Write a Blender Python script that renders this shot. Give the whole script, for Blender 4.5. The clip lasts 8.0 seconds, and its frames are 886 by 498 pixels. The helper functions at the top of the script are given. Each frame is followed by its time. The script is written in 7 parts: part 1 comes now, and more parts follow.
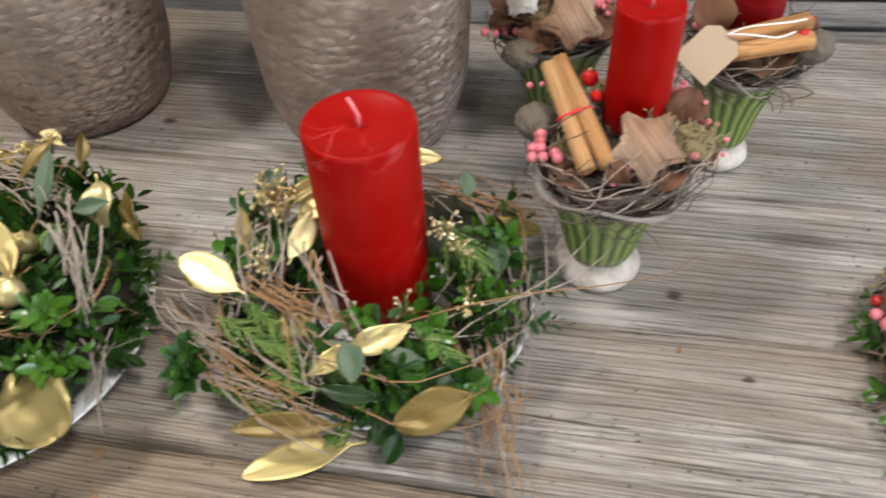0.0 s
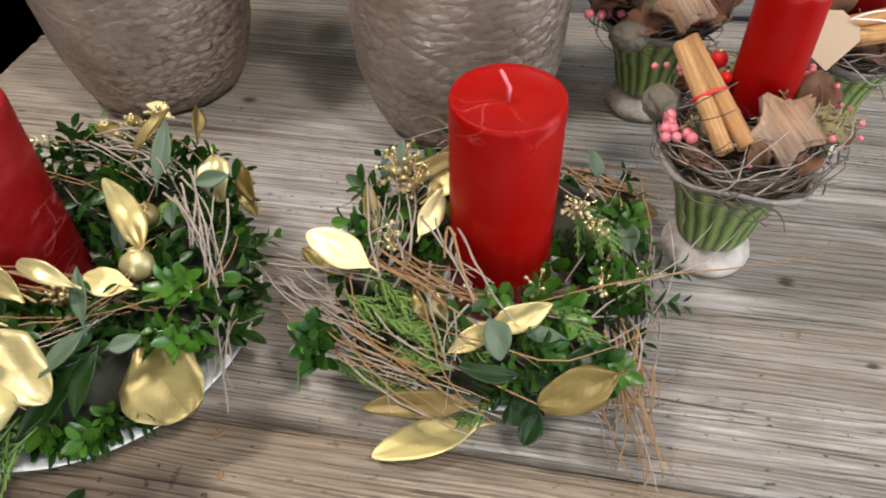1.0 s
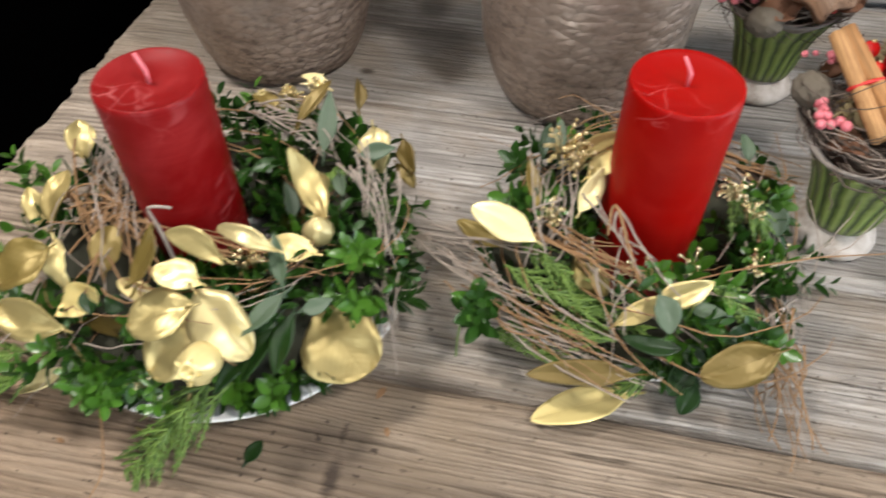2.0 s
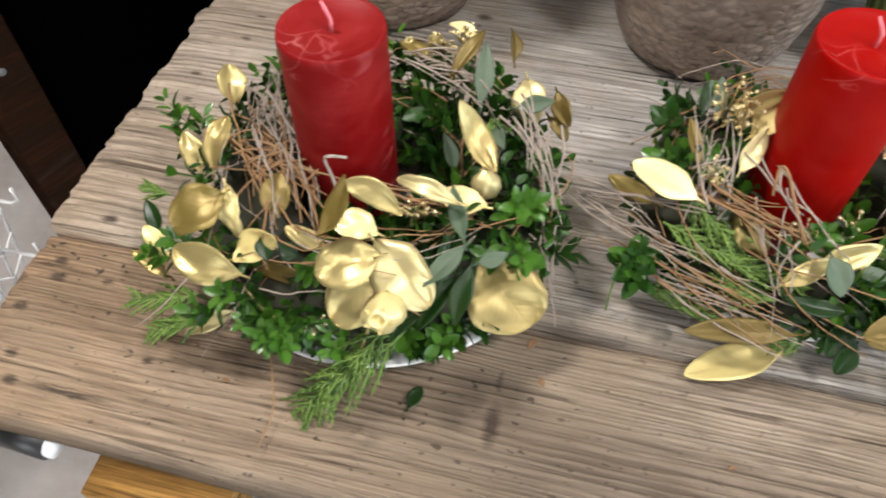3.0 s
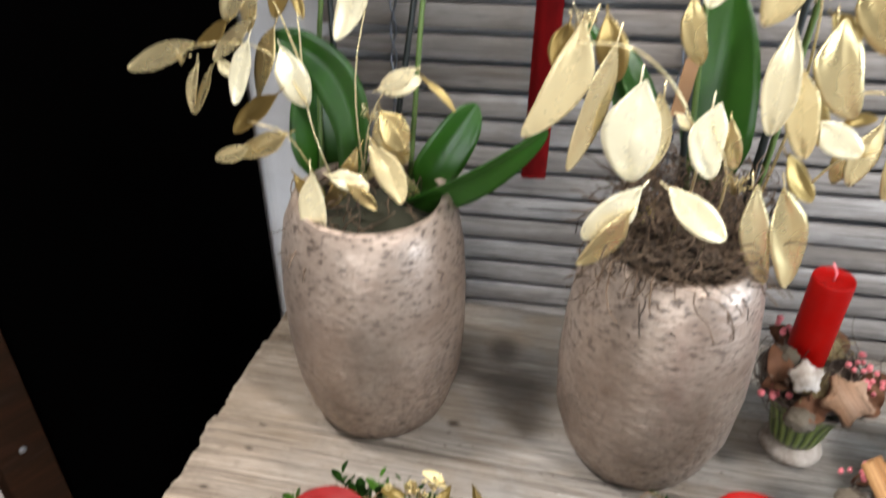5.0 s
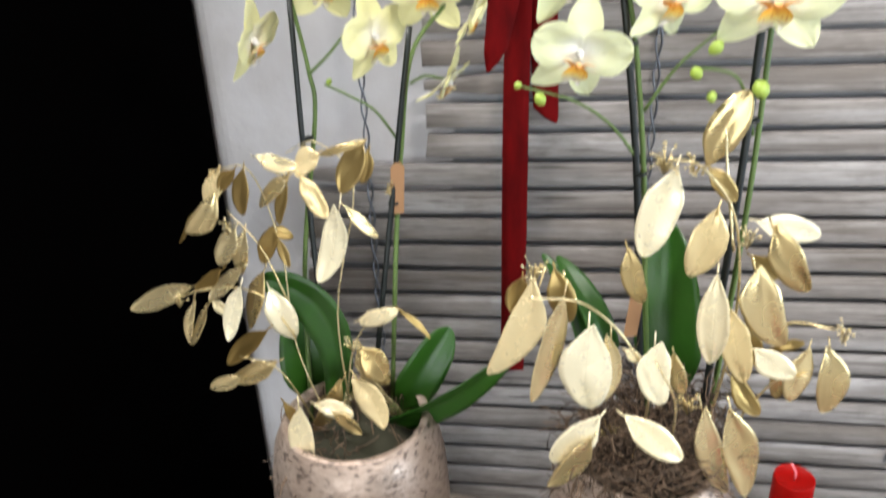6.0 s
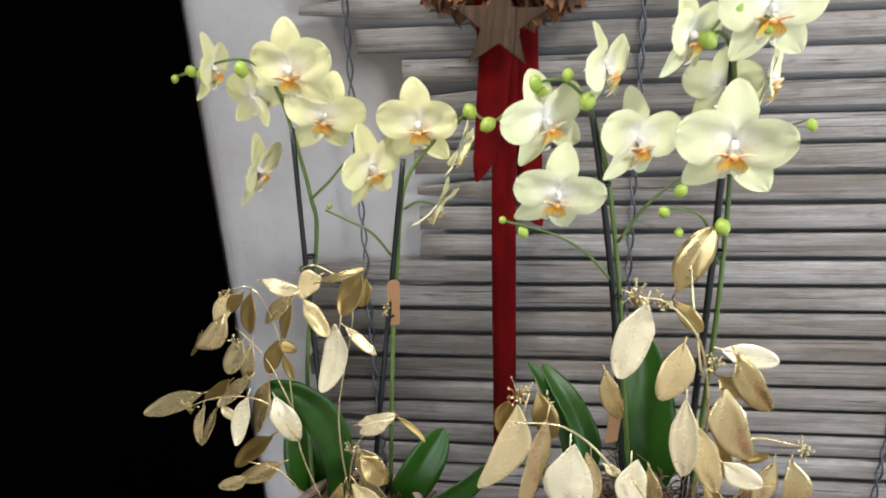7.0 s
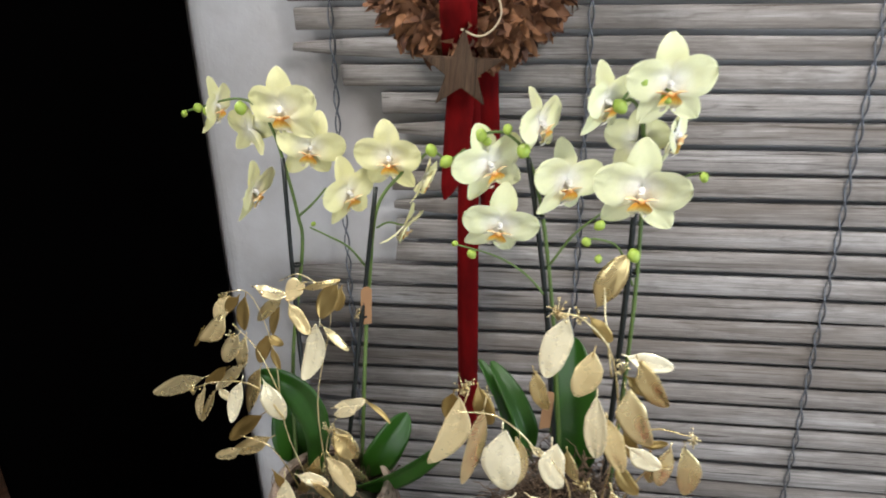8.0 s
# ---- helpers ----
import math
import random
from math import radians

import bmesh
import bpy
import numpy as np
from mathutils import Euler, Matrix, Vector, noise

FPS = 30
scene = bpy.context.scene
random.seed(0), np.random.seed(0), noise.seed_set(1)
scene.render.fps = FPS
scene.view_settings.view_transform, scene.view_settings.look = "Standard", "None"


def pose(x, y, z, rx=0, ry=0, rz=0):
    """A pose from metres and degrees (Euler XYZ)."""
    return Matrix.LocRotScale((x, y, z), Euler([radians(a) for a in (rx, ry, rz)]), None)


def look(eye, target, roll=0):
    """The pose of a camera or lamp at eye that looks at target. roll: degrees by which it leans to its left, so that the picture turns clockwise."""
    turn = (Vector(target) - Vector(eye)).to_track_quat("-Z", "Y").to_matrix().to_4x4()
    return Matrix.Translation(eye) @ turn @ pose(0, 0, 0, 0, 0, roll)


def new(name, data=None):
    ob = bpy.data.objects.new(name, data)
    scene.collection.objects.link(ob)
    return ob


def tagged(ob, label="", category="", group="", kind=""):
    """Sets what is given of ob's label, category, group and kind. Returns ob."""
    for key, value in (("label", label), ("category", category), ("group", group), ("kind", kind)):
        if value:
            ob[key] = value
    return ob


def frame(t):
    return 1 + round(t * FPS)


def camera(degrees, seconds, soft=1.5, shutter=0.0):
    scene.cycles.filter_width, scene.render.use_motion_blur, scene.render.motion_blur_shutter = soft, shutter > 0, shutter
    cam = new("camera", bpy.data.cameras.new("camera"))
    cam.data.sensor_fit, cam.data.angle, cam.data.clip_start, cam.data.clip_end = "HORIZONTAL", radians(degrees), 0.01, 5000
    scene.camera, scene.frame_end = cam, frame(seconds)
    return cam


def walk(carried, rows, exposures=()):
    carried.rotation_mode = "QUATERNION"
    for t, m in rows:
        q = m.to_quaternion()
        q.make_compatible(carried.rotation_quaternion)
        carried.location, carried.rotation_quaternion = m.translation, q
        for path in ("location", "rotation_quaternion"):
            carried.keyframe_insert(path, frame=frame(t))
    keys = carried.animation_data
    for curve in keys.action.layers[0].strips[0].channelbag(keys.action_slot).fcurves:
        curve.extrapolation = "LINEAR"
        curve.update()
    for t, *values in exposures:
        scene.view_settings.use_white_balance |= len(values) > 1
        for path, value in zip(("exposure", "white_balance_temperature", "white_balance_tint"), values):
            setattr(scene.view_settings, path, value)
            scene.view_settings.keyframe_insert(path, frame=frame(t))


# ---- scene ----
cam = camera(61.0, 8.0, soft=1.8, shutter=0.5)
PATH = [
    (0, (0.154, 0.298, 1.145), (-0.148, 1.649, -0.297), -3.6),
    (0.5, (0.097, 0.281, 1.138), (-0.18, 1.646, -0.297), -2.5),
    (1, (0.071, 0.28, 1.135), (-0.193, 1.634, -0.313), -1.5),
    (1.5, (0.042, 0.271, 1.142), (-0.221, 1.613, -0.317), -1.0),
    (2, (-0.016, 0.252, 1.152), (-0.289, 1.543, -0.351), -0.3),
    (2.2, (-0.036, 0.246, 1.155), (-0.31, 1.517, -0.365), 0.1),
    (3.3, (-0.124, 0.235, 1.166), (-0.418, 1.383, -0.446), -0.3),
    (3.5, (-0.138, 0.239, 1.176), (-0.444, 1.425, -0.405), 0.0),
    (4, (-0.148, 0.241, 1.208), (-0.473, 1.547, -0.272), 1.0),
    (4.5, (-0.125, 0.254, 1.277), (-0.462, 1.741, -0.018), 0.4),
    (4.7, (-0.114, 0.261, 1.308), (-0.445, 1.801, 0.076), 0.9),
    (5.8, (-0.08, 0.258, 1.427), (-0.438, 2.009, 0.529), -2.1),
    (6, (-0.079, 0.255, 1.447), (-0.438, 2.036, 0.61), -2.2),
    (6.5, (-0.076, 0.254, 1.487), (-0.439, 2.082, 0.762), -1.9),
    (7, (-0.068, 0.24, 1.544), (-0.422, 2.053, 0.776), -2.7),
    (7.5, (-0.045, 0.203, 1.595), (-0.403, 1.994, 0.779), -2.7),
    (8, (-0.004, 0.143, 1.634), (-0.362, 1.93, 0.809), -1.3),
]
EXPOSURES = [(0, -0.20), (1, -0.17), (2.2, -0.08), (3.5, -0.03), (4.5, 0.06), (5.8, 0.02), (6.5, -0.20), (8, -0.42)]
walk(cam, [(t, look(eye, target, roll)) for t, eye, target, roll in PATH], EXPOSURES)

# ---- world and lights ----
TOP = 0.75                                   # height of the table top
world = bpy.data.worlds.new("world")
scene.world = world
world.use_nodes = True
wn = world.node_tree
sky = wn.nodes.new("ShaderNodeTexSky")
sky.sky_type, sky.sun_disc, sky.sun_elevation, sky.sun_rotation = "NISHITA", False, radians(35), radians(160)
wn.links.new(sky.outputs[0], wn.nodes["Background"].inputs[0])
wn.nodes["Background"].inputs[1].default_value = 0.10


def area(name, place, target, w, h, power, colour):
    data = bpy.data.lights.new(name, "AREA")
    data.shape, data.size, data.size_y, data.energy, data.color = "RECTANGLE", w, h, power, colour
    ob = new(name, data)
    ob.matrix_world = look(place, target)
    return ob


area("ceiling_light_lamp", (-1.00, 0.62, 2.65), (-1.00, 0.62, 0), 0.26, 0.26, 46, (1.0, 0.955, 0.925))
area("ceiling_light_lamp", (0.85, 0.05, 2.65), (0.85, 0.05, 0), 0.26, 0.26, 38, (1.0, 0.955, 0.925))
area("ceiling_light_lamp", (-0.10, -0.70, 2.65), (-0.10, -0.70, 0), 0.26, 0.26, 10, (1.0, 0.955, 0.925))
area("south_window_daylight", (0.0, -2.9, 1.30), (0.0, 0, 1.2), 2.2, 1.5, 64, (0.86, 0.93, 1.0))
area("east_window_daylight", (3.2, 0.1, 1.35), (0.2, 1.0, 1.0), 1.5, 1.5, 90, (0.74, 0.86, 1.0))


# ---- materials ----
def mat(name, colour=(0.5, 0.5, 0.5), rough=0.6, metal=0.0, spec=0.5):
    m = bpy.data.materials.new(name)
    m.use_nodes = True
    b = m.node_tree.nodes["Principled BSDF"]
    b.inputs["Base Color"].default_value = (*colour, 1)
    b.inputs["Roughness"].default_value = rough
    b.inputs["Metallic"].default_value = metal
    b.inputs["Specular IOR Level"].default_value = spec
    return m


class Nodes:
    """Short ways to add nodes to a material."""

    def __init__(self, m):
        self.t, self.b = m.node_tree, m.node_tree.nodes["Principled BSDF"]
        self.co = self.add("ShaderNodeTexCoord").outputs["Object"]

    def add(self, kind, **values):
        n = self.t.nodes.new(kind)
        for key, value in values.items():
            n.inputs[key.replace("_", " ")].default_value = value
        return n

    def link(self, a, b):
        self.t.links.new(a, b)

    def scaled(self, s, vector=None):
        n = self.t.nodes.new("ShaderNodeMapping")
        n.inputs["Scale"].default_value = s
        self.link(vector or self.co, n.inputs["Vector"])
        return n.outputs[0]

    def noise(self, scale, detail=4.0, rough=0.6, vector=None, distortion=0.0):
        n = self.add("ShaderNodeTexNoise", Scale=scale, Detail=detail, Roughness=rough, Distortion=distortion)
        self.link(vector or self.co, n.inputs["Vector"])
        return n.outputs[0]

    def ramp(self, value, *stops):
        n = self.t.nodes.new("ShaderNodeValToRGB")
        e = n.color_ramp.elements
        while len(e) < len(stops):
            e.new(0.5)
        for el, (p, c) in zip(e, stops):
            el.position, el.color = p, (*c, 1) if len(c) == 3 else c
        self.link(value, n.inputs[0])
        return n.outputs[0]

    def mix(self, fac, a, b, mode="MIX"):
        n = self.t.nodes.new("ShaderNodeMix")
        n.data_type, n.blend_type = "RGBA", mode
        for v, k in ((fac, 0), (a, 6), (b, 7)):
            if isinstance(v, (int, float)):
                n.inputs[k].default_value = v
            elif isinstance(v, tuple):
                n.inputs[k].default_value = (*v, 1)
            else:
                self.link(v, n.inputs[k])
        return n.outputs[2]

    def maths(self, op, a, b=0.0):
        n = self.t.nodes.new("ShaderNodeMath")
        n.operation = op
        for v, k in ((a, 0), (b, 1)):
            if isinstance(v, (int, float)):
                n.inputs[k].default_value = v
            else:
                self.link(v, n.inputs[k])
        return n.outputs[0]

    def bump(self, height, strength, distance, before=None):
        n = self.add("ShaderNodeBump", Strength=strength, Distance=distance)
        self.link(height, n.inputs["Height"])
        if before:
            self.link(before, n.inputs["Normal"])
        self.link(n.outputs[0], self.b.inputs["Normal"])
        return n.outputs[0]

    def colour(self, c):
        self.link(c, self.b.inputs["Base Color"])

    def rough(self, r):
        self.link(r, self.b.inputs["Roughness"])


BLACK3, WHITE3 = (0, 0, 0), (1, 1, 1)


def grey(v):
    return (v, v, v)


def weathered_wood(name, dark, mid, light, along=0, bump=0.5, rings=1.0, spots=(), vary=0.20, strong=1.0, specks=0.0, yearly=0.0, warm=0.0):
    """Old, dry, grey wood, its grain along the axis given."""
    m = mat(name, mid, 0.8, 0, 0.25)
    n = Nodes(m)
    info = n.add("ShaderNodeObjectInfo").outputs["Random"]
    shift = n.add("ShaderNodeCombineXYZ")
    n.link(n.maths("MULTIPLY", info, 17.0), shift.inputs[0])
    n.link(n.maths("MULTIPLY", info, 31.0), shift.inputs[1])
    add = n.t.nodes.new("ShaderNodeVectorMath")
    n.link(n.co, add.inputs[0])
    n.link(shift.outputs[0], add.inputs[1])
    co = add.outputs[0]
    long = lambda a, b: n.scaled(tuple(a if k == along else b for k in range(3)), co)
    fibre = n.noise(1.0, 4, 0.72, long(16, 620), 0.3)
    lines = n.noise(1.0, 5, 0.65, long(4.5, 200), 0.9)
    broad = n.noise(1.0, 4, 0.6, long(2.6, 26), 1.0)
    blot = n.noise(9.0, 6, 0.68, long(4, 9))
    c = n.ramp(broad, (0.28, dark), (0.50, mid), (0.70, light))
    c = n.mix(0.78 * strong, c, n.ramp(lines, (0.34, grey(0.12)), (0.47, grey(0.50)), (0.62, grey(0.74))), "OVERLAY")
    c = n.mix(0.8 * strong, c, n.ramp(fibre, (0.28, grey(0.12)), (0.5, grey(0.5)), (0.75, grey(0.80))), "OVERLAY")
    c = n.mix(n.ramp(blot, (0.48, BLACK3), (0.72, grey(0.6))), c, tuple(0.6 * v for v in mid))
    pale = n.noise(1.0, 4, 0.6, long(7, 22), 0.6)
    c = n.mix(n.ramp(pale, (0.52, BLACK3), (0.70, grey(0.55 * strong))), c, tuple(min(1, 1.25 * v + 0.02) for v in light))
    for across, width, deep in ((38, 0.014, 0.60 * strong), (85, 0.022, 0.50 * strong), (150, 0.03, 0.35 * strong)):
        ridge = n.maths("ABSOLUTE", n.maths("SUBTRACT", n.noise(1.0, 2.5, 0.5, long(2.4, across), 0.7), 0.5))
        c = n.mix(n.ramp(ridge, (0.0, grey(deep)), (width, BLACK3)), c, tuple(0.45 * v for v in dark))
    crack = n.noise(1.0, 3, 0.55, long(5, 200), 0.5)
    c = n.mix(n.ramp(crack, (0.63, BLACK3), (0.68, grey(0.85))), c, tuple(0.35 * v for v in dark))
    fleck = n.noise(34.0, 3, 0.5, long(18, 60))
    c = n.mix(n.ramp(fleck, (0.68, BLACK3), (0.75, grey(0.6))), c, tuple(0.35 * v for v in dark))
    grain = None
    if yearly:
        wave = n.add("ShaderNodeTexWave", Scale=52.0, Distortion=16.0, Detail=4.0, Detail_Scale=0.30, Detail_Roughness=0.6)
        wave.bands_direction = "Y"
        n.link(n.scaled((0.16, 1, 1), co), wave.inputs["Vector"])
        fine = n.add("ShaderNodeTexWave", Scale=98.0, Distortion=13.0, Detail=4.0, Detail_Scale=0.45)
        fine.bands_direction = "Y"
        n.link(n.scaled((0.12, 1, 1), co), fine.inputs["Vector"])
        patch = n.ramp(n.noise(1.0, 3, 0.5, n.scaled((5, 16, 5), co)), (0.36, grey(0.25)), (0.60, WHITE3))
        grain = n.mix(patch, fine.outputs[0], wave.outputs[0])
        lines_dark = n.maths("MULTIPLY", n.ramp(grain, (0.06, WHITE3), (0.42, BLACK3)), n.maths("MULTIPLY", n.ramp(lines, (0.30, WHITE3), (0.62, grey(0.25))), yearly))
        c = n.mix(lines_dark, c, tuple(0.46 * v for v in dark))
        cloud = n.noise(1.0, 5, 0.65, n.scaled((9, 20, 9), co), 0.8)
        c = n.mix(n.ramp(cloud, (0.46, BLACK3), (0.68, grey(0.55))), c, tuple(0.60 * v for v in mid))
        c = n.mix(n.ramp(grain, (0.62, BLACK3), (0.95, grey(0.40 * yearly))), c, tuple(min(1, 1.15 * v) for v in light))
    if warm:
        sep = n.t.nodes.new("ShaderNodeSeparateXYZ")
        n.link(n.co, sep.inputs[0])
        reach = n.maths("ADD", sep.outputs[0], n.maths("MULTIPLY", n.noise(6.0, 4, 0.6), 0.30))
        c = n.mix(n.maths("MULTIPLY", n.ramp(n.maths("ADD", n.maths("MULTIPLY", reach, 1.6), 0.70), (0.22, WHITE3), (0.72, BLACK3)), warm), c, (1.10, 0.92, 0.74), "MULTIPLY")
    if specks:
        stain = n.noise(11.0, 5, 0.65, n.scaled((0.6, 1, 1), co), 0.5)
        c = n.mix(n.ramp(stain, (0.46, BLACK3), (0.66, grey(0.5))), c, (0.30, 0.225, 0.15))
        hole = n.noise(240.0, 2, 0.5, n.scaled((0.6, 1, 1), co))
        where = n.ramp(n.noise(5.0, 3, 0.5, co), (0.42, grey(0.25)), (0.62, WHITE3))
        c = n.mix(n.maths("MULTIPLY", n.ramp(hole, (0.665, BLACK3), (0.70, grey(specks))), where), c, (0.05, 0.036, 0.026))
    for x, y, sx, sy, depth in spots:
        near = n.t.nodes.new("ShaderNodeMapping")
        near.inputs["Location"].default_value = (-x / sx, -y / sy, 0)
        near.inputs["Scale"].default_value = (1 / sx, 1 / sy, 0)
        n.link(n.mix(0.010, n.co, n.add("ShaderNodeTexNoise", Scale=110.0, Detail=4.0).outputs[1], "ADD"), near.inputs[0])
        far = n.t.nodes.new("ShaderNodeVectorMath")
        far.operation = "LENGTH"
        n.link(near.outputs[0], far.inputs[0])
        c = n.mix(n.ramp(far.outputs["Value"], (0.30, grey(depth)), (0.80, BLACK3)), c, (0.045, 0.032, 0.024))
    n.colour(n.mix(n.maths("MULTIPLY", info, vary), c, (0.11, 0.085, 0.06)))
    h = n.maths("ADD", n.maths("MULTIPLY", fibre, 0.5), n.maths("ADD", n.maths("MULTIPLY", lines, rings), n.maths("MULTIPLY", n.ramp(crack, (0.655, BLACK3), (0.70, WHITE3)), -0.8)))
    if grain:
        h = n.maths("ADD", h, n.maths("MULTIPLY", n.ramp(grain, (0.05, BLACK3), (0.45, WHITE3)), 0.55))
    n.bump(h, bump, 0.003)
    return m


# knots, holes, splits and dark patches of the boards: x, y, half sizes, depth
KNOTS_AND_SHADE = [(0.105, 0.715, 0.050, 0.030, 0.30), (-0.194, 0.797, 0.012, 0.007, 0.9), (0.239, 0.652, 0.009, 0.008, 0.9), (0.281, 0.588, 0.007, 0.005, 0.9), (-0.112, 0.424, 0.0075, 0.022, 1.0), (-0.113, 0.452, 0.003, 0.012, 0.8), (0.330, 0.715, 0.050, 0.012, 0.55), (-0.16, 0.93, 0.03, 0.04, 0.6)]
HOLES = [(-0.421, 0.472, 0.007, 0.004), (-0.416, 0.459, 0.008, 0.004), (-0.428, 0.433, 0.007, 0.004), (-0.418, 0.381, 0.006, 0.005), (-0.404, 0.384, 0.007, 0.004), (-0.430, 0.388, 0.008, 0.006), (-0.414, 0.401, 0.006, 0.004), (-0.328, 0.415, 0.005, 0.003), (-0.381, 0.463, 0.005, 0.003), (-0.403, 0.509, 0.008, 0.004), (-0.411, 0.668, 0.006, 0.004), (-0.404, 0.637, 0.005, 0.003), (-0.365, 0.384, 0.034, 0.0025), (-0.388, 0.753, 0.006, 0.003), (-0.388, 0.721, 0.006, 0.003)]
# Broad soft patches: brown stain mixed with shade painted into the boards
KNOTS_AND_SHADE += [(-0.04, 0.400, 0.18, 0.080, 0.34), (-0.115, 0.440, 0.05, 0.04, 0.35), (0.17, 0.40, 0.14, 0.05, 0.35), (-0.07, 0.495, 0.05, 0.012, 0.5), (0.13, 0.700, 0.05, 0.05, 0.45), (-0.14, 0.870, 0.06, 0.05, 0.45)]
KNOTS_AND_SHADE += [(x, y, sx * 1.3, sy * 1.3, 0.88) for x, y, sx, sy in HOLES]
M_TABLE = weathered_wood("table_wood", (0.25, 0.225, 0.20), (0.41, 0.385, 0.355), (0.56, 0.54, 0.515), spots=KNOTS_AND_SHADE, bump=0.8, specks=0.8, strong=0.62, yearly=0.50, warm=0.85)
M_TABLE_BROWN = weathered_wood("brown_table_wood", (0.17, 0.122, 0.084), (0.31, 0.238, 0.172), (0.45, 0.365, 0.28), spots=KNOTS_AND_SHADE, bump=0.8, specks=1.0, strong=0.60, yearly=0.45, warm=0.9)
# In-between tone: the dimmer light at the table's front is painted in
M_TABLE_MIXED = weathered_wood("greybrown_table_wood", (0.21, 0.18, 0.152), (0.36, 0.328, 0.292), (0.50, 0.475, 0.44), spots=KNOTS_AND_SHADE, bump=0.8, specks=0.8, strong=0.66, yearly=0.50, warm=0.9)
M_SLAT = weathered_wood("slat_wood", (0.175, 0.158, 0.145), (0.315, 0.298, 0.288), (0.47, 0.46, 0.46), bump=0.25, vary=0.5, strong=0.55)


def plaster():
    m = mat("plaster", (0.72, 0.71, 0.70), 0.9)
    n = Nodes(m)
    c = n.ramp(n.noise(3.0, 5, 0.6), (0.35, (0.44, 0.425, 0.42)), (0.6, (0.60, 0.60, 0.62)))
    n.colour(c)
    n.bump(n.noise(60, 4), 0.25, 0.004)
    return m


def concrete():
    m = mat("concrete", (0.35, 0.34, 0.33), 0.75)
    n = Nodes(m)
    c = n.ramp(n.noise(5.0, 6, 0.65), (0.3, (0.33, 0.29, 0.26)), (0.55, (0.45, 0.41, 0.38)), (0.75, (0.54, 0.50, 0.47)))
    n.colour(c)
    n.bump(n.noise(80, 5), 0.2, 0.003)
    return m


def bronze_glaze():
    """Hammered matt bronze ceramic: flat dimples in rows with dark seams."""
    m = mat("bronze_glaze", (0.34, 0.29, 0.25), 0.40, 0.55)
    n = Nodes(m)
    stain = n.noise(9.0, 6, 0.65)
    c = n.ramp(stain, (0.30, (0.27, 0.19, 0.143)), (0.5, (0.44, 0.345, 0.280)), (0.7, (0.56, 0.465, 0.395)))
    warp = n.mix(0.007, n.co, n.add("ShaderNodeTexNoise", Scale=26.0, Detail=3.0).outputs[1], "ADD")
    cells = []
    for feature in ("SMOOTH_F1", "DISTANCE_TO_EDGE"):
        cell = n.add("ShaderNodeTexVoronoi", Scale=78.0)
        cell.feature = feature
        n.link(n.scaled((1, 1, 1.8), warp), cell.inputs["Vector"])
        cells.append(cell)
    cells[0].inputs["Smoothness"].default_value = 0.5
    dimple = n.ramp(cells[0].outputs[0], (0.0, WHITE3), (0.75, grey(0.1)))
    band = n.ramp(n.noise(5.0, 3, 0.5, n.scaled((1, 1, 2))), (0.34, grey(0.30)), (0.58, WHITE3))
    seam = n.maths("MULTIPLY", n.ramp(cells[1].outputs["Distance"], (0.0, WHITE3), (0.13, BLACK3)), n.maths("MULTIPLY", band, 0.55))
    pit = n.ramp(n.noise(150.0, 4, 0.6, n.scaled((0.7, 0.7, 1.6))), (0.52, BLACK3), (0.64, grey(0.8)))
    c = n.mix(n.maths("MULTIPLY", pit, band), c, (0.07, 0.052, 0.044))
    smear = n.noise(1.0, 5, 0.7, n.scaled((14, 14, 30)), 1.0)
    c = n.mix(n.ramp(smear, (0.54, BLACK3), (0.72, grey(0.38))), c, (0.15, 0.115, 0.095))
    sep = n.t.nodes.new("ShaderNodeSeparateXYZ")
    n.link(n.co, sep.inputs[0])
    low = n.ramp(n.maths("ADD", n.maths("MULTIPLY", sep.outputs[2], 4.0), n.maths("MULTIPLY", n.noise(7.0, 3), 0.35)), (0.30, WHITE3), (0.85, grey(0.16)))
    h = n.maths("MULTIPLY", low, n.maths("SUBTRACT", n.maths("MULTIPLY", dimple, n.maths("ADD", n.maths("MULTIPLY", band, 0.35), 0.5)), n.maths("MULTIPLY", seam, 0.4)))
    n.colour(n.mix(n.maths("MULTIPLY", seam, low), c, (0.10, 0.078, 0.064)))
    n.bump(n.noise(220, 3), 0.12, 0.001, n.bump(h, 0.50, 0.006))
    n.rough(n.ramp(n.noise(25, 4), (0.3, grey(0.34)), (0.7, grey(0.52))))
    return m


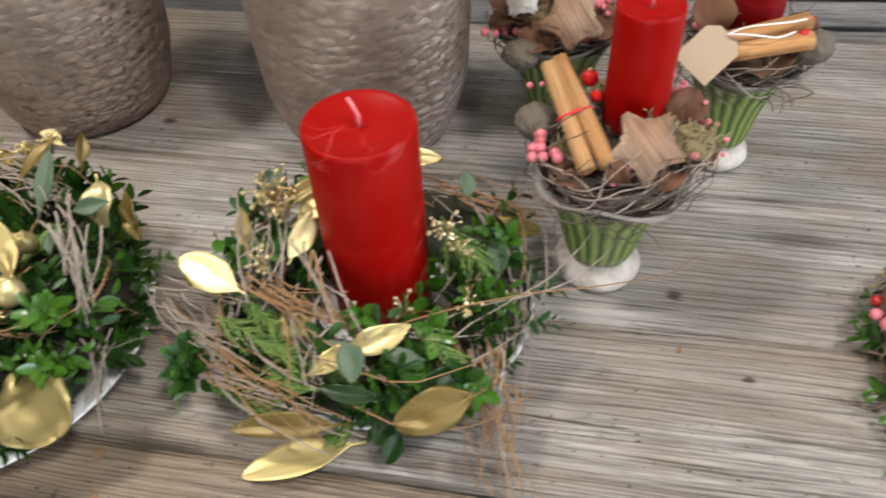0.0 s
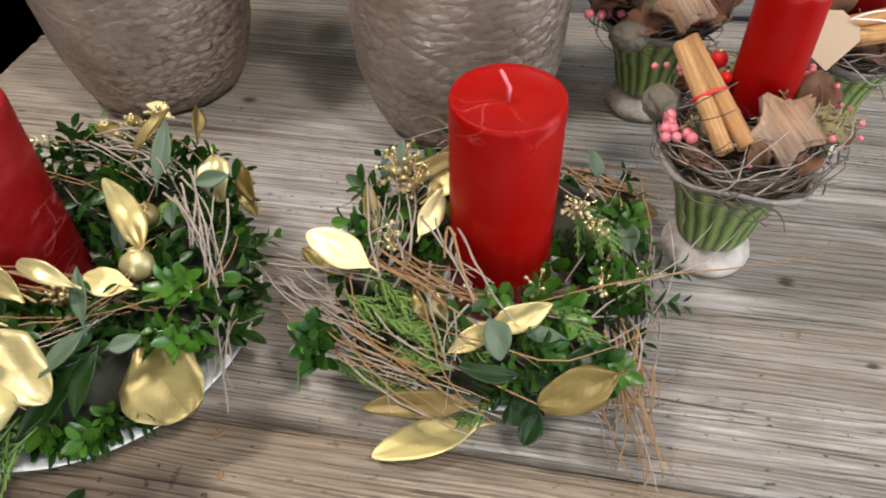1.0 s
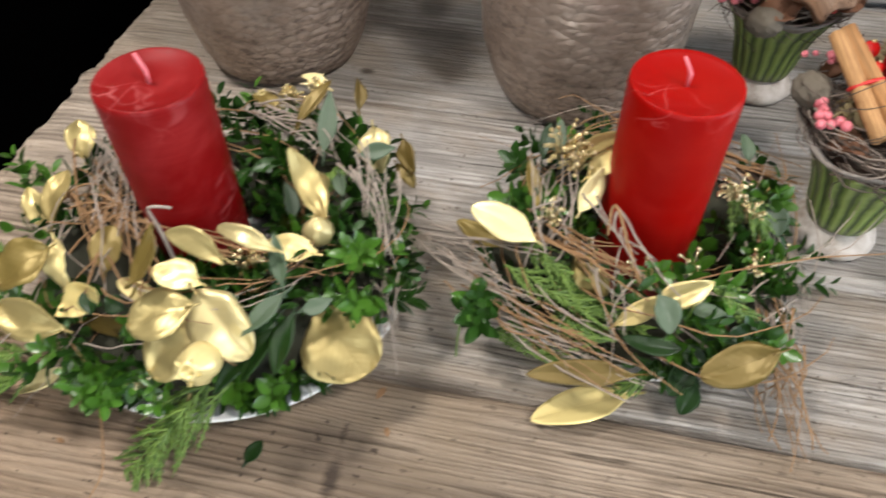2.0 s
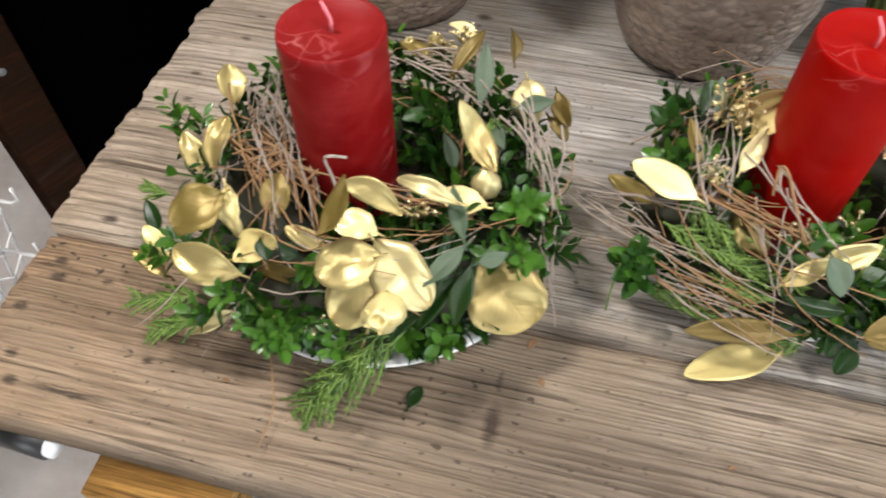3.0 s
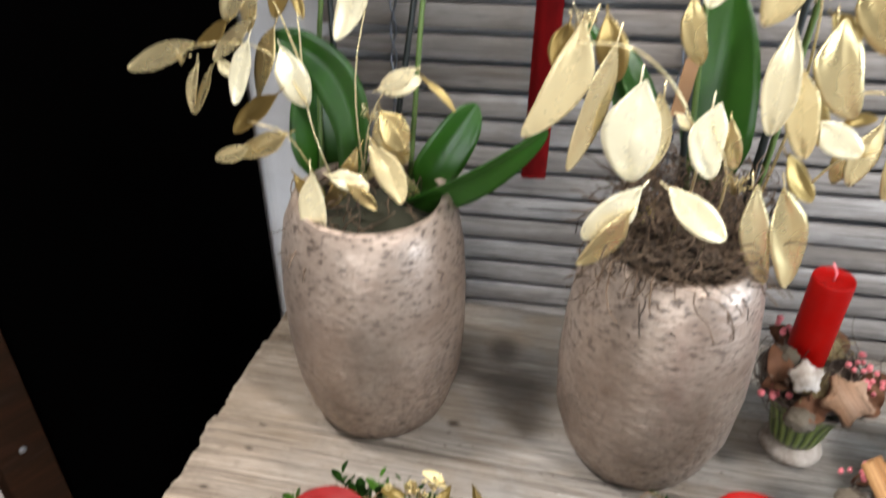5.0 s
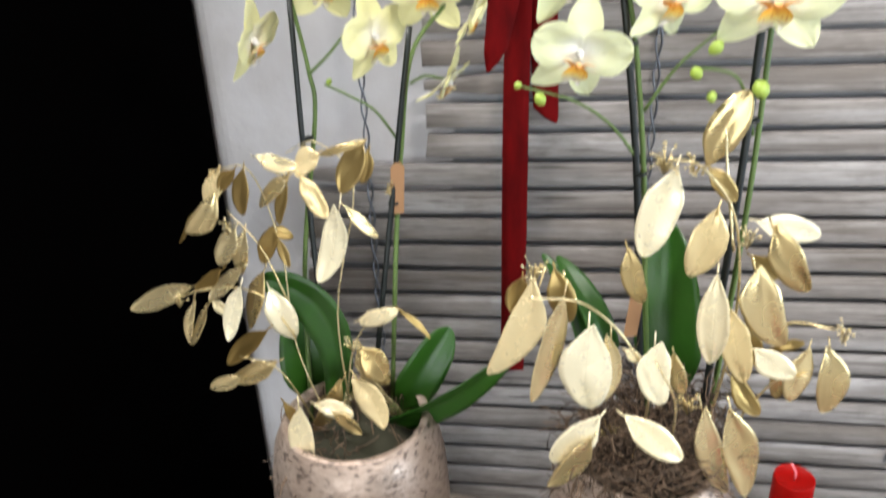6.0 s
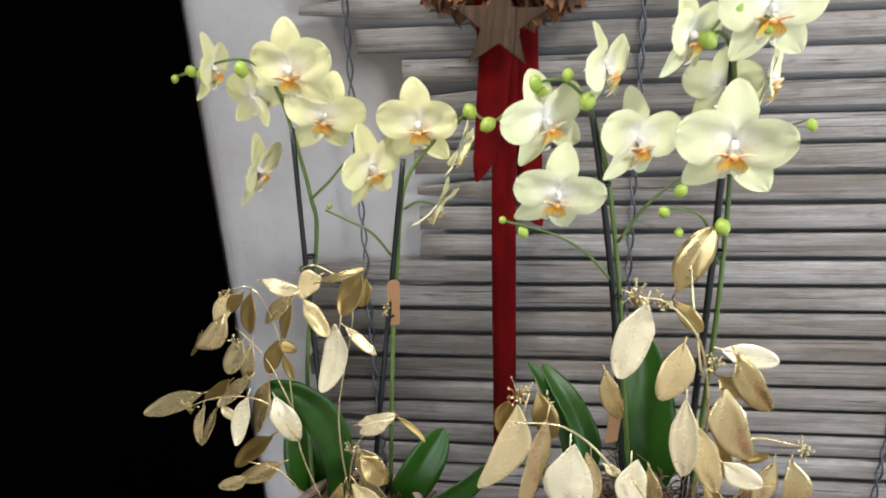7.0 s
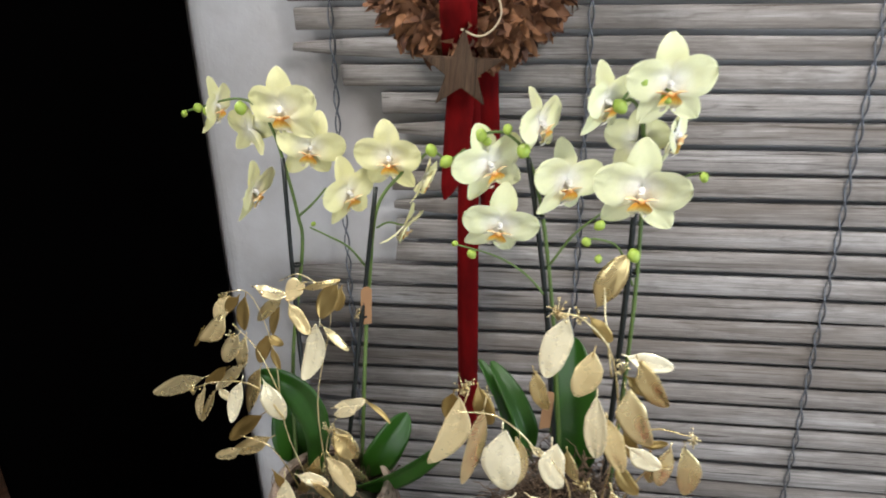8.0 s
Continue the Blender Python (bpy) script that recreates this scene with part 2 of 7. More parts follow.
def wax(name, deep, bloom):
    """Deep red wax with cloudy bloom and pale curved scratches."""
    m = mat(name, deep, 0.42, 0, 0.14)
    n = Nodes(m)
    n.b.inputs["Subsurface Weight"].default_value = 0.06
    n.b.inputs["Subsurface Radius"].default_value = (0.010, 0.0015, 0.001)
    cloud = n.noise(17, 6, 0.68, None, 1.2)
    fac = n.ramp(cloud, (0.46, BLACK3), (0.70, grey(0.75)))
    ring = n.noise(1.0, 3, 0.6, n.scaled((6, 6, 70)), 0.6)
    fac = n.mix(0.35, fac, n.ramp(ring, (0.45, BLACK3), (0.70, grey(0.8))))
    c = n.mix(fac, deep, bloom)
    for scale, width, low in ((26, 0.015, 0.50), (15, 0.010, 0.50)):
        ridge = n.maths("ABSOLUTE", n.maths("SUBTRACT", n.noise(scale, 2, 0.45, n.scaled((1, 1, 1.7)), 0.9), 0.5))
        where = n.ramp(n.noise(11, 2, 0.5, n.scaled((1, 1, 1.2))), (low, BLACK3), (low + 0.10, grey(0.85)))
        c = n.mix(n.maths("MULTIPLY", n.ramp(ridge, (0.0, WHITE3), (width, BLACK3)), where), c, tuple(min(1, 1.2 * v + 0.09) for v in bloom))
    n.colour(c)
    n.rough(n.ramp(cloud, (0.3, grey(0.34)), (0.75, grey(0.62))))
    n.bump(n.noise(60, 5, 0.6), 0.16, 0.002, n.bump(n.noise(14, 4), 0.25, 0.003))
    return m


M_PLASTER, M_CONCRETE, M_POT = plaster(), concrete(), bronze_glaze()
# Tones of the unseen walls and ceiling, dark so that little light bounces
M_UNSEEN_WALL = mat("unseen_brown_wall", (0.08, 0.065, 0.055), 0.9)
M_CEILING = mat("unseen_ceiling", (0.20, 0.19, 0.18), 0.9)
M_WAX = wax("red_wax", (0.28, 0.0012, 0.0004), (0.36, 0.011, 0.006))
M_WAX_PALE = wax("bloomed_red_wax", (0.18, 0.0025, 0.003), (0.31, 0.028, 0.028))


# ---- helpers for meshes ----
def mesh_of(bm, name, material, smooth=True):
    me = bpy.data.meshes.new(name)
    bm.to_mesh(me)
    bm.free()
    for mm in material if isinstance(material, (list, tuple)) else (material,):
        me.materials.append(mm)
    if smooth:
        me.polygons.foreach_set("use_smooth", [True] * len(me.polygons))
    return me


def part(name, bm, material, parent=None, label="", smooth=True):
    ob = new(name, mesh_of(bm, name, material, smooth))
    if parent:
        ob.parent = parent
    return tagged(ob, label)


def thing(name, place, label, category, group="", kind="", turn=0.0):
    ob = new(name)
    ob.empty_display_size = 0.02
    ob.matrix_world = pose(*place, 0, 0, turn)
    return tagged(ob, label, category, group, kind)


def box_bm(x0, x1, y0, y1, z0, z1, bevel=0.0):
    bm = bmesh.new()
    bmesh.ops.create_cube(bm, size=1, matrix=Matrix.LocRotScale(((x0 + x1) / 2, (y0 + y1) / 2, (z0 + z1) / 2), None, (x1 - x0, y1 - y0, z1 - z0)))
    if bevel:
        bmesh.ops.bevel(bm, geom=bm.edges[:], offset=bevel, segments=2, profile=0.6, affect="EDGES")
    return bm


def lathe_bm(profile, steps=48, wobble=0.0, seed=0.0, bm=None, m=None, caps=True, loop=False):
    """Turns rows of (radius, height) about z."""
    bm = bm or bmesh.new()
    m = m or Matrix()
    rings = []
    for r, z in profile:
        ring = []
        for k in range(steps):
            a = math.tau * k / steps
            f = 1 + wobble * noise.noise((math.cos(a) * 1.3 + seed, math.sin(a) * 1.3, z * 9))
            ring.append(bm.verts.new(m @ Vector((r * f * math.cos(a), r * f * math.sin(a), z))))
        rings.append(ring)
    for a, b in zip(rings, rings[1:]):
        for k in range(steps):
            bm.faces.new((a[k], a[(k + 1) % steps], b[(k + 1) % steps], b[k]))
    if loop:
        for k in range(steps):
            bm.faces.new((rings[-1][k], rings[-1][(k + 1) % steps], rings[0][(k + 1) % steps], rings[0][k]))
    elif caps:
        bm.faces.new(rings[0][::-1])
        bm.faces.new(rings[-1])
    return bm


def tube_bm(points, radii, sides=6, bm=None):
    """A round rod along points; radii one number or one each."""
    bm = bm or bmesh.new()
    pts = [Vector(p) for p in points]
    if isinstance(radii, (int, float)):
        radii = [radii] * len(pts)
    rings, up = [], Vector((0.13, 0.21, 0.97))
    for i, p in enumerate(pts):
        d = (pts[min(i + 1, len(pts) - 1)] - pts[max(i - 1, 0)]).normalized()
        s = d.cross(up)
        s = s.normalized() if s.length > 0.05 else d.cross(Vector((1, 0, 0))).normalized()
        u = s.cross(d)
        rings.append([bm.verts.new(p + radii[i] * (math.cos(math.tau * k / sides) * s + math.sin(math.tau * k / sides) * u)) for k in range(sides)])
    for a, b in zip(rings, rings[1:]):
        for k in range(sides):
            bm.faces.new((a[k], a[(k + 1) % sides], b[(k + 1) % sides], b[k]))
    bm.faces.new(rings[0][::-1])
    bm.faces.new(rings[-1])
    return bm


# ---- setting ----
def slab(name, box, material, label, category):
    return tagged(part(name, box_bm(*box), material, smooth=False), label, category, kind="structure")


slab("floor", (-3.0, 3.3, -3.0, 3.0, -0.1, 0.0), M_CONCRETE, "worn grey concrete shop floor", "floor")
bm = box_bm(-0.575, 3.3, 1.128, 1.30, 0.0, 2.8)
bmesh.ops.bevel(bm, geom=[e for e in bm.edges if all(v.co.x < 0 and v.co.y < 1.2 for v in e.verts)], offset=0.045, segments=10, profile=0.5, affect="EDGES")
tagged(part("wall_north", bm, M_PLASTER, smooth=False), "rough white plastered wall with a rounded corner behind the wooden shutter", "wall", kind="structure")
# Ceiling and brown walls are out of view, added to keep sky light out
slab("ceiling", (-3.0, 3.3, -3.0, 3.0, 2.8, 2.9), M_CEILING, "unseen grey ceiling added to close the room", "ceiling")
slab("wall_west", (-3.15, -3.0, -3.0, 3.0, 0.0, 2.8), M_UNSEEN_WALL, "unseen brown wall added to close the room", "wall")
slab("wall_northwest", (-3.0, -0.9, 2.0, 2.15, 0.0, 2.8), M_UNSEEN_WALL, "unseen brown wall beyond the door, added against stray sky light", "wall")


def wall_with_window(name, across, a0, a1, at, thick, w0, w1, h0, h1, label):
    """A wall with one window opening right through it; across is the axis that it runs along."""
    bm = bmesh.new()
    for p0, p1, z0, z1 in ((a0, w0, 0, 2.8), (w1, a1, 0, 2.8), (w0, w1, 0, h0), (w0, w1, h1, 2.8)):
        size, mid = (p1 - p0, thick, z1 - z0), ((p0 + p1) / 2, at + thick / 2, (z0 + z1) / 2)
        if across == "y":
            size, mid = (size[1], size[0], size[2]), (mid[1], mid[0], mid[2])
        bmesh.ops.create_cube(bm, size=1, matrix=Matrix.LocRotScale(mid, None, size))
    return tagged(part(name, bm, M_UNSEEN_WALL, smooth=False), label, "wall", kind="structure")


wall_with_window("wall_south", "x", -3.0, 3.3, -3.15, 0.15, -1.1, 1.1, 0.55, 2.05, "unseen brown wall with a window opening, added to close the room")
wall_with_window("wall_east", "y", -3.0, 1.3, 3.3, 0.15, -0.65, 0.85, 0.60, 2.10, "unseen brown wall with a daylit opening, added to close the room")


def ragged_plank(x0, x1, y0, y1, z0, z1, seed, end_wear, chip=0.0):
    """A long board with a worn left end, split ends and slightly cupped, uneven faces."""
    bm = bmesh.new()
    nx, ny = 90, 24
    top, low = [], []
    for i in range(nx + 1):
        u = (i / nx) ** 1.6
        rt, rl = [], []
        for j in range(ny + 1):
            v = j / ny
            edge = x0 + end_wear * (0.5 * noise.noise((v * 3.1 + seed, seed, 0)) + 0.6 * noise.noise((v * 17 + seed, seed, 3)) + 0.4 * noise.noise((v * 41 + seed, seed, 5)))
            edge += chip * max(0, 1 - v * 3.2) ** 2
            x = edge + (x1 - edge) * u
            y = y0 + (y1 - y0) * v
            side = max(0, abs(v - 0.5) * 2 - 0.86) / 0.14
            y += 0.0018 * side * noise.noise((x * 9, seed * 2.0, v))
            z = z1 - 0.0014 * side**2 - 0.0022 * max(0, 1 - u * 60) ** 2
            z += 0.0009 * noise.noise((x * 5, y * 20, seed)) + 0.0005 * noise.noise((x * 20, y * 140, seed))
            rt.append(bm.verts.new((x, y, z)))
            rl.append(bm.verts.new((x + 0.002, y, z0)))
        top.append(rt), low.append(rl)
    for i in range(nx):
        for j in range(ny):
            bm.faces.new((top[i][j], top[i + 1][j], top[i + 1][j + 1], top[i][j + 1]))
            bm.faces.new((low[i][j], low[i][j + 1], low[i + 1][j + 1], low[i + 1][j]))
        bm.faces.new((low[i][0], low[i + 1][0], top[i + 1][0], top[i][0]))
        bm.faces.new((top[i][ny], top[i + 1][ny], low[i + 1][ny], low[i][ny]))
    for j in range(ny):
        bm.faces.new((top[0][j], top[0][j + 1], low[0][j + 1], low[0][j]))
        bm.faces.new((low[nx][j], low[nx][j + 1], top[nx][j + 1], top[nx][j]))
    return bm


def plank_table():
    t = thing("plank_table", (0, 0, 0), "long table of old weathered grey planks with ragged ends", "table")
    joints = (0.357, 0.4895, 0.616, 0.752, 0.875, 1.005)
    for k, (a, b) in enumerate(zip(joints, joints[1:])):
        drop = (0.0050, 0.0, 0.0005, 0.0008, 0.009)[k]
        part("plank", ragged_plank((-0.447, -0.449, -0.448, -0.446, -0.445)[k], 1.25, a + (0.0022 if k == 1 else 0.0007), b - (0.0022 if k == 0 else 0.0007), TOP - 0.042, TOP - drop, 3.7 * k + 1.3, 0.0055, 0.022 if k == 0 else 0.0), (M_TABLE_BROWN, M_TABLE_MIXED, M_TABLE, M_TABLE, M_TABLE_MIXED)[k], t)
    for x in (-0.34, 1.14):
        for y in (0.43, 0.93):
            part("leg", box_bm(x - 0.04, x + 0.04, y - 0.04, y + 0.04, 0.0, TOP - 0.043, 0.004), M_TABLE, t)
    part("apron", box_bm(-0.30, 1.10, 0.91, 0.95, TOP - 0.13, TOP - 0.043, 0.003), M_TABLE, t)
    return t


plank_table()


# ---- shutter on the wall ----
SLAT0, PITCH = 1.528, 0.0351


def slat_bm(length, seed, height=0.0278, thick=0.007):
    bm = bmesh.new()
    n = 26
    rows = []
    for i in range(n + 1):
        u = i / n
        x = length * u
        sag = 0.0010 * noise.noise((x * 4, seed, 0))
        end = 0.35 + 0.65 * min(1, u * n / 1.5) if seed % 3 < 1 else 1.0
        h = height * end
        ring = []
        for y, z in ((-thick / 2 + 0.001, -0.5), (-thick / 2, -0.42), (-thick / 2, 0.42), (-thick / 2 + 0.0015, 0.5), (thick / 2, 0.5), (thick / 2, -0.5)):
            ring.append(bm.verts.new((x + 0.004 * noise.noise((z * 5, seed, u)) * (i == 0), y + 0.0008 * noise.noise((x * 6, seed, z)), z * h + sag + 0.0006 * noise.noise((x * 30, seed, z)))))
        rows.append(ring)
    for a, b in zip(rows, rows[1:]):
        for k in range(6):
            bm.faces.new((a[k], b[k], b[(k + 1) % 6], a[(k + 1) % 6]))
    bm.faces.new(rows[0])
    bm.faces.new(rows[-1][::-1])
    return bm


def slat_shutter():
    t = thing("slat_shutter", (0, 1.105, 0), "old wooden roller shutter of weathered grey slats on wire chains", "shutter")
    ends = {-4: -0.40, -3: -0.41, -2: -0.39, -1: -0.392, 0: -0.387, 1: -0.388, 2: -0.328, 3: -0.275}
    for k in range(-9, 33):
        x0 = ends.get(k, -0.265 if 3 < k < 10 else (-0.43 if k >= 10 else -0.40)) + 0.008 * noise.noise((k * 1.7, 4, 0))
        slope = 0.4 + 1.9 * min(1, max(0, k / 14))
        z = SLAT0 - PITCH * k - 0.0165 + (x0 - 0.18) * math.tan(radians(slope))
        ob = part("slat", slat_bm(1.45 - x0, k + 20.5), M_SLAT, t)
        ob.matrix_local = pose(x0, 0.001 * noise.noise((k, 9, 0)), z, -5 + 2.5 * noise.noise((k * 2.3, 1, 0)), -slope + 0.2 * noise.noise((k * 1.3, 7, 0)), 0)
    return t


SHUTTER = slat_shutter()


# ---- pots, plates, candles ----
def pot(place, label, profile, seed):
    t = thing("plant_pot", place, label, "plant pot", "bronze pots on the table")
    inside = [(r - 0.007, z) for r, z in profile[::-1] if z > 0.16]
    wall = profile + [(profile[-1][0] - 0.003, profile[-1][1] + 0.002)] + inside
    part("body", lathe_bm(wall, 72, 0.012, seed), M_POT, t)
    r, z = profile[-1]
    part("rim", lathe_bm([(r - 0.008, z - 0.004), (r - 0.001, z - 0.006), (r + 0.0006, z - 0.003), (r - 0.0005, z + 0.0020), (r - 0.004, z + 0.0040), (r - 0.0085, z + 0.0015)], 72, 0.014, seed, caps=False), M_POT, t)
    part("foot", lathe_bm([(profile[0][0] - 0.012, 0.0004), (profile[0][0] - 0.003, 0.0008), (profile[0][0] + 0.0015, 0.003), (profile[0][0] - 0.002, 0.006)], 60), M_POT, t)
    return t


PROFILE_A = [(0.060, 0.0), (0.067, 0.004), (0.0745, 0.020), (0.0835, 0.055), (0.0875, 0.105), (0.0880, 0.155), (0.0850, 0.200), (0.0795, 0.230), (0.0715, 0.249)]
PROFILE_B = [(0.058, 0.0), (0.066, 0.004), (0.0735, 0.020), (0.0835, 0.055), (0.0865, 0.105), (0.0845, 0.155), (0.0795, 0.200), (0.0740, 0.230), (0.0680, 0.242)]
POT_A, POT_B = (-0.284, 0.8175, TOP), (-0.015, 0.812, TOP)
pot(POT_A, "bulbous hammered bronze ceramic pot holding an orchid", PROFILE_A, 1.0)
pot(POT_B, "wider bulbous hammered bronze ceramic pot with a fibre collar", PROFILE_B, 5.0)

M_ENAMEL = mat("white_enamel", (0.70, 0.69, 0.66), 0.3)
M_WICK = mat("pink_wick", (0.75, 0.20, 0.22), 0.8)


def plate(place, r):
    t = thing("plate", place, "round white enamel plate under a candle wreath", "plate", "plates under the wreaths")
    p = [(r * 0.60, 0.001), (r * 0.66, 0.003), (r * 0.86, 0.008), (r - 0.001, 0.014), (r, 0.0155), (r - 0.0015, 0.0165), (r * 0.85, 0.0105), (r * 0.62, 0.0055), (0.004, 0.0055)]
    part("dish", lathe_bm(p, 72), M_ENAMEL, t)
    return t


def candle(place, r, h, material, label, tilt=(0, 0)):
    t = thing("pillar_candle", place, label, "candle", "red pillar candles")
    t.matrix_world = pose(*place, tilt[0], tilt[1], 0)
    p = [(r * 0.93, 0.0), (r, 0.004), (r * 1.003, h * 0.3), (r, h * 0.7), (r, h - 0.004), (r * 0.985, h - 0.0012), (r * 0.95, h - 0.0004), (r * 0.90, h - 0.0022), (r * 0.4, h - 0.0035), (0.002, h - 0.004)]
    part("wax", lathe_bm(p, 56, 0.006, place[0] * 9), material, t)
    part("wick", tube_bm([(0, 0, h - 0.005), (0.0005, 0, h + 0.004), (-0.002, 0.0008, h + 0.009), (-0.0045, 0.002, h + 0.013)], [0.0013, 0.0013, 0.0012, 0.0009], 6), M_WICK, t)
    return t


PLATE_A, PLATE_B = (-0.218, 0.541), (0.043, 0.605)
plate((*PLATE_A, TOP), 0.116)
plate((*PLATE_B, TOP), 0.099)
candle((-0.238, 0.545, TOP + 0.0058), 0.0300, 0.157, M_WAX_PALE, "dusky red pillar candle standing in a green and gold wreath")
candle((0.044, 0.605, TOP + 0.0058), 0.0312, 0.153, M_WAX, "bright red pillar candle standing in a twiggy wreath")

# ---- dark doorway ----
# Near black stands in for the unlit space between post and wall
M_DARK_GAP = mat("dark_gap_black", (0.0007, 0.0006, 0.0006), 0.8, 0, 0.0)
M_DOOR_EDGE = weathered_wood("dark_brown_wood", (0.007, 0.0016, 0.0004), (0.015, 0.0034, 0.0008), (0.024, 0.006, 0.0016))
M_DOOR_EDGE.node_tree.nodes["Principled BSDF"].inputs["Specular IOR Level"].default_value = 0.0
d = thing("dark_doorway", (-0.565, 1.13, 0), "dark doorway beside the table: brown post and a black sheet for unlit space", "door", kind="structure")
d.name = "door_1"


M_SCREW = mat("bright_steel", (0.28, 0.28, 0.29), 0.5, 0.7)


def dark_doorway():
    hinge, edge = Vector((-0.565, 1.13)), Vector((-0.755, 0.770))
    way = edge - hinge
    d.rotation_euler = (0, 0, math.atan2(way.y, way.x))
    # This sheet only closes off the dark opening; its blackness is painted shade
    part("leaf", box_bm(0.0, way.length - 0.03, -0.02, 0.02, 0.01, 2.1, 0.002), M_DARK_GAP, d)
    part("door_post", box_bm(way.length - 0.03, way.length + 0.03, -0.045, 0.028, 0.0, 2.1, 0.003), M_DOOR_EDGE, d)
    screw = part("screw", lathe_bm([(0.0005, 0.0), (0.0045, 0.0), (0.0050, 0.0012), (0.0035, 0.0024), (0.0005, 0.0028)], 16), M_SCREW, d, "bright steel screw head")
    screw.matrix_local = pose(way.length, -0.0448, 0.613, 90) if way.x > 0 else pose(way.length, 0.0278, 0.613, -90)


dark_doorway()


# ---- leaves, twigs and wreaths ----
def leafy(name, low, high, rough=0.45, metal=0.0, vein=0.3, spec=0.5):
    """A leaf surface that varies from leaf to leaf and has fine veins and blotches."""
    m = mat(name, low, rough, metal, spec)
    n = Nodes(m)
    pick = n.add("ShaderNodeNewGeometry").outputs["Random Per Island"]
    blot = n.noise(60, 4, 0.6)
    f = n.maths("ADD", n.maths("MULTIPLY", pick, 0.75), n.maths("MULTIPLY", blot, 0.35))
    n.colour(n.ramp(f, (0.12, low), (0.95, high)))
    n.bump(n.noise(300, 3), vein, 0.001)
    return m


def gold_paint(name, metal, low, mid, high, r0, r1):
    m = mat(name, mid, 0.36, metal)
    n = Nodes(m)
    info = n.add("ShaderNodeObjectInfo").outputs["Random"]
    isle = n.add("ShaderNodeNewGeometry").outputs["Random Per Island"]
    f = n.maths("ADD", n.maths("MULTIPLY", info, 0.5), n.maths("MULTIPLY", isle, 0.5))
    c = n.ramp(f, (0.1, low), (0.5, mid), (0.9, high))
    wear = n.noise(70, 5, 0.65)
    c = n.mix(n.ramp(wear, (0.60, BLACK3), (0.80, grey(0.07))), c, (0.40, 0.29, 0.11))
    broad = n.noise(34, 4, 0.6)
    c = n.mix(n.ramp(broad, (0.42, BLACK3), (0.72, grey(0.15))), c, tuple(0.62 * v for v in mid))
    n.colour(c)
    n.rough(n.ramp(n.noise(40, 3), (0.3, grey(r0)), (0.7, grey(r1))))
    sep = n.t.nodes.new("ShaderNodeSeparateXYZ")
    n.link(n.co, sep.inputs[0])
    off = n.maths("ABSOLUTE", sep.outputs[1])
    vein = n.maths("SINE", n.maths("MULTIPLY", n.maths("SUBTRACT", sep.outputs[0], n.maths("MULTIPLY", off, 0.9)), 1500.0))
    rib = n.ramp(n.maths("MULTIPLY", off, 1000.0), (0.25, BLACK3), (0.9, WHITE3))
    n.bump(rib, 0.12, 0.0006, n.bump(vein, 0.05, 0.0004, n.bump(n.noise(60, 3), 0.06, 0.0015)))
    return m


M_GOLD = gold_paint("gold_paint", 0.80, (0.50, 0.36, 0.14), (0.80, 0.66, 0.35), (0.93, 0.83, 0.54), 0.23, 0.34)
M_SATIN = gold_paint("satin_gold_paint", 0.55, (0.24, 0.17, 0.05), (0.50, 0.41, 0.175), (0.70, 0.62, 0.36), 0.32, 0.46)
# Paler copy for leaves that catch the window: highlight put into the colour
M_LIT_GOLD = gold_paint("lit_gold_paint", 0.32, (0.66, 0.49, 0.20), (0.97, 0.88, 0.60), (0.99, 0.96, 0.78), 0.22, 0.34)
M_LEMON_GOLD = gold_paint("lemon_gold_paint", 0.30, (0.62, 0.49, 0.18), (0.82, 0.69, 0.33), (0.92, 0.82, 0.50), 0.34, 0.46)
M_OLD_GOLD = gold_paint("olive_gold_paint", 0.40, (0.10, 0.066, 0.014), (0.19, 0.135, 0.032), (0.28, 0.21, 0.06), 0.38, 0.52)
# Darker copy for leaves turned from the light: shade put into the colour
M_SHADED_GOLD = gold_paint("shaded_gold_paint", 0.80, (0.24, 0.155, 0.045), (0.42, 0.30, 0.11), (0.56, 0.43, 0.19), 0.27, 0.40)
M_BOX = leafy("boxwood_leaf", (0.006, 0.024, 0.003), (0.052, 0.140, 0.013), 0.28, spec=0.55)
# Darker copy: shade between boxwood leaves put into the colour; also dark green leaves
M_LEAF_DARK_SHADED = leafy("dark_shaded_leaf", (0.003, 0.012, 0.002), (0.020, 0.062, 0.008), 0.36, spec=0.3)
M_OLIVE = leafy("olive_leaf", (0.025, 0.052, 0.025), (0.13, 0.18, 0.10), 0.5)
M_THUJA = leafy("cypress_scale", (0.030, 0.075, 0.009), (0.17, 0.27, 0.048), 0.5)
M_TWIG = leafy("brown_twig", (0.12, 0.058, 0.025), (0.40, 0.23, 0.10), 0.7)
M_TWIG_GREY = leafy("grey_twig", (0.15, 0.115, 0.09), (0.47, 0.39, 0.32), 0.75)
M_STEM = leafy("green_stem", (0.06, 0.11, 0.025), (0.13, 0.20, 0.05), 0.45)
M_BARK_LEAF = leafy("brown_dry_leaf", (0.03, 0.018, 0.010), (0.10, 0.06, 0.035), 0.7)
# Near black puts the shade of gaps and pot mouths into the colour
M_DARK_FILL = leafy("shade_dark_fill", (0.006, 0.007, 0.004), (0.022, 0.022, 0.010), 0.9)


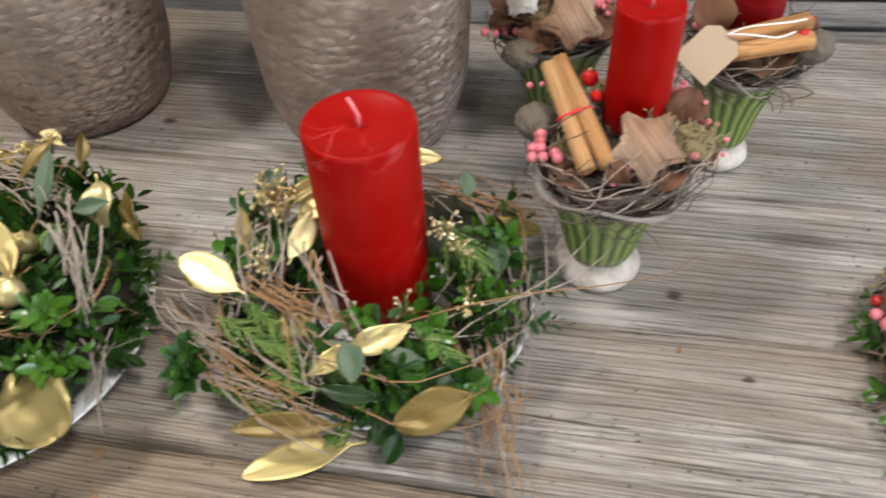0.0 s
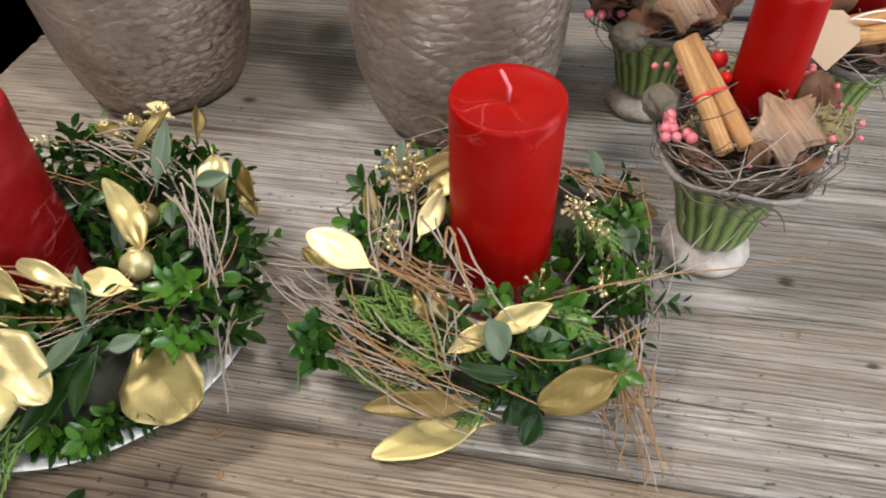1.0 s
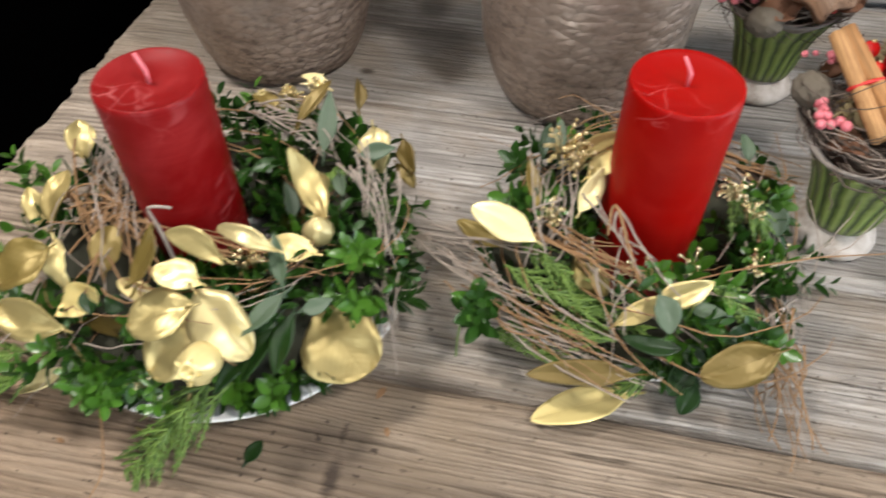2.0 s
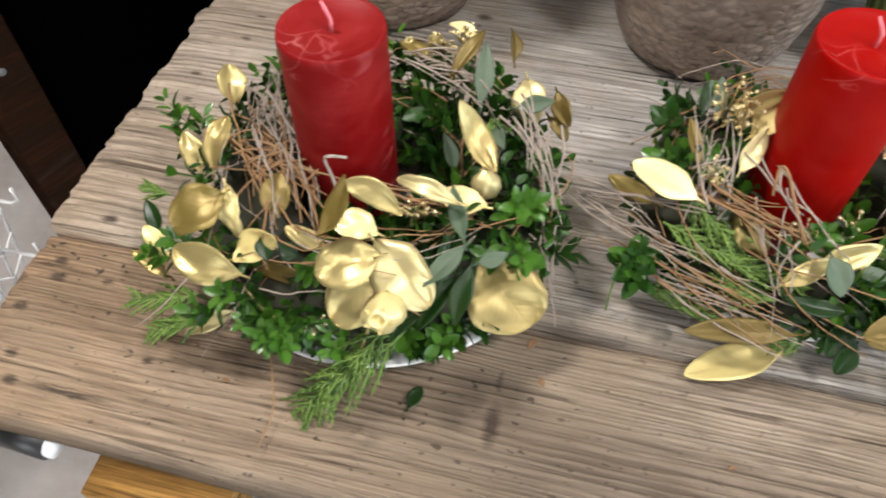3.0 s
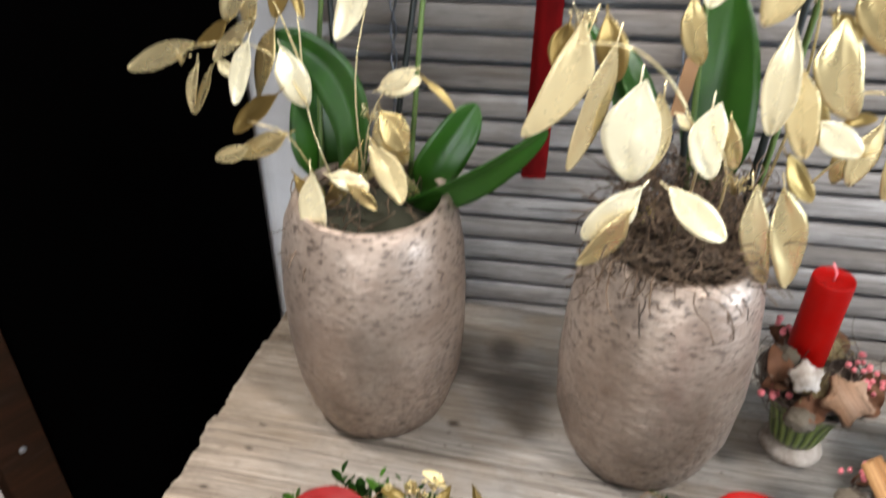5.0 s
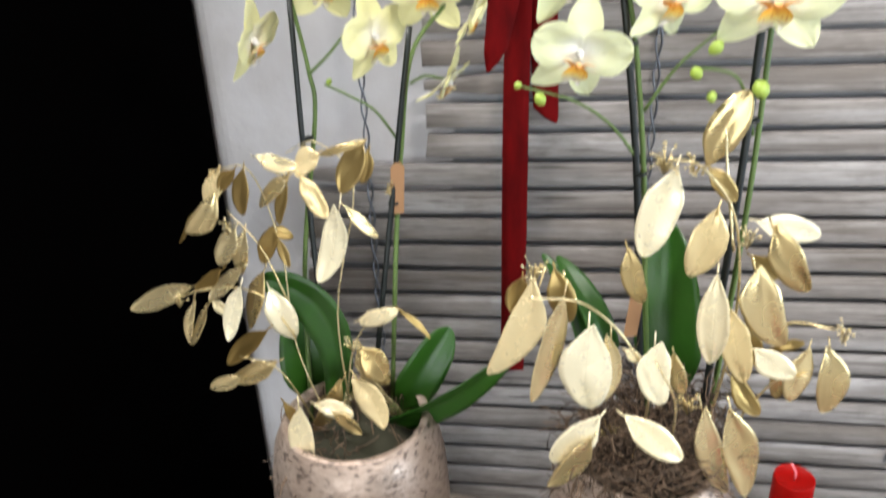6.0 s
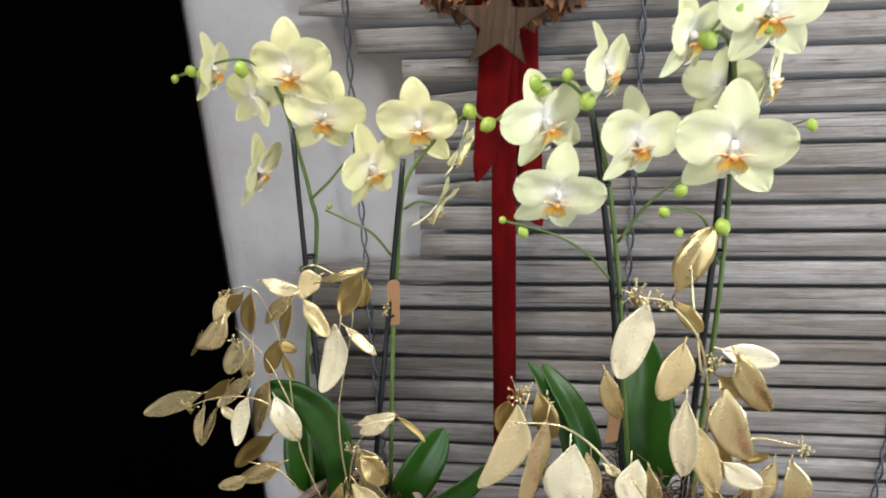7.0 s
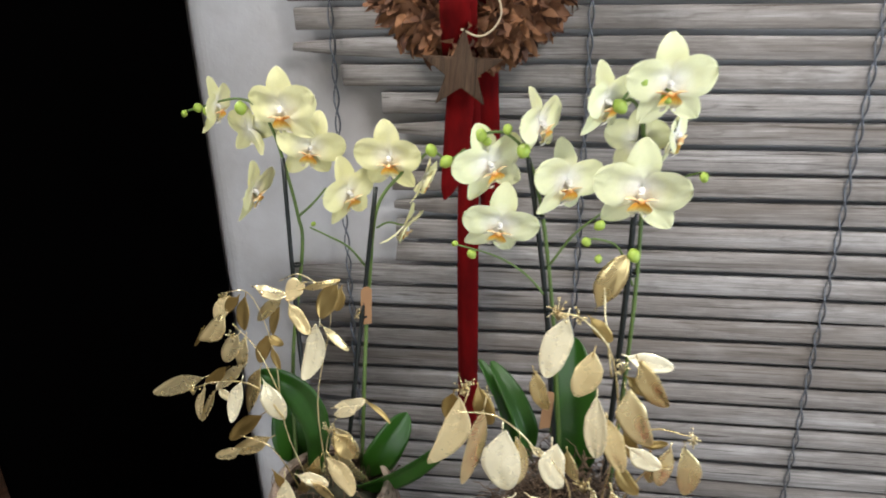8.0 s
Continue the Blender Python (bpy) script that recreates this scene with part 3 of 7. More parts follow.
def leaf_into(bm, m, length, width, curl=0.3, fold=0.25, point=1.0, nx=7, ny=4, wave=0.0, stalk=0.0, twist=0.0, sickle=0.0, fray=0.09):
    """A leaf along x about its middle: curl bends it along, fold along the midrib; point 0 is round, 1 is pointed."""
    rows, seed = [], random.random() * 50
    for i in range(nx + 1):
        u = 0.5 - 0.5 * math.cos(math.pi * i / nx)
        w = math.sin(math.pi * u) ** (0.42 + 0.68 * point) * (1.0 + 0.35 * point * (0.5 - u))
        w = max(w, 0.03 if u > 0 else 0.06)
        if stalk:
            w *= 0.45 + 0.55 * min(1, u / 0.28) ** 0.9
        a = curl * (u - 0.4)
        tw = twist * (u - 0.3)
        row = []
        for j in range(ny + 1):
            v = 2 * j / ny - 1
            x = length * (u - 0.5)
            y = 0.5 * width * w * v * (1 + fray * noise.noise((u * 2.5, v * 0.8, seed + 7)))
            z = fold * abs(y) + wave * width * (noise.noise((u * 3, v * 2, seed)) + 0.35 * noise.noise((u * 8, v * 5, seed + 3)))
            y, z = y * math.cos(tw) - z * math.sin(tw), y * math.sin(tw) + z * math.cos(tw)
            y += sickle * length * (u - 0.4) ** 2
            z -= 0.5 * length * a * a * (1 if curl > 0 else -1)
            row.append(bm.verts.new(m @ Vector((x, y, z))))
        rows.append(row)
    for a, b in zip(rows, rows[1:]):
        for j in range(ny):
            bm.faces.new((a[j], b[j], b[j + 1], a[j + 1]))
    first = rows[0]
    if stalk:
        tube_bm([m @ Vector((-length / 2 - stalk, 0, -stalk * 0.3)), m @ Vector((-length / 2 + length * 0.1, 0, -0.06 * length * curl * curl))], 0.0005, 5, bm)
    return first


def facing(x, y, z, angle, tilt, roll=0):
    """A pose for a leaf: angle is its heading (0 east, 90 north), tilt how far its face leans to the south."""
    return pose(x, y, z, tilt) @ pose(0, 0, 0, 0, 0, angle) @ pose(0, 0, 0, roll)


def thick_leaf(name, material, parent, m, length, width, curl=0.4, fold=0.2, point=0.8, wave=0.06, label="", twist=0.0, sickle=0.0, fray=0.09):
    """One larger leaf as a part of its own, with a little thickness."""
    bm = bmesh.new()
    leaf_into(bm, Matrix(), length, width, curl, fold, point, 16, 8, wave, length * 0.12, twist, sickle, fray)
    ob = part(name, bm, material, parent, label)
    s = ob.modifiers.new("thick", "SOLIDIFY")
    s.thickness, s.offset = 0.0005, 0
    ob.matrix_local = m
    return ob


def wander(p, d, length, steps, bend, rng, drop=0.0, pull=None):
    """Points of a twig that starts at p towards d and wanders."""
    pts, p, d = [Vector(p)], Vector(p), Vector(d).normalized()
    for _ in range(steps):
        d = (d + Vector((rng.gauss(0, bend), rng.gauss(0, bend), rng.gauss(0, bend) - drop))).normalized()
        if pull:
            d = (d + pull(p)).normalized()
        p = p + d * (length / steps)
        pts.append(p.copy())
    return pts


def sprig_into(bm, base, way, length, leaf, rng, pairs=6):
    """A boxwood shoot: opposite pairs of small oval leaves up a stem, and a rosette at its tip."""
    way = Vector(way).normalized()
    side = way.cross(Vector((rng.random() - 0.5, rng.random() - 0.5, rng.random()))).normalized()
    last = None
    for k in range(pairs):
        p = Vector(base) + way * length * (k + 0.6) / pairs
        node = (bm.verts.new(p), bm.verts.new(p + side * 0.0007))
        if last:
            bm.faces.new((last[0], node[0], node[1], last[1]))
        last = node
        ax = Matrix.Rotation(k * 1.57 + rng.random() * 0.4, 3, way) @ side
        for s in (1, -1):
            d = (ax * s + way * (0.5 + 0.7 * k / pairs)).normalized()
            nrm = (way - d * way.dot(d)).normalized()
            m = Matrix((d, nrm.cross(d), nrm)).transposed().to_4x4()
            m.translation = p + d * leaf * 0.55
            size = leaf * rng.uniform(0.75, 1.15) * (1.0 if k < pairs - 1 else 0.7)
            first = leaf_into(bm, m, size, size * rng.uniform(0.46, 0.60), rng.uniform(0.2, 0.8), 0.30, 0.22, 6, 2)
            bm.faces.new((node[0], first[0], first[1]))
            bm.faces.new((node[0], first[1], first[2]))


def frond_bm(length, width, rng, droop=0.8, count=11):
    """A flat spray of cypress: a stem with alternate feathery branchlets that taper to points."""
    bm = bmesh.new()
    curve = lambda u: Vector((length * u, 0.04 * length * math.sin(4 * u), -droop * length * 0.5 * u * u))
    tube_bm([curve(i / 10) for i in range(11)], [0.0010 * (1 - 0.7 * i / 10) for i in range(11)], 5, bm)
    for k in range(count * 2):
        u = 0.04 + 0.95 * (k + rng.random() * 0.6) / (count * 2)
        s = 1 if k % 2 else -1
        p, ahead = curve(u), (curve(u + 0.02) - curve(u)).normalized()
        d = (ahead + Vector((0, s * rng.uniform(0.40, 0.85), rng.gauss(0.02, 0.26)))).normalized()
        long = width * (1.05 - 0.62 * u) * rng.uniform(0.45, 1.25)
        tw = [p + d * long * q + ahead * (0.35 * long * q * q) + Vector((0, 0, -0.22 * long * q * q)) for q in (i / 6 for i in range(7))]
        tube_bm(tw, [0.0007, 0.0008, 0.0008, 0.0007, 0.0006, 0.0005, 0.0002], 4, bm)
        for i in range(1, 6):
            for q in (1, -1):
                e = (d * 0.9 + ahead * 0.3 + Vector((-d.y * q * 0.55, d.x * q * 0.55, rng.gauss(0, 0.12)))).normalized()
                l2 = long * rng.uniform(0.20, 0.32) * (1.15 - i / 7)
                tube_bm([tw[i], tw[i] + e * l2 * 0.5, tw[i] + e * l2], [0.0005, 0.0007, 0.0002], 3, bm)
    return bm


def rosehip_bm(r):
    bm = lathe_bm([(r * 0.25, -r), (r * 0.8, -r * 0.65), (r, 0), (r * 0.86, r * 0.55), (r * 0.5, r * 0.88), (r * 0.42, r * 1.12), (r * 0.30, r * 1.10), (r * 0.25, r * 0.8)], 18, 0.22, r * 900)
    for k in range(5):
        a = math.tau * k / 5
        m = pose(r * 0.5 * math.cos(a), r * 0.5 * math.sin(a), r * 1.02, 0, -20, math.degrees(a))
        leaf_into(bm, m, r * 0.45, r * 0.3, 0.3, 0.2, 0.8, 4, 2)
    return bm


def berries_into(bm, place, spread, count, r, rng, stems=None, rise=0.6):
    """A loose head of small round berries on fine stalks."""
    for _ in range(count):
        a, h = rng.random() * math.tau, rng.random()
        q = Vector(place) + Vector((spread * rng.uniform(0.2, 1) * math.cos(a), spread * rng.uniform(0.2, 1) * math.sin(a), spread * rise * (2 * h - 1)))
        bmesh.ops.create_icosphere(bm, subdivisions=1 if r < 0.0025 else 2, radius=r * rng.uniform(0.75, 1.15), matrix=Matrix.Translation(q))
        if stems is not None:
            tube_bm([Vector(place) - Vector((0, 0, spread)), q.lerp(Vector(place), 0.4), q], 0.0004, 4, stems)


def wreath(place, r_in, r_out, high, seed, label, dark, shoots, twigs, strays, clear=(), patches=()):
    """A wreath laid on a plate: straw ring, boxwood shoots, twigs; the larger leaves are added to it afterwards."""
    rng = random.Random(seed)
    t = thing("candle_wreath", place, label, "wreath", "wreaths round the candles")
    mid, half = (r_in + r_out) / 2, (r_out - r_in) / 2
    body = high * (0.50 if patches else 0.62)
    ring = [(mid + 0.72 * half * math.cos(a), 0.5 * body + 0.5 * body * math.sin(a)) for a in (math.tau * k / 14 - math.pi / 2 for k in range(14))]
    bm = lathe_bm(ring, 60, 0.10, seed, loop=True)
    # Ring this dark so that gaps in the foliage read as shade
    part("straw_ring", bm, M_DARK_FILL, t)
    for k in range(shoots):
        a = math.tau * (k + rng.random()) / shoots
        f = rng.uniform(-1, 1.0)
        rr = mid + half * 0.74 * f
        out = Vector((math.cos(a), math.sin(a), 0))
        z = high * (0.30 + 0.45 * math.sqrt(max(0, 1 - min(1, f * f))))
        way = out * (f * 0.9 + rng.gauss(0, 0.25)) + Vector((-out.y, out.x, 0)) * rng.gauss(0.45, 0.3) + Vector((0, 0, 0.45 - 0.30 * abs(f)))
        tip = out * rr + way.normalized() * 0.024 + Vector(place)
        if any(math.hypot(tip.x - x, tip.y - y) < r for x, y, r in clear):
            continue
        if patches and rng.random() > 0.16 and not any(math.hypot(tip.x - x, tip.y - y) < r for x, y, r in patches):
            continue
        bm = bmesh.new()
        sprig_into(bm, out * rr + Vector((0, 0, z)), way, rng.uniform(0.018, 0.034), rng.uniform(0.011, 0.017), rng, rng.randint(3, 5))
        part("boxwood_sprig", bm, M_BOX if rng.random() > dark else M_LEAF_DARK_SHADED, t)
    for k in range(60):
        a = math.tau * (k + rng.random()) / 60
        out = Vector((math.cos(a), math.sin(a), 0))
        rim = out * r_out + Vector(place)
        loose_part = patches and not any(math.hypot(rim.x - x, rim.y - y) < r for x, y, r in patches)
        if loose_part and rng.random() > 0.22:
            continue
        bm = bmesh.new()
        sprig_into(bm, out * r_out * 0.86 + Vector((0, 0, rng.uniform(0.012, 0.020))), out * 0.5 + Vector((-out.y, out.x, 0)) * rng.choice((1, -1)) + Vector((0, 0, 0.1)), rng.uniform(0.016, 0.028), rng.uniform(0.011, 0.016), rng, 5)
        # Loose low sprigs take the darker copy, which paints shade under the wreath
        part("boxwood_sprig", bm, M_BOX if rng.random() > dark and not loose_part else M_LEAF_DARK_SHADED, t)
    for material, n, rad in ((M_TWIG, twigs[0], 0.00058), (M_TWIG_GREY, twigs[1], 0.00052)):
        for _ in range(n):
            a = rng.random() * math.tau
            f = rng.uniform(-1, 1)
            rr = mid + half * 0.85 * f
            p = Vector((rr * math.cos(a), rr * math.sin(a), high * (0.50 + 0.45 * math.sqrt(max(0, 1 - f * f)))))
            d = Vector((-math.sin(a), math.cos(a), rng.gauss(0, 0.18)))
            pull = lambda q: Vector((-q.x, -q.y, 0)) * (1.35 if q.to_2d().length > rr else -0.2)
            pts = wander(p, d, rng.uniform(0.05, 0.15 if not patches else 0.19), 10, 0.18 if not patches else 0.13, rng, 0.02, pull)
            for q in pts:
                q.z = min(q.z, high * 1.12 + 0.2 * max(0, q.z - high * 1.12))
            part("twig", tube_bm(pts, [rad * (1.1 - 0.06 * i) for i in range(len(pts))], 5), material, t)
        for _ in range(strays):
            a = rng.random() * math.tau
            p = Vector((mid * math.cos(a), mid * math.sin(a), high * 0.6))
            d = Vector((math.cos(a + rng.gauss(0, 0.35)), math.sin(a + rng.gauss(0, 0.35)), rng.gauss(0.05, 0.25)))
            pts = wander(p, d, rng.uniform(0.04, 0.085), 7, 0.16, rng, 0.05)
            for q in pts:
                q.z = min(q.z, high * 1.05 + 0.2 * max(0, q.z - high * 1.05))
            part("twig", tube_bm(pts, [rad * 0.8 * (1.05 - 0.1 * i) for i in range(len(pts))], 4), material, t)
    return t


def stem(parent, name, points, r0, r1, material):
    """A smooth stem through the points given."""
    inv = parent.matrix_world.inverted()
    p = [inv @ Vector(q) for q in points]
    p = [p[0] * 2 - p[1]] + p + [p[-1] * 2 - p[-2]]
    out = []
    for a, b, c, d in zip(p, p[1:], p[2:], p[3:]):
        for k in range(6):
            s = k / 6
            out.append(0.5 * ((2 * b) + (c - a) * s + (2 * a - 5 * b + 4 * c - d) * s * s + (3 * b - a - 3 * c + d) * s**3))
    out.append(p[-2])
    return part(name, tube_bm(out, [r0 + (r1 - r0) * i / len(out) for i in range(len(out))], 8), material, parent)


def span_leaf(parent, base, tip, width, material, name="gold_leaf", label="leaf painted gold", roll=0, curl=0.6, fold=0.12, point=0.15, twist=0.3, wave=0.12, face=(0, -0.5, 0.866)):
    """One larger leaf of a wreath from its stalk to its tip, its face turned by roll from the slope that most leaves follow."""
    a, b = Vector(base), Vector(tip)
    d = (b - a).normalized()
    side = Vector(face).cross(d).normalized()
    m = Matrix((d, side, d.cross(side))).transposed().to_4x4()
    m.translation = a.lerp(b, 0.5)
    return thick_leaf(name, material, parent, parent.matrix_world.inverted() @ m @ pose(0, 0, 0, roll), (b - a).length * 1.06, width * 1.08, curl, fold, point, wave, label, twist, random.gauss(0, 0.2), 0.16)


def arc_twigs(material, parent, a, b, count, spread, bow, seed, rad=0.0006, rise=0.006):
    """Smooth stems that run from about a to about b, bowed sideways and upwards."""
    rng = random.Random(seed)
    inv = parent.matrix_world.inverted()
    a, b = Vector(a), Vector(b)
    side = (b - a).cross(Vector((0, 0, 1))).normalized()
    for _ in range(count):
        off = [Vector((rng.gauss(0, spread), rng.gauss(0, spread), rng.gauss(0, spread * 0.45))) for _ in range(3)]
        p, q = a + off[0] + (b - a) * rng.uniform(-0.1, 0.35), b + off[1] - (b - a) * rng.uniform(-0.15, 0.35)
        mid = p.lerp(q, rng.uniform(0.35, 0.65)) + side * (bow + rng.gauss(0, 0.25 * abs(bow) + 0.003)) + Vector((0, 0, rise)) + off[2] * 0.5
        pts = [p * (1 - u) ** 2 + mid * 2 * u * (1 - u) + q * u * u for u in (i / 12 for i in range(13))]
        k = rng.random() * 90
        pts = [inv @ Vector((v.x + 0.0030 * noise.noise((v.x * 45, v.y * 45, k)), v.y + 0.0030 * noise.noise((v.x * 45, v.y * 45, k + 9)), max(v.z + 0.0025 * noise.noise((v.x * 45, v.y * 45, k + 5)), TOP + 0.0015))) for v in pts]
        r = rad * rng.uniform(0.7, 1.35)
        part("twig", tube_bm(pts, [r * (1.1 - 0.045 * i) for i in range(13)], 5), material, parent)


def put(parent, x, y, z, *turns):
    return parent.matrix_world.inverted() @ facing(x, y, z, *turns)


WREATH_A = wreath((*PLATE_A, TOP + 0.010), 0.036, 0.119, 0.066, 11, "round wreath of boxwood, twigs and gold-painted leaves on a white plate", 0.62, 230, (30, 22), 6, [(-0.285, 0.515, 0.040), (-0.124, 0.470, 0.026), (-0.200, 0.430, 0.022), (-0.181, 0.440, 0.026), (-0.300, 0.452, 0.022), (-0.300, 0.480, 0.020), (-0.245, 0.490, 0.026)])
bpy.context.view_layer.update()
random.seed(77)
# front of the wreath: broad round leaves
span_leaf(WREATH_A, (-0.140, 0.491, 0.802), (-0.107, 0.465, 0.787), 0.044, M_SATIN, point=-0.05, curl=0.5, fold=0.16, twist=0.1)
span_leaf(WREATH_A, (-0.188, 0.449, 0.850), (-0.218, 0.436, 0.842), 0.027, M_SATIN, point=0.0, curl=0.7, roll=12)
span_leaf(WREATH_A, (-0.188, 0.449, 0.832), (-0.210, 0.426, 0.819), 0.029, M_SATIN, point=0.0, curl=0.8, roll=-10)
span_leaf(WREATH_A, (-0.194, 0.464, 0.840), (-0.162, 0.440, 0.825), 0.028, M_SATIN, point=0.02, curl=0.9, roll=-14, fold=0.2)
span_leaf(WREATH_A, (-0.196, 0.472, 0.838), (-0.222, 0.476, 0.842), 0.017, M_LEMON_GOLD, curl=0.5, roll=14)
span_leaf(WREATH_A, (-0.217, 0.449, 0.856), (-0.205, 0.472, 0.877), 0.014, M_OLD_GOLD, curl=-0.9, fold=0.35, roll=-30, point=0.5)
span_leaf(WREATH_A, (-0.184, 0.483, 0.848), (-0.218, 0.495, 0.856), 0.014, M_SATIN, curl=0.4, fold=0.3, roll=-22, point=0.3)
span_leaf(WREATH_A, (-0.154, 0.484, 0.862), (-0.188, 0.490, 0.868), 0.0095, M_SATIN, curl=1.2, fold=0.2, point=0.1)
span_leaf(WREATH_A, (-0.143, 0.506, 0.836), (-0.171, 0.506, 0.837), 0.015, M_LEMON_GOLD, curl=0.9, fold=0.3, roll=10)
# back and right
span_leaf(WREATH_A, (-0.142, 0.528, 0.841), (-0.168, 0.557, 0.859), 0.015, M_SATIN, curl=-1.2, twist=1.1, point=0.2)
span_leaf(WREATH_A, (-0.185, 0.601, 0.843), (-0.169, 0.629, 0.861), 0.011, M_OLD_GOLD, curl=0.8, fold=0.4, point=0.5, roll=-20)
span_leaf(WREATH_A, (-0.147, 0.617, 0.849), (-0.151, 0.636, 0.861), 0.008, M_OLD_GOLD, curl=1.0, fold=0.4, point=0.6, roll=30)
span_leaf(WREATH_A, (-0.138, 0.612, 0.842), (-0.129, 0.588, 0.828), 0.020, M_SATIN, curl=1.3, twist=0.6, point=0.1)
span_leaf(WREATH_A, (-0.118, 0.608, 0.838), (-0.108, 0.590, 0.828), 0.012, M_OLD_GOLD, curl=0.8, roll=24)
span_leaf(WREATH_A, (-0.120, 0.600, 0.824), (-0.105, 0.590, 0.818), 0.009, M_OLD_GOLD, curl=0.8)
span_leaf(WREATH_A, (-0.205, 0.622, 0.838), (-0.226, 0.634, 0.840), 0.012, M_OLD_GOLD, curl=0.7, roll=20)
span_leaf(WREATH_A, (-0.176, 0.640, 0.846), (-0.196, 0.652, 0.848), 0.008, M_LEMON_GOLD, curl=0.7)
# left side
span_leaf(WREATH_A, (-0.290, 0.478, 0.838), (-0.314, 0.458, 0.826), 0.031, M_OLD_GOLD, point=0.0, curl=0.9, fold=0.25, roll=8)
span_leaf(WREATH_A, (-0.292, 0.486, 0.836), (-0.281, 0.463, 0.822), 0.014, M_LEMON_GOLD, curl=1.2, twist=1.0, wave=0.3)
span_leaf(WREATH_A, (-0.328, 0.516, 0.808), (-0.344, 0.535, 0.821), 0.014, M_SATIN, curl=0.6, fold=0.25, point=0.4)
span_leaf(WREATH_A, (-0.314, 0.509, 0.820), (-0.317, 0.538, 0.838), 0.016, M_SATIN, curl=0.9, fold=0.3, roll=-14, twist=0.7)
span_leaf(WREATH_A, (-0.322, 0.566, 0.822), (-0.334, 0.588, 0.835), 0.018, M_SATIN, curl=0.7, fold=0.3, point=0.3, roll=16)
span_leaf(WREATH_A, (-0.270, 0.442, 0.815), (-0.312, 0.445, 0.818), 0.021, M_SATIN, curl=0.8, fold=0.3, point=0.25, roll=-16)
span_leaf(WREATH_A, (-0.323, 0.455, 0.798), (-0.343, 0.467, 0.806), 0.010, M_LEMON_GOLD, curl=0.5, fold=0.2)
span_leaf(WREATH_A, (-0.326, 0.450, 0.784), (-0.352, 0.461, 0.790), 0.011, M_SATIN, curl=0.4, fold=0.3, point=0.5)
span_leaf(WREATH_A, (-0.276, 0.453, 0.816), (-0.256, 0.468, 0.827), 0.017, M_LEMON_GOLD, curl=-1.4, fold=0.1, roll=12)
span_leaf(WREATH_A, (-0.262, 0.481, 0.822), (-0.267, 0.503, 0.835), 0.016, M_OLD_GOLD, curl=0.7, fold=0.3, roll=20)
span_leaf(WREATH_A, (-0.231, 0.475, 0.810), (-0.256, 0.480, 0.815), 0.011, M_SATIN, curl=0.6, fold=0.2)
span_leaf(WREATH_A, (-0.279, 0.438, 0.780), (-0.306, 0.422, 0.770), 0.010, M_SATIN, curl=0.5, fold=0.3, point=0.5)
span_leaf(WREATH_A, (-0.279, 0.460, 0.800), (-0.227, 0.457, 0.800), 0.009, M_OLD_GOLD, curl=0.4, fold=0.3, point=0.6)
# olive and dark leaves
OLIVES = [((-0.162, 0.583, 0.838), (-0.164, 0.619, 0.860), 0.011), ((-0.148, 0.473, 0.844), (-0.160, 0.498, 0.858), 0.009), ((-0.147, 0.471, 0.843), (-0.164, 0.449, 0.831), 0.011), ((-0.140, 0.585, 0.840), (-0.118, 0.592, 0.845), 0.010), ((-0.140, 0.470, 0.830), (-0.124, 0.478, 0.832), 0.009), ((-0.168, 0.540, 0.822), (-0.178, 0.560, 0.834), 0.009), ((-0.150, 0.574, 0.834), (-0.143, 0.556, 0.832), 0.008)]
for a, b, w in OLIVES:
    span_leaf(WREATH_A, a, b, w, M_OLIVE, "olive_leaf", "grey-green olive leaf", random.uniform(-18, 18), 0.4, 0.25, 0.8, 0.2, 0.03)
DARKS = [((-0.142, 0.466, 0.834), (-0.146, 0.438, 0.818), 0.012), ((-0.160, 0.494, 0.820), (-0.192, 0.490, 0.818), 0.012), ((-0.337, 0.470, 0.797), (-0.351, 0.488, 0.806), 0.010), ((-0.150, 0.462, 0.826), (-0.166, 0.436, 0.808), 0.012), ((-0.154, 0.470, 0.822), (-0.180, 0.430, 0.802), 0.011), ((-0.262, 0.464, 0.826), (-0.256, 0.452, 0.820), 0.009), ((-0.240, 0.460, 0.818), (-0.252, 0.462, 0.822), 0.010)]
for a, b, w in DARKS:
    span_leaf(WREATH_A, a, b, w, M_LEAF_DARK_SHADED, "broad_leaf", "narrow dark green leaf", random.uniform(-18, 18), 0.5, 0.3, 0.5, 0.2, 0.04)
# bright boxwood at the front and a few upright tips at the back
rng = random.Random(52)
for x, y, z, reach, count in ((-0.253, 0.437, 0.786, 0.026, 13), (-0.232, 0.432, 0.780, 0.020, 6), (-0.314, 0.466, 0.792, 0.014, 5), (-0.130, 0.526, 0.812, 0.014, 5), (-0.120, 0.500, 0.800, 0.012, 5), (-0.155, 0.452, 0.776, 0.020, 6), (-0.296, 0.580, 0.820, 0.012, 5), (-0.350, 0.546, 0.805, 0.010, 3)):
    for _ in range(count):
        bm = bmesh.new()
        sprig_into(bm, WREATH_A.matrix_world.inverted() @ Vector((rng.gauss(x, reach * 0.6), rng.gauss(y, reach * 0.35), rng.gauss(z, 0.005))), (rng.gauss(0, 0.5), -0.45 if y < 0.54 else 0.3, 0.7 if y < 0.54 else 1.2), rng.uniform(0.016, 0.026), rng.uniform(0.010, 0.0145), rng, 4)
        part("boxwood_sprig", bm, M_BOX, WREATH_A)
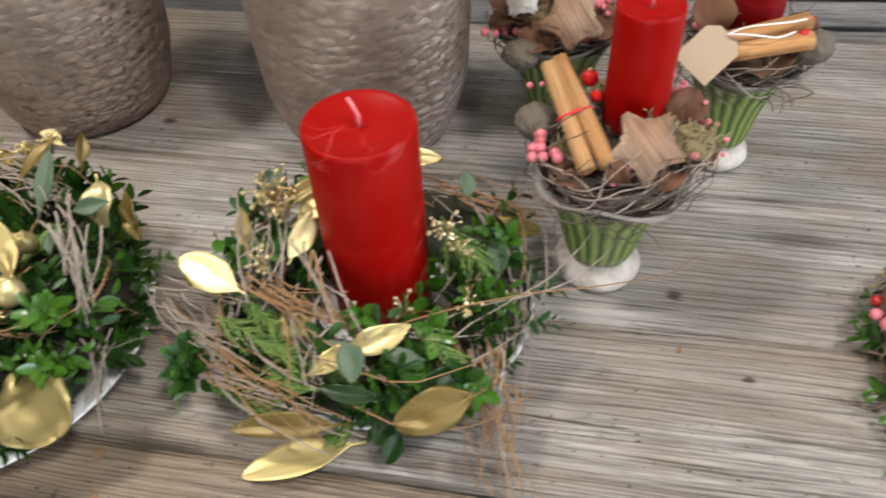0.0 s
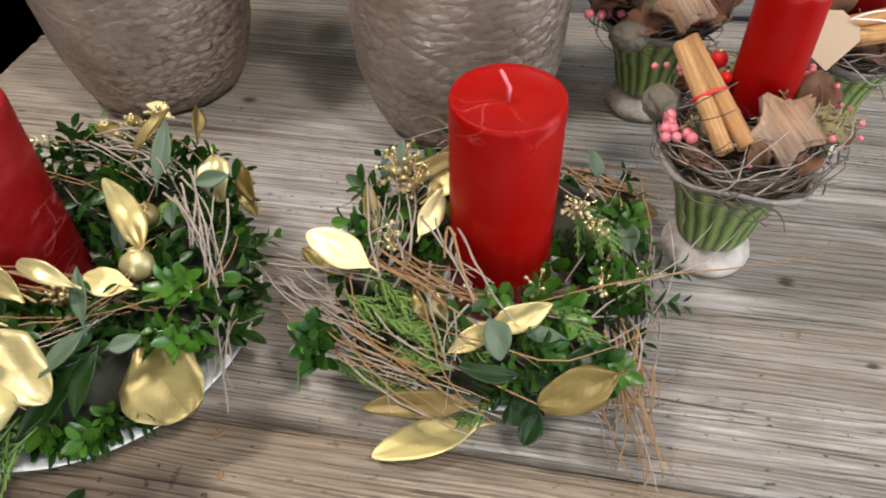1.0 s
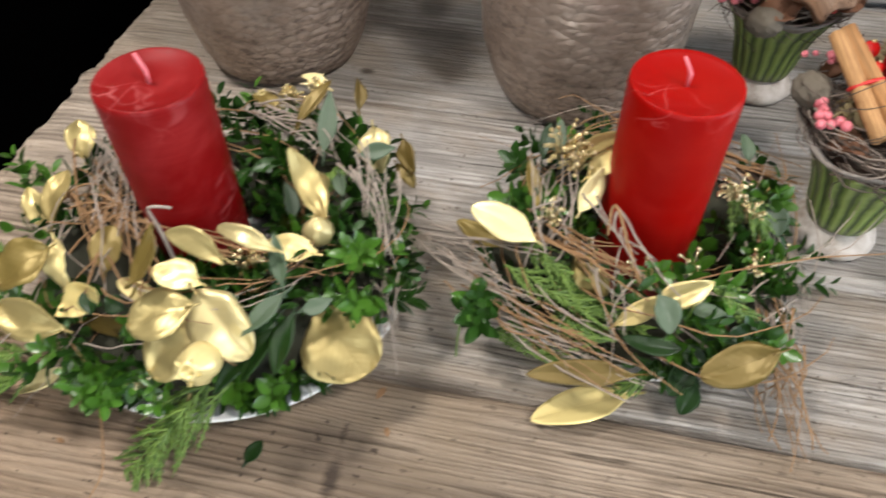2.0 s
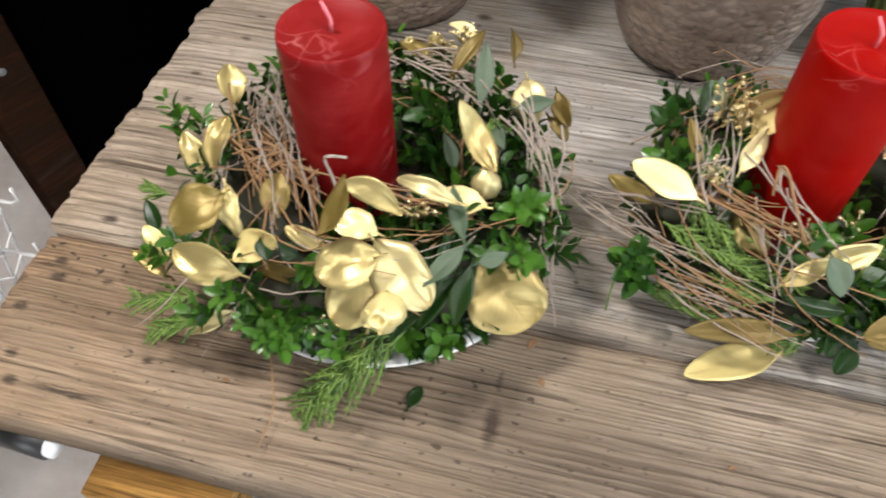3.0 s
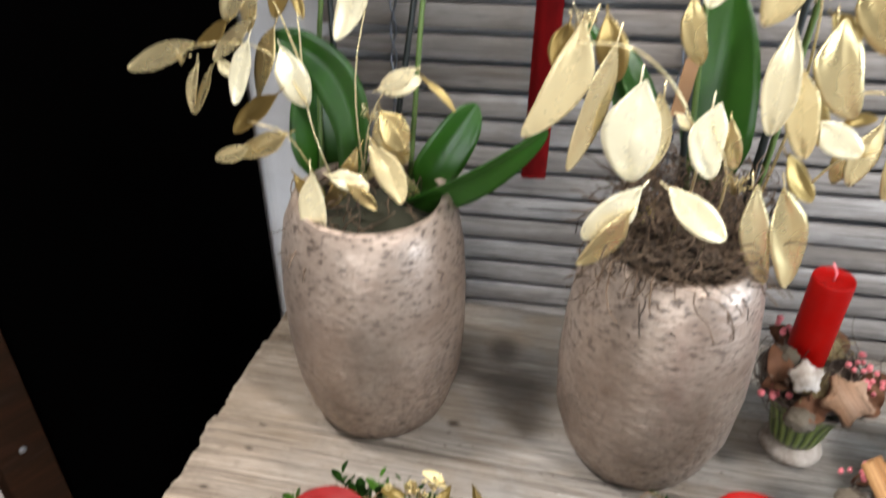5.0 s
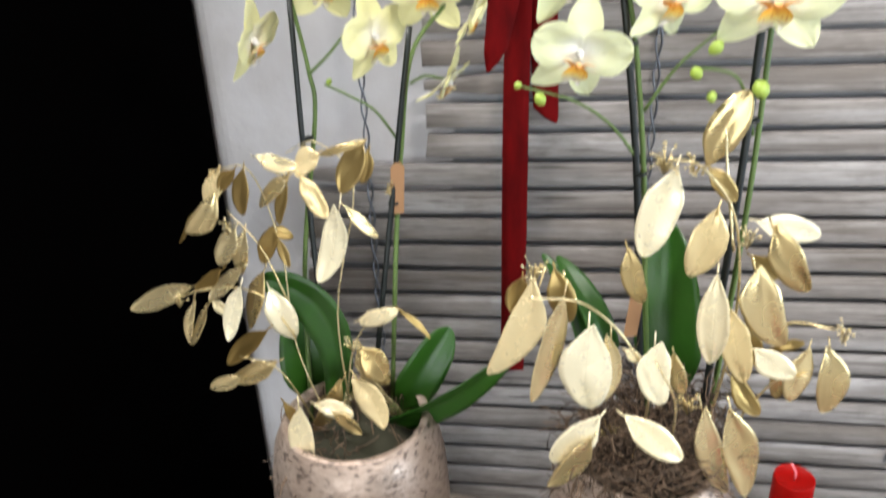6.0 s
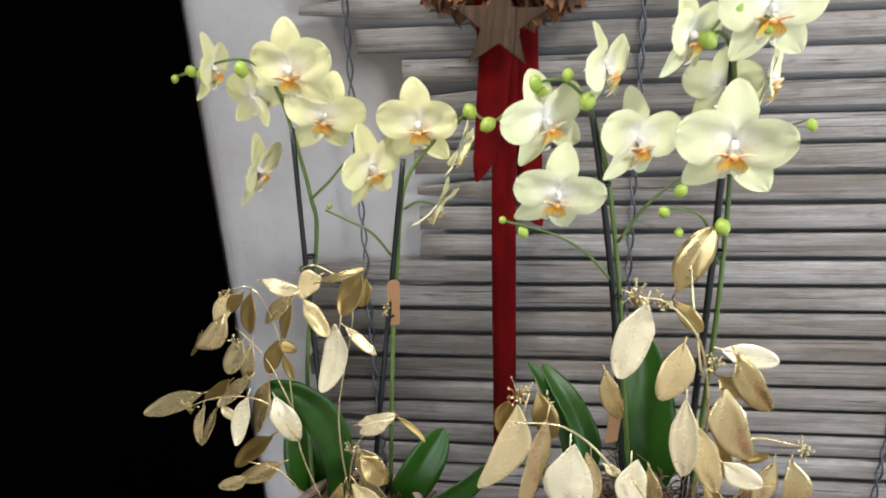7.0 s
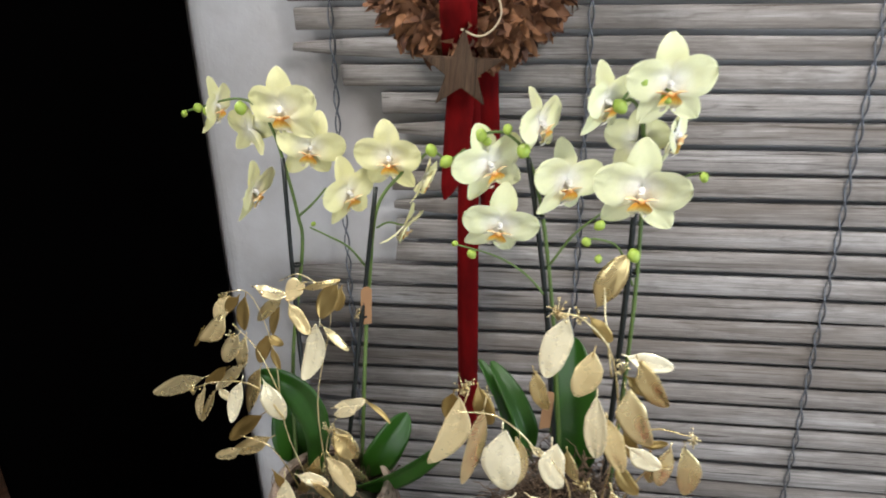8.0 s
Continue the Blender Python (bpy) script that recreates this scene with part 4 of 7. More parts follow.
for k, (x, y, z, r, tilt, angle) in enumerate([(-0.181, 0.431, 0.827, 0.0115, 55, 0), (-0.146, 0.522, 0.836, 0.0085, -30, 60), (-0.158, 0.560, 0.836, 0.0070, 20, 10), (-0.205, 0.640, 0.836, 0.006, 10, 40), (-0.222, 0.636, 0.834, 0.0055, 20, 0)]):
    ob = part("rosehip", rosehip_bm(r), M_SATIN if k else M_LEMON_GOLD, WREATH_A, "rosehip painted gold")
    ob.matrix_local = put(WREATH_A, x, y, z, angle, tilt)
for k, (x, y, z, angle, tilt, length, width, droop) in enumerate([(-0.180, 0.440, 0.806, 233, 24, 0.084, 0.030, 0.9), (-0.172, 0.438, 0.800, 226, 20, 0.070, 0.026, 1.0), (-0.192, 0.436, 0.796, 242, 22, 0.064, 0.024, 0.9), (-0.296, 0.438, 0.792, 192, 16, 0.050, 0.022, 0.6), (-0.290, 0.430, 0.786, 204, 14, 0.042, 0.018, 0.7), (-0.165, 0.555, 0.822, 60, 30, 0.030, 0.012, 0.4), (-0.345, 0.50, 0.798, 170, 24, 0.024, 0.012, 0.6)]):
    ob = part("cypress_frond", frond_bm(length, width, random.Random(k), droop), M_THUJA, WREATH_A, "bright green cypress spray")
    ob.matrix_local = put(WREATH_A, x, y, z, angle, tilt)
rng = random.Random(9)
for x, y, z, spread, count in [(-0.200, 0.632, 0.842, 0.012, 16), (-0.186, 0.640, 0.846, 0.010, 14), (-0.262, 0.622, 0.832, 0.010, 8), (-0.184, 0.500, 0.830, 0.010, 12), (-0.176, 0.496, 0.834, 0.007, 8), (-0.222, 0.430, 0.800, 0.009, 8)]:
    bm = bmesh.new()
    berries_into(bm, (0, 0, 0), spread, count, 0.0016, rng, bm)
    ob = part("gold_sprig", bm, M_GOLD, WREATH_A, "small berries painted gold")
    ob.matrix_local = put(WREATH_A, x, y, z, 0, 0)
# stems that run through the wreath
arc_twigs(M_TWIG, WREATH_A, (-0.306, 0.548, 0.824), (-0.246, 0.488, 0.824), 26, 0.012, -0.010, 41, 0.00075)
arc_twigs(M_TWIG_GREY, WREATH_A, (-0.298, 0.560, 0.834), (-0.256, 0.486, 0.826), 14, 0.012, -0.008, 42, 0.0007)
arc_twigs(M_TWIG, WREATH_A, (-0.290, 0.516, 0.822), (-0.240, 0.520, 0.828), 14, 0.010, -0.008, 43, 0.0007)
arc_twigs(M_TWIG_GREY, WREATH_A, (-0.286, 0.530, 0.818), (-0.292, 0.572, 0.850), 10, 0.010, 0.004, 44, 0.0006)
arc_twigs(M_TWIG, WREATH_A, (-0.216, 0.502, 0.832), (-0.138, 0.512, 0.818), 13, 0.006, 0.006, 45, 0.0007)
arc_twigs(M_TWIG_GREY, WREATH_A, (-0.136, 0.578, 0.852), (-0.108, 0.526, 0.822), 13, 0.006, -0.006, 46, 0.00065)
arc_twigs(M_TWIG_GREY, WREATH_A, (-0.220, 0.618, 0.840), (-0.150, 0.592, 0.840), 16, 0.007, -0.006, 47, 0.0006)
arc_twigs(M_TWIG_GREY, WREATH_A, (-0.106, 0.530, 0.800), (-0.098, 0.486, 0.775), 8, 0.007, 0.003, 48, 0.0006)
stem(WREATH_A, "twig", [(-0.222, 0.492, 0.826), (-0.230, 0.499, 0.846), (-0.233, 0.500, 0.858), (-0.229, 0.501, 0.8605), (-0.222, 0.505, 0.857)], 0.0011, 0.0009, M_TWIG_GREY)
stem(WREATH_A, "twig", [(-0.190, 0.440, 0.812), (-0.195, 0.425, 0.790), (-0.203, 0.416, 0.772), (-0.216, 0.414, 0.764), (-0.230, 0.418, 0.764)], 0.0009, 0.0007, M_SATIN)
stem(WREATH_A, "twig", [(-0.250, 0.420, 0.775), (-0.246, 0.408, 0.763), (-0.242, 0.392, 0.7525), (-0.243, 0.372, 0.7515)], 0.0005, 0.0004, M_TWIG)


WREATH_B = wreath((*PLATE_B, TOP + 0.010), 0.036, 0.104, 0.052, 23, "loose wreath of twigs, cypress and gold leaves on a white plate", 0.6, 170, (20, 26), 5, [(0.102, 0.506, 0.022), (0.013, 0.500, 0.024), (-0.041, 0.556, 0.020), (0.060, 0.528, 0.018), (0.080, 0.670, 0.034)],
                  [(0.088, 0.526, 0.034), (-0.050, 0.528, 0.024), (-0.036, 0.600, 0.024), (0.115, 0.585, 0.026), (0.015, 0.668, 0.030), (0.112, 0.625, 0.018)])
bpy.context.view_layer.update()
random.seed(78)
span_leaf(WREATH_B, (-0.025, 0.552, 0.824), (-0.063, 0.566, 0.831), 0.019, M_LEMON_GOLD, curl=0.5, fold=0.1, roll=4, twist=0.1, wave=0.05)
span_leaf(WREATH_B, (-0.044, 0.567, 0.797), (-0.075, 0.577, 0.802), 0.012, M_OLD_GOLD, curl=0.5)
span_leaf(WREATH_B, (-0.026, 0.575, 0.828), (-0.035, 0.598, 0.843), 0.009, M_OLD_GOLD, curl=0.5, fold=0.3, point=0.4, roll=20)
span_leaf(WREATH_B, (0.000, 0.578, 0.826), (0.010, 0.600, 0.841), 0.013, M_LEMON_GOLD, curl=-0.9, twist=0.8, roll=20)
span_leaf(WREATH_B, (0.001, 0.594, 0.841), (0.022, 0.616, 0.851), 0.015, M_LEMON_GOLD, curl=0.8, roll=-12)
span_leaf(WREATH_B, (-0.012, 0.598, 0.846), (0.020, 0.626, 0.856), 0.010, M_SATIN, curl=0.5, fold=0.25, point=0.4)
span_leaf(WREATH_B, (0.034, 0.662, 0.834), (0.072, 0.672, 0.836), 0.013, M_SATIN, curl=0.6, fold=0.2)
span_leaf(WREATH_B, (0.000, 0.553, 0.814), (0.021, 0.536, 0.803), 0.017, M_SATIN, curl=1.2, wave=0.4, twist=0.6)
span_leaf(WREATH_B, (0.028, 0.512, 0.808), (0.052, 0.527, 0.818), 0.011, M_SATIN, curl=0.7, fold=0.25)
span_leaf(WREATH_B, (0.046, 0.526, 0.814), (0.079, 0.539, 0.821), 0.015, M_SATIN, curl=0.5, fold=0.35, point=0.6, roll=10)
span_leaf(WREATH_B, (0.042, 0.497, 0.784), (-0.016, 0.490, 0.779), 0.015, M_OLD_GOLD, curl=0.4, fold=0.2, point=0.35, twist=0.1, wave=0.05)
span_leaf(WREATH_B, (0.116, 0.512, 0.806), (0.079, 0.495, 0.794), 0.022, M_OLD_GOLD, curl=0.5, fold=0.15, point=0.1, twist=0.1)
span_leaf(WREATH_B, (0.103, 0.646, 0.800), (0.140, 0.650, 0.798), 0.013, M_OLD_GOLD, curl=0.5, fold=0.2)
span_leaf(WREATH_B, (0.100, 0.664, 0.801), (0.126, 0.659, 0.799), 0.010, M_BARK_LEAF, "dried_leaf", "dry dark brown leaf", curl=0.8, fold=0.3)
for a, b, w in [((0.048, 0.522, 0.828), (0.058, 0.506, 0.818), 0.014), ((0.086, 0.526, 0.814), (0.064, 0.528, 0.813), 0.009), ((-0.018, 0.607, 0.839), (-0.020, 0.628, 0.853), 0.008), ((0.114, 0.612, 0.822), (0.124, 0.598, 0.812), 0.013), ((0.098, 0.630, 0.838), (0.094, 0.646, 0.846), 0.009)]:
    span_leaf(WREATH_B, a, b, w, M_OLIVE, "olive_leaf", "grey-green olive leaf", random.uniform(-12, 12), 0.4, 0.2, 0.35, 0.15, 0.03)
for a, b, w in [((0.075, 0.512, 0.786), (0.065, 0.495, 0.773), 0.014), ((0.084, 0.508, 0.788), (0.066, 0.515, 0.792), 0.011), ((0.066, 0.508, 0.799), (0.034, 0.507, 0.799), 0.010), ((-0.028, 0.607, 0.838), (-0.027, 0.627, 0.850), 0.007), ((0.090, 0.518, 0.800), (0.104, 0.528, 0.802), 0.012), ((0.078, 0.500, 0.780), (0.072, 0.488, 0.766), 0.012), ((0.104, 0.535, 0.800), (0.116, 0.527, 0.794), 0.012)]:
    span_leaf(WREATH_B, a, b, w, M_LEAF_DARK_SHADED, "broad_leaf", "broad dark green leaf", random.uniform(-12, 12), 0.5, 0.3, 0.2, 0.1, 0.04)
for k, (x, y, z, angle, tilt, length, width, droop) in enumerate([(0.084, 0.612, 0.838, -66, 46, 0.056, 0.022, 0.7), (0.092, 0.604, 0.836, -50, 46, 0.040, 0.018, 0.8), (-0.036, 0.562, 0.816, -40, 34, 0.060, 0.022, 0.4), (-0.020, 0.552, 0.815, -44, 34, 0.056, 0.022, 0.4), (-0.040, 0.544, 0.806, -24, 30, 0.060, 0.020, 0.4), (-0.012, 0.532, 0.803, -14, 30, 0.052, 0.020, 0.4), (0.004, 0.526, 0.800, -6, 30, 0.044, 0.018, 0.4), (-0.046, 0.516, 0.776, -8, 16, 0.046, 0.016, 0.3), (-0.020, 0.508, 0.772, -2, 14, 0.034, 0.012, 0.3), (0.030, 0.512, 0.792, 172, 30, 0.036, 0.016, 0.4), (0.052, 0.504, 0.776, 215, 20, 0.020, 0.010, 0.5), (0.078, 0.548, 0.812, -30, 34, 0.034, 0.016, 0.5)]):
    ob = part("cypress_frond", frond_bm(length, width, random.Random(30 + k), droop), M_THUJA, WREATH_B, "bright green cypress spray")
    ob.matrix_local = put(WREATH_B, x, y, z, angle, tilt)
rng = random.Random(5)
for x, y, z, spread, count in [(-0.016, 0.602, 0.858, 0.017, 34), (-0.006, 0.596, 0.852, 0.013, 18), (-0.016, 0.570, 0.830, 0.010, 14), (0.088, 0.602, 0.840, 0.012, 22), (0.098, 0.592, 0.832, 0.010, 14), (0.107, 0.568, 0.814, 0.010, 16), (0.040, 0.548, 0.814, 0.014, 10), (0.070, 0.562, 0.812, 0.012, 6), (0.130, 0.590, 0.800, 0.010, 6)]:
    bm = bmesh.new()
    berries_into(bm, (0, 0, 0), spread, count, 0.0015, rng, bm)
    ob = part("gold_sprig", bm, M_GOLD, WREATH_B, "small berries painted gold")
    ob.matrix_local = put(WREATH_B, x, y, z, 0, 0)
rng = random.Random(77)
for x, y, z, reach, count in ((0.092, 0.530, 0.782, 0.020, 11), (0.068, 0.520, 0.784, 0.014, 6), (-0.050, 0.525, 0.780, 0.012, 6), (0.054, 0.556, 0.800, 0.008, 2), (0.118, 0.580, 0.790, 0.012, 5), (0.116, 0.628, 0.800, 0.012, 4), (-0.036, 0.590, 0.812, 0.010, 4)):
    for _ in range(count):
        bm = bmesh.new()
        sprig_into(bm, WREATH_B.matrix_world.inverted() @ Vector((rng.gauss(x, reach * 0.6), rng.gauss(y, reach * 0.4), rng.gauss(z, 0.005))), (rng.gauss(0, 0.6), -0.4, 0.6), rng.uniform(0.016, 0.024), rng.uniform(0.011, 0.016), rng, 4)
        part("boxwood_sprig", bm, rng.choice((M_BOX, M_BOX, M_LEAF_DARK_SHADED)), WREATH_B)
# stems that sweep round the front and out at both sides
arc_twigs(M_TWIG_GREY, WREATH_B, (-0.098, 0.580, 0.782), (-0.020, 0.514, 0.806), 11, 0.008, 0.008, 61, 0.0006)
arc_twigs(M_TWIG_GREY, WREATH_B, (-0.085, 0.572, 0.792), (-0.028, 0.548, 0.812), 7, 0.008, 0.006, 66, 0.0006)
arc_twigs(M_TWIG, WREATH_B, (-0.070, 0.550, 0.790), (0.030, 0.500, 0.786), 12, 0.009, 0.012, 62, 0.0006)
arc_twigs(M_TWIG_GREY, WREATH_B, (-0.055, 0.530, 0.784), (0.046, 0.497, 0.780), 10, 0.007, 0.012, 63, 0.0006)
arc_twigs(M_TWIG, WREATH_B, (-0.026, 0.560, 0.824), (0.042, 0.540, 0.820), 14, 0.006, 0.006, 64, 0.0006)
arc_twigs(M_TWIG_GREY, WREATH_B, (0.004, 0.588, 0.836), (0.048, 0.536, 0.822), 5, 0.004, 0.008, 65, 0.0008)
arc_twigs(M_TWIG_GREY, WREATH_B, (0.014, 0.548, 0.822), (0.034, 0.506, 0.800), 5, 0.008, 0.004, 67, 0.0007)
arc_twigs(M_TWIG_GREY, WREATH_B, (-0.018, 0.556, 0.808), (-0.016, 0.590, 0.850), 14, 0.009, 0.003, 68, 0.0006, 0.0)
arc_twigs(M_TWIG, WREATH_B, (0.112, 0.556, 0.798), (0.128, 0.492, 0.758), 22, 0.012, -0.012, 69, 0.0007)
arc_twigs(M_TWIG_GREY, WREATH_B, (0.116, 0.600, 0.806), (0.128, 0.508, 0.764), 16, 0.008, -0.006, 70, 0.0006)
arc_twigs(M_TWIG_GREY, WREATH_B, (0.134, 0.612, 0.800), (0.142, 0.548, 0.766), 9, 0.008, -0.008, 71, 0.0005)
arc_twigs(M_TWIG, WREATH_B, (0.066, 0.664, 0.812), (0.142, 0.652, 0.806), 9, 0.007, 0.004, 72, 0.0007)
arc_twigs(M_TWIG, WREATH_B, (-0.020, 0.655, 0.812), (0.060, 0.682, 0.812), 9, 0.008, -0.008, 73, 0.0006)
stem(WREATH_B, "twig", [(0.038, 0.536, 0.818), (0.028, 0.552, 0.832), (0.021, 0.566, 0.842), (0.017, 0.570, 0.841), (0.017, 0.560, 0.828)], 0.0010, 0.0008, M_TWIG)
stem(WREATH_B, "twig", [(-0.060, 0.520, 0.790), (-0.062, 0.512, 0.770), (-0.062, 0.506, 0.757)], 0.0009, 0.0007, M_STEM)

for x, y, angle, length, width, name, material, label in [(0.018, 0.489, 207, 0.064, 0.024, "fallen_leaf", M_LEMON_GOLD, "gold-painted leaf lying on the planks"), (-0.165, 0.424, 75, 0.016, 0.009, "fallen_leaf", M_LEAF_DARK_SHADED, "small green boxwood leaf lying on the planks")]:
    bm = bmesh.new()
    leaf_into(bm, pose(0, 0, 0, 0, 0, 0), length, width, 0.30, 0.16, 0.22, 16, 8, 0.05, length * 0.14)
    ob = part(name, bm, material)
    ob.modifiers.new("thick", "SOLIDIFY").thickness = 0.0005
    ob.matrix_world = pose(x, y, TOP + 0.0035 if y > 0.48 else TOP - 0.0015, 3, 0, angle)
    tagged(ob, label, "leaf", "fallen leaves")


for k, (x, y, size) in enumerate(((-0.103, 0.478, 0.010), (-0.093, 0.453, 0.007), (-0.280, 0.409, 0.006), (0.020, 0.425, 0.005), (0.235, 0.60, 0.005))):
    bm = bmesh.new()
    leaf_into(bm, Matrix(), size, size * 0.45, 0.8, 0.3, 0.5, 6, 4, 0.1)
    ob = part("bark_chip", bm, M_TWIG)
    ob.modifiers.new("thick", "SOLIDIFY").thickness = 0.0006
    ob.matrix_world = pose(x, y, TOP + 0.0016 if y > 0.49 else TOP - 0.0034, 4, 3, 70 + 47 * k)
    tagged(ob, "tiny reddish-brown flake of bark lying on the planks", "bark chip", "bark chips")


# ---- orchids ----
def petal_surface(name, body, centre, reach):
    m = mat(name, body, 0.5, 0, 0.3)
    n = Nodes(m)
    n.b.inputs["Subsurface Weight"].default_value = 0.12
    n.b.inputs["Subsurface Radius"].default_value = (0.006, 0.006, 0.003)
    far = n.t.nodes.new("ShaderNodeVectorMath")
    far.operation = "LENGTH"
    n.link(n.co, far.inputs[0])
    c = n.ramp(n.maths("DIVIDE", far.outputs["Value"], reach), (0.12, centre), (0.55, body))
    tint = n.noise(30, 4, 0.6, n.scaled((1, 4, 1)))
    n.colour(n.mix(n.ramp(tint, (0.35, BLACK3), (0.75, grey(0.30))), c, tuple(0.72 * v for v in body)))
    n.bump(n.noise(60, 3, 0.5, n.scaled((1, 7, 1))), 0.12, 0.001)
    return m


M_PETAL_A = petal_surface("yellow_petal", (0.81, 0.79, 0.43), (0.88, 0.86, 0.72), 0.5)
M_PETAL_B = petal_surface("lime_petal", (0.77, 0.79, 0.49), (0.88, 0.88, 0.82), 0.5)


def lip_surface():
    """Orange at the throat, yellow and then white towards the tip, with red streaks."""
    m = mat("orange_lip", (0.85, 0.40, 0.05), 0.45)
    n = Nodes(m)
    sep = n.t.nodes.new("ShaderNodeSeparateXYZ")
    n.link(n.co, sep.inputs[0])
    f = n.maths("ADD", n.maths("MULTIPLY", sep.outputs[1], 4.2), n.maths("ADD", n.maths("MULTIPLY", n.noise(22, 3), 0.25), 1.02))
    c = n.ramp(f, (0.08, (0.90, 0.86, 0.74)), (0.30, (0.92, 0.74, 0.26)), (0.50, (0.90, 0.50, 0.06)), (0.70, (0.80, 0.30, 0.03)), (0.95, (0.90, 0.78, 0.46)))
    streak = n.noise(1.0, 2, 0.5, n.scaled((60, 9, 9)))
    n.colour(n.mix(n.ramp(streak, (0.57, BLACK3), (0.67, grey(0.5))), c, (0.62, 0.14, 0.02)))
    return m


M_LIP = lip_surface()
M_COLUMN = mat("white_column", (0.86, 0.84, 0.80), 0.45)
M_BUD = leafy("green_bud", (0.13, 0.25, 0.02), (0.32, 0.44, 0.07), 0.4)
M_STAKE = mat("dark_green_stake", (0.004, 0.007, 0.006), 0.45)
M_BIGLEAF = leafy("orchid_leaf", (0.011, 0.056, 0.004), (0.032, 0.110, 0.008), 0.36)
M_TAG = mat("brown_card", (0.37, 0.20, 0.095), 0.8)
M_MOSS = leafy("dry_moss", (0.022, 0.014, 0.009), (0.17, 0.11, 0.068), 0.9)


def petal_mesh(name, length, width, point, curl, material, wave):
    """A petal that starts at the flower's middle and runs along y."""
    bm = bmesh.new()
    leaf_into(bm, pose(0, length / 2, 0.0, 0, 0, 90), length, width, curl, 0.10, point, 12, 8, wave)
    return mesh_of(bm, name, material)


def flower_meshes(material):
    random.seed(3)
    lip, col = bmesh.new(), bmesh.new()
    leaf_into(lip, pose(0, -0.145, 0.055, 28, 0, 0) @ pose(0, 0, 0, 0, 0, -90), 0.20, 0.20, 0.9, 0.35, 0.35, 10, 8, 0.05)
    for s in (1, -1):
        leaf_into(lip, pose(s * 0.062, -0.045, 0.075, 30, s * 55, s * -35) @ pose(0, 0, 0, 0, 0, 90), 0.14, 0.085, -1.2, 0.4, 0.15, 8, 6, 0.05)
        leaf_into(lip, pose(s * 0.050, -0.215, 0.050, 40, 0, s * 38) @ pose(0, 0, 0, 0, 0, -90), 0.09, 0.035, 0.6, 0.2, 0.7, 6, 4)
    bmesh.ops.create_icosphere(lip, subdivisions=2, radius=0.026, matrix=pose(0, -0.075, 0.085) @ Matrix.Diagonal((1.2, 1, 0.9, 1)))
    bmesh.ops.scale(lip, vec=(1.25, 1.25, 1.2), verts=lip.verts)
    bmesh.ops.create_icosphere(col, subdivisions=2, radius=0.034, matrix=pose(0, 0.005, 0.05) @ Matrix.Diagonal((1, 1.15, 1.6, 1)))
    leaf_into(col, pose(0, -0.01, 0.085, 65) @ pose(0, 0, 0, 0, 0, 90), 0.08, 0.07, -0.9, 0.3, 0.3, 6, 4)
    return {
        "sepal": petal_mesh("sepal", 0.52, 0.345, 0.22, 0.45, material, 0.07),
        "low": petal_mesh("sepal", 0.52, 0.31, 0.30, 0.65, material, 0.08),
        "petal": petal_mesh("petal", 0.49, 0.465, 0.0, 0.55, material, 0.10),
        "lip": mesh_of(lip, "lip", M_LIP),
        "column": mesh_of(col, "column", M_COLUMN),
    }


FLOWER_A, FLOWER_B = flower_meshes(M_PETAL_A), flower_meshes(M_PETAL_B)


def flower(parent, meshes, x, y, z, size, yaw, nod=8, lean=0):
    """One moth-orchid flower; yaw turns its face from south to east."""
    fl = new("flower", meshes["lip"])
    fl.parent = parent
    fl.matrix_local = parent.matrix_world.inverted() @ pose(x, y, z, 90 + nod, 0, yaw) @ pose(0, 0, 0, 0, 0, lean) @ Matrix.Scale(size, 4)
    tagged(fl, "pale flower with an orange lip")
    for name, kind, ang, lift in (("sepal", "sepal", 0, -10), ("sepal", "low", 143, -6), ("sepal", "low", -143, -6), ("petal", "petal", 74, 6), ("petal", "petal", -74, 6), ("column", "column", 0, 0)):
        ob = new(name, meshes[kind])
        ob.parent = fl
        off = 0.012 if name == "petal" else 0.0
        ob.matrix_local = pose(0, 0, off, 0, 0, ang + random.uniform(-6, 6)) @ pose(0, 0, 0, lift + random.uniform(-8, 14), random.uniform(-9, 9)) if name != "column" else Matrix()
    return fl


def bud_bm(r):
    return lathe_bm([(r * 0.2, -r * 1.15), (r * 0.75, -r * 0.7), (r, 0), (r * 0.85, r * 0.6), (r * 0.4, r * 1.05), (r * 0.1, r * 1.2)], 14)


def bud(parent, x, y, z, r):
    ob = part("bud", bud_bm(r * 0.82), M_BUD, parent)
    ob.matrix_local = parent.matrix_world.inverted() @ pose(x, y, z, random.uniform(-40, 40), random.uniform(-60, 60), 0)


def droop(parent, base, tip, width, material):
    """One leaf of the gold foliage, hung by its stalk, its face to the room."""
    span_leaf(parent, base, tip, width, material, "gold_leaf", "hanging leaf painted gold", random.gauss(0, 11), random.choice((1, 1, -1)) * random.uniform(0.2, 0.8), random.uniform(0.02, 0.16), 0.12, random.gauss(0, 0.18), 0.06, (random.gauss(0, 0.10), -1, random.gauss(0.36, 0.14)))


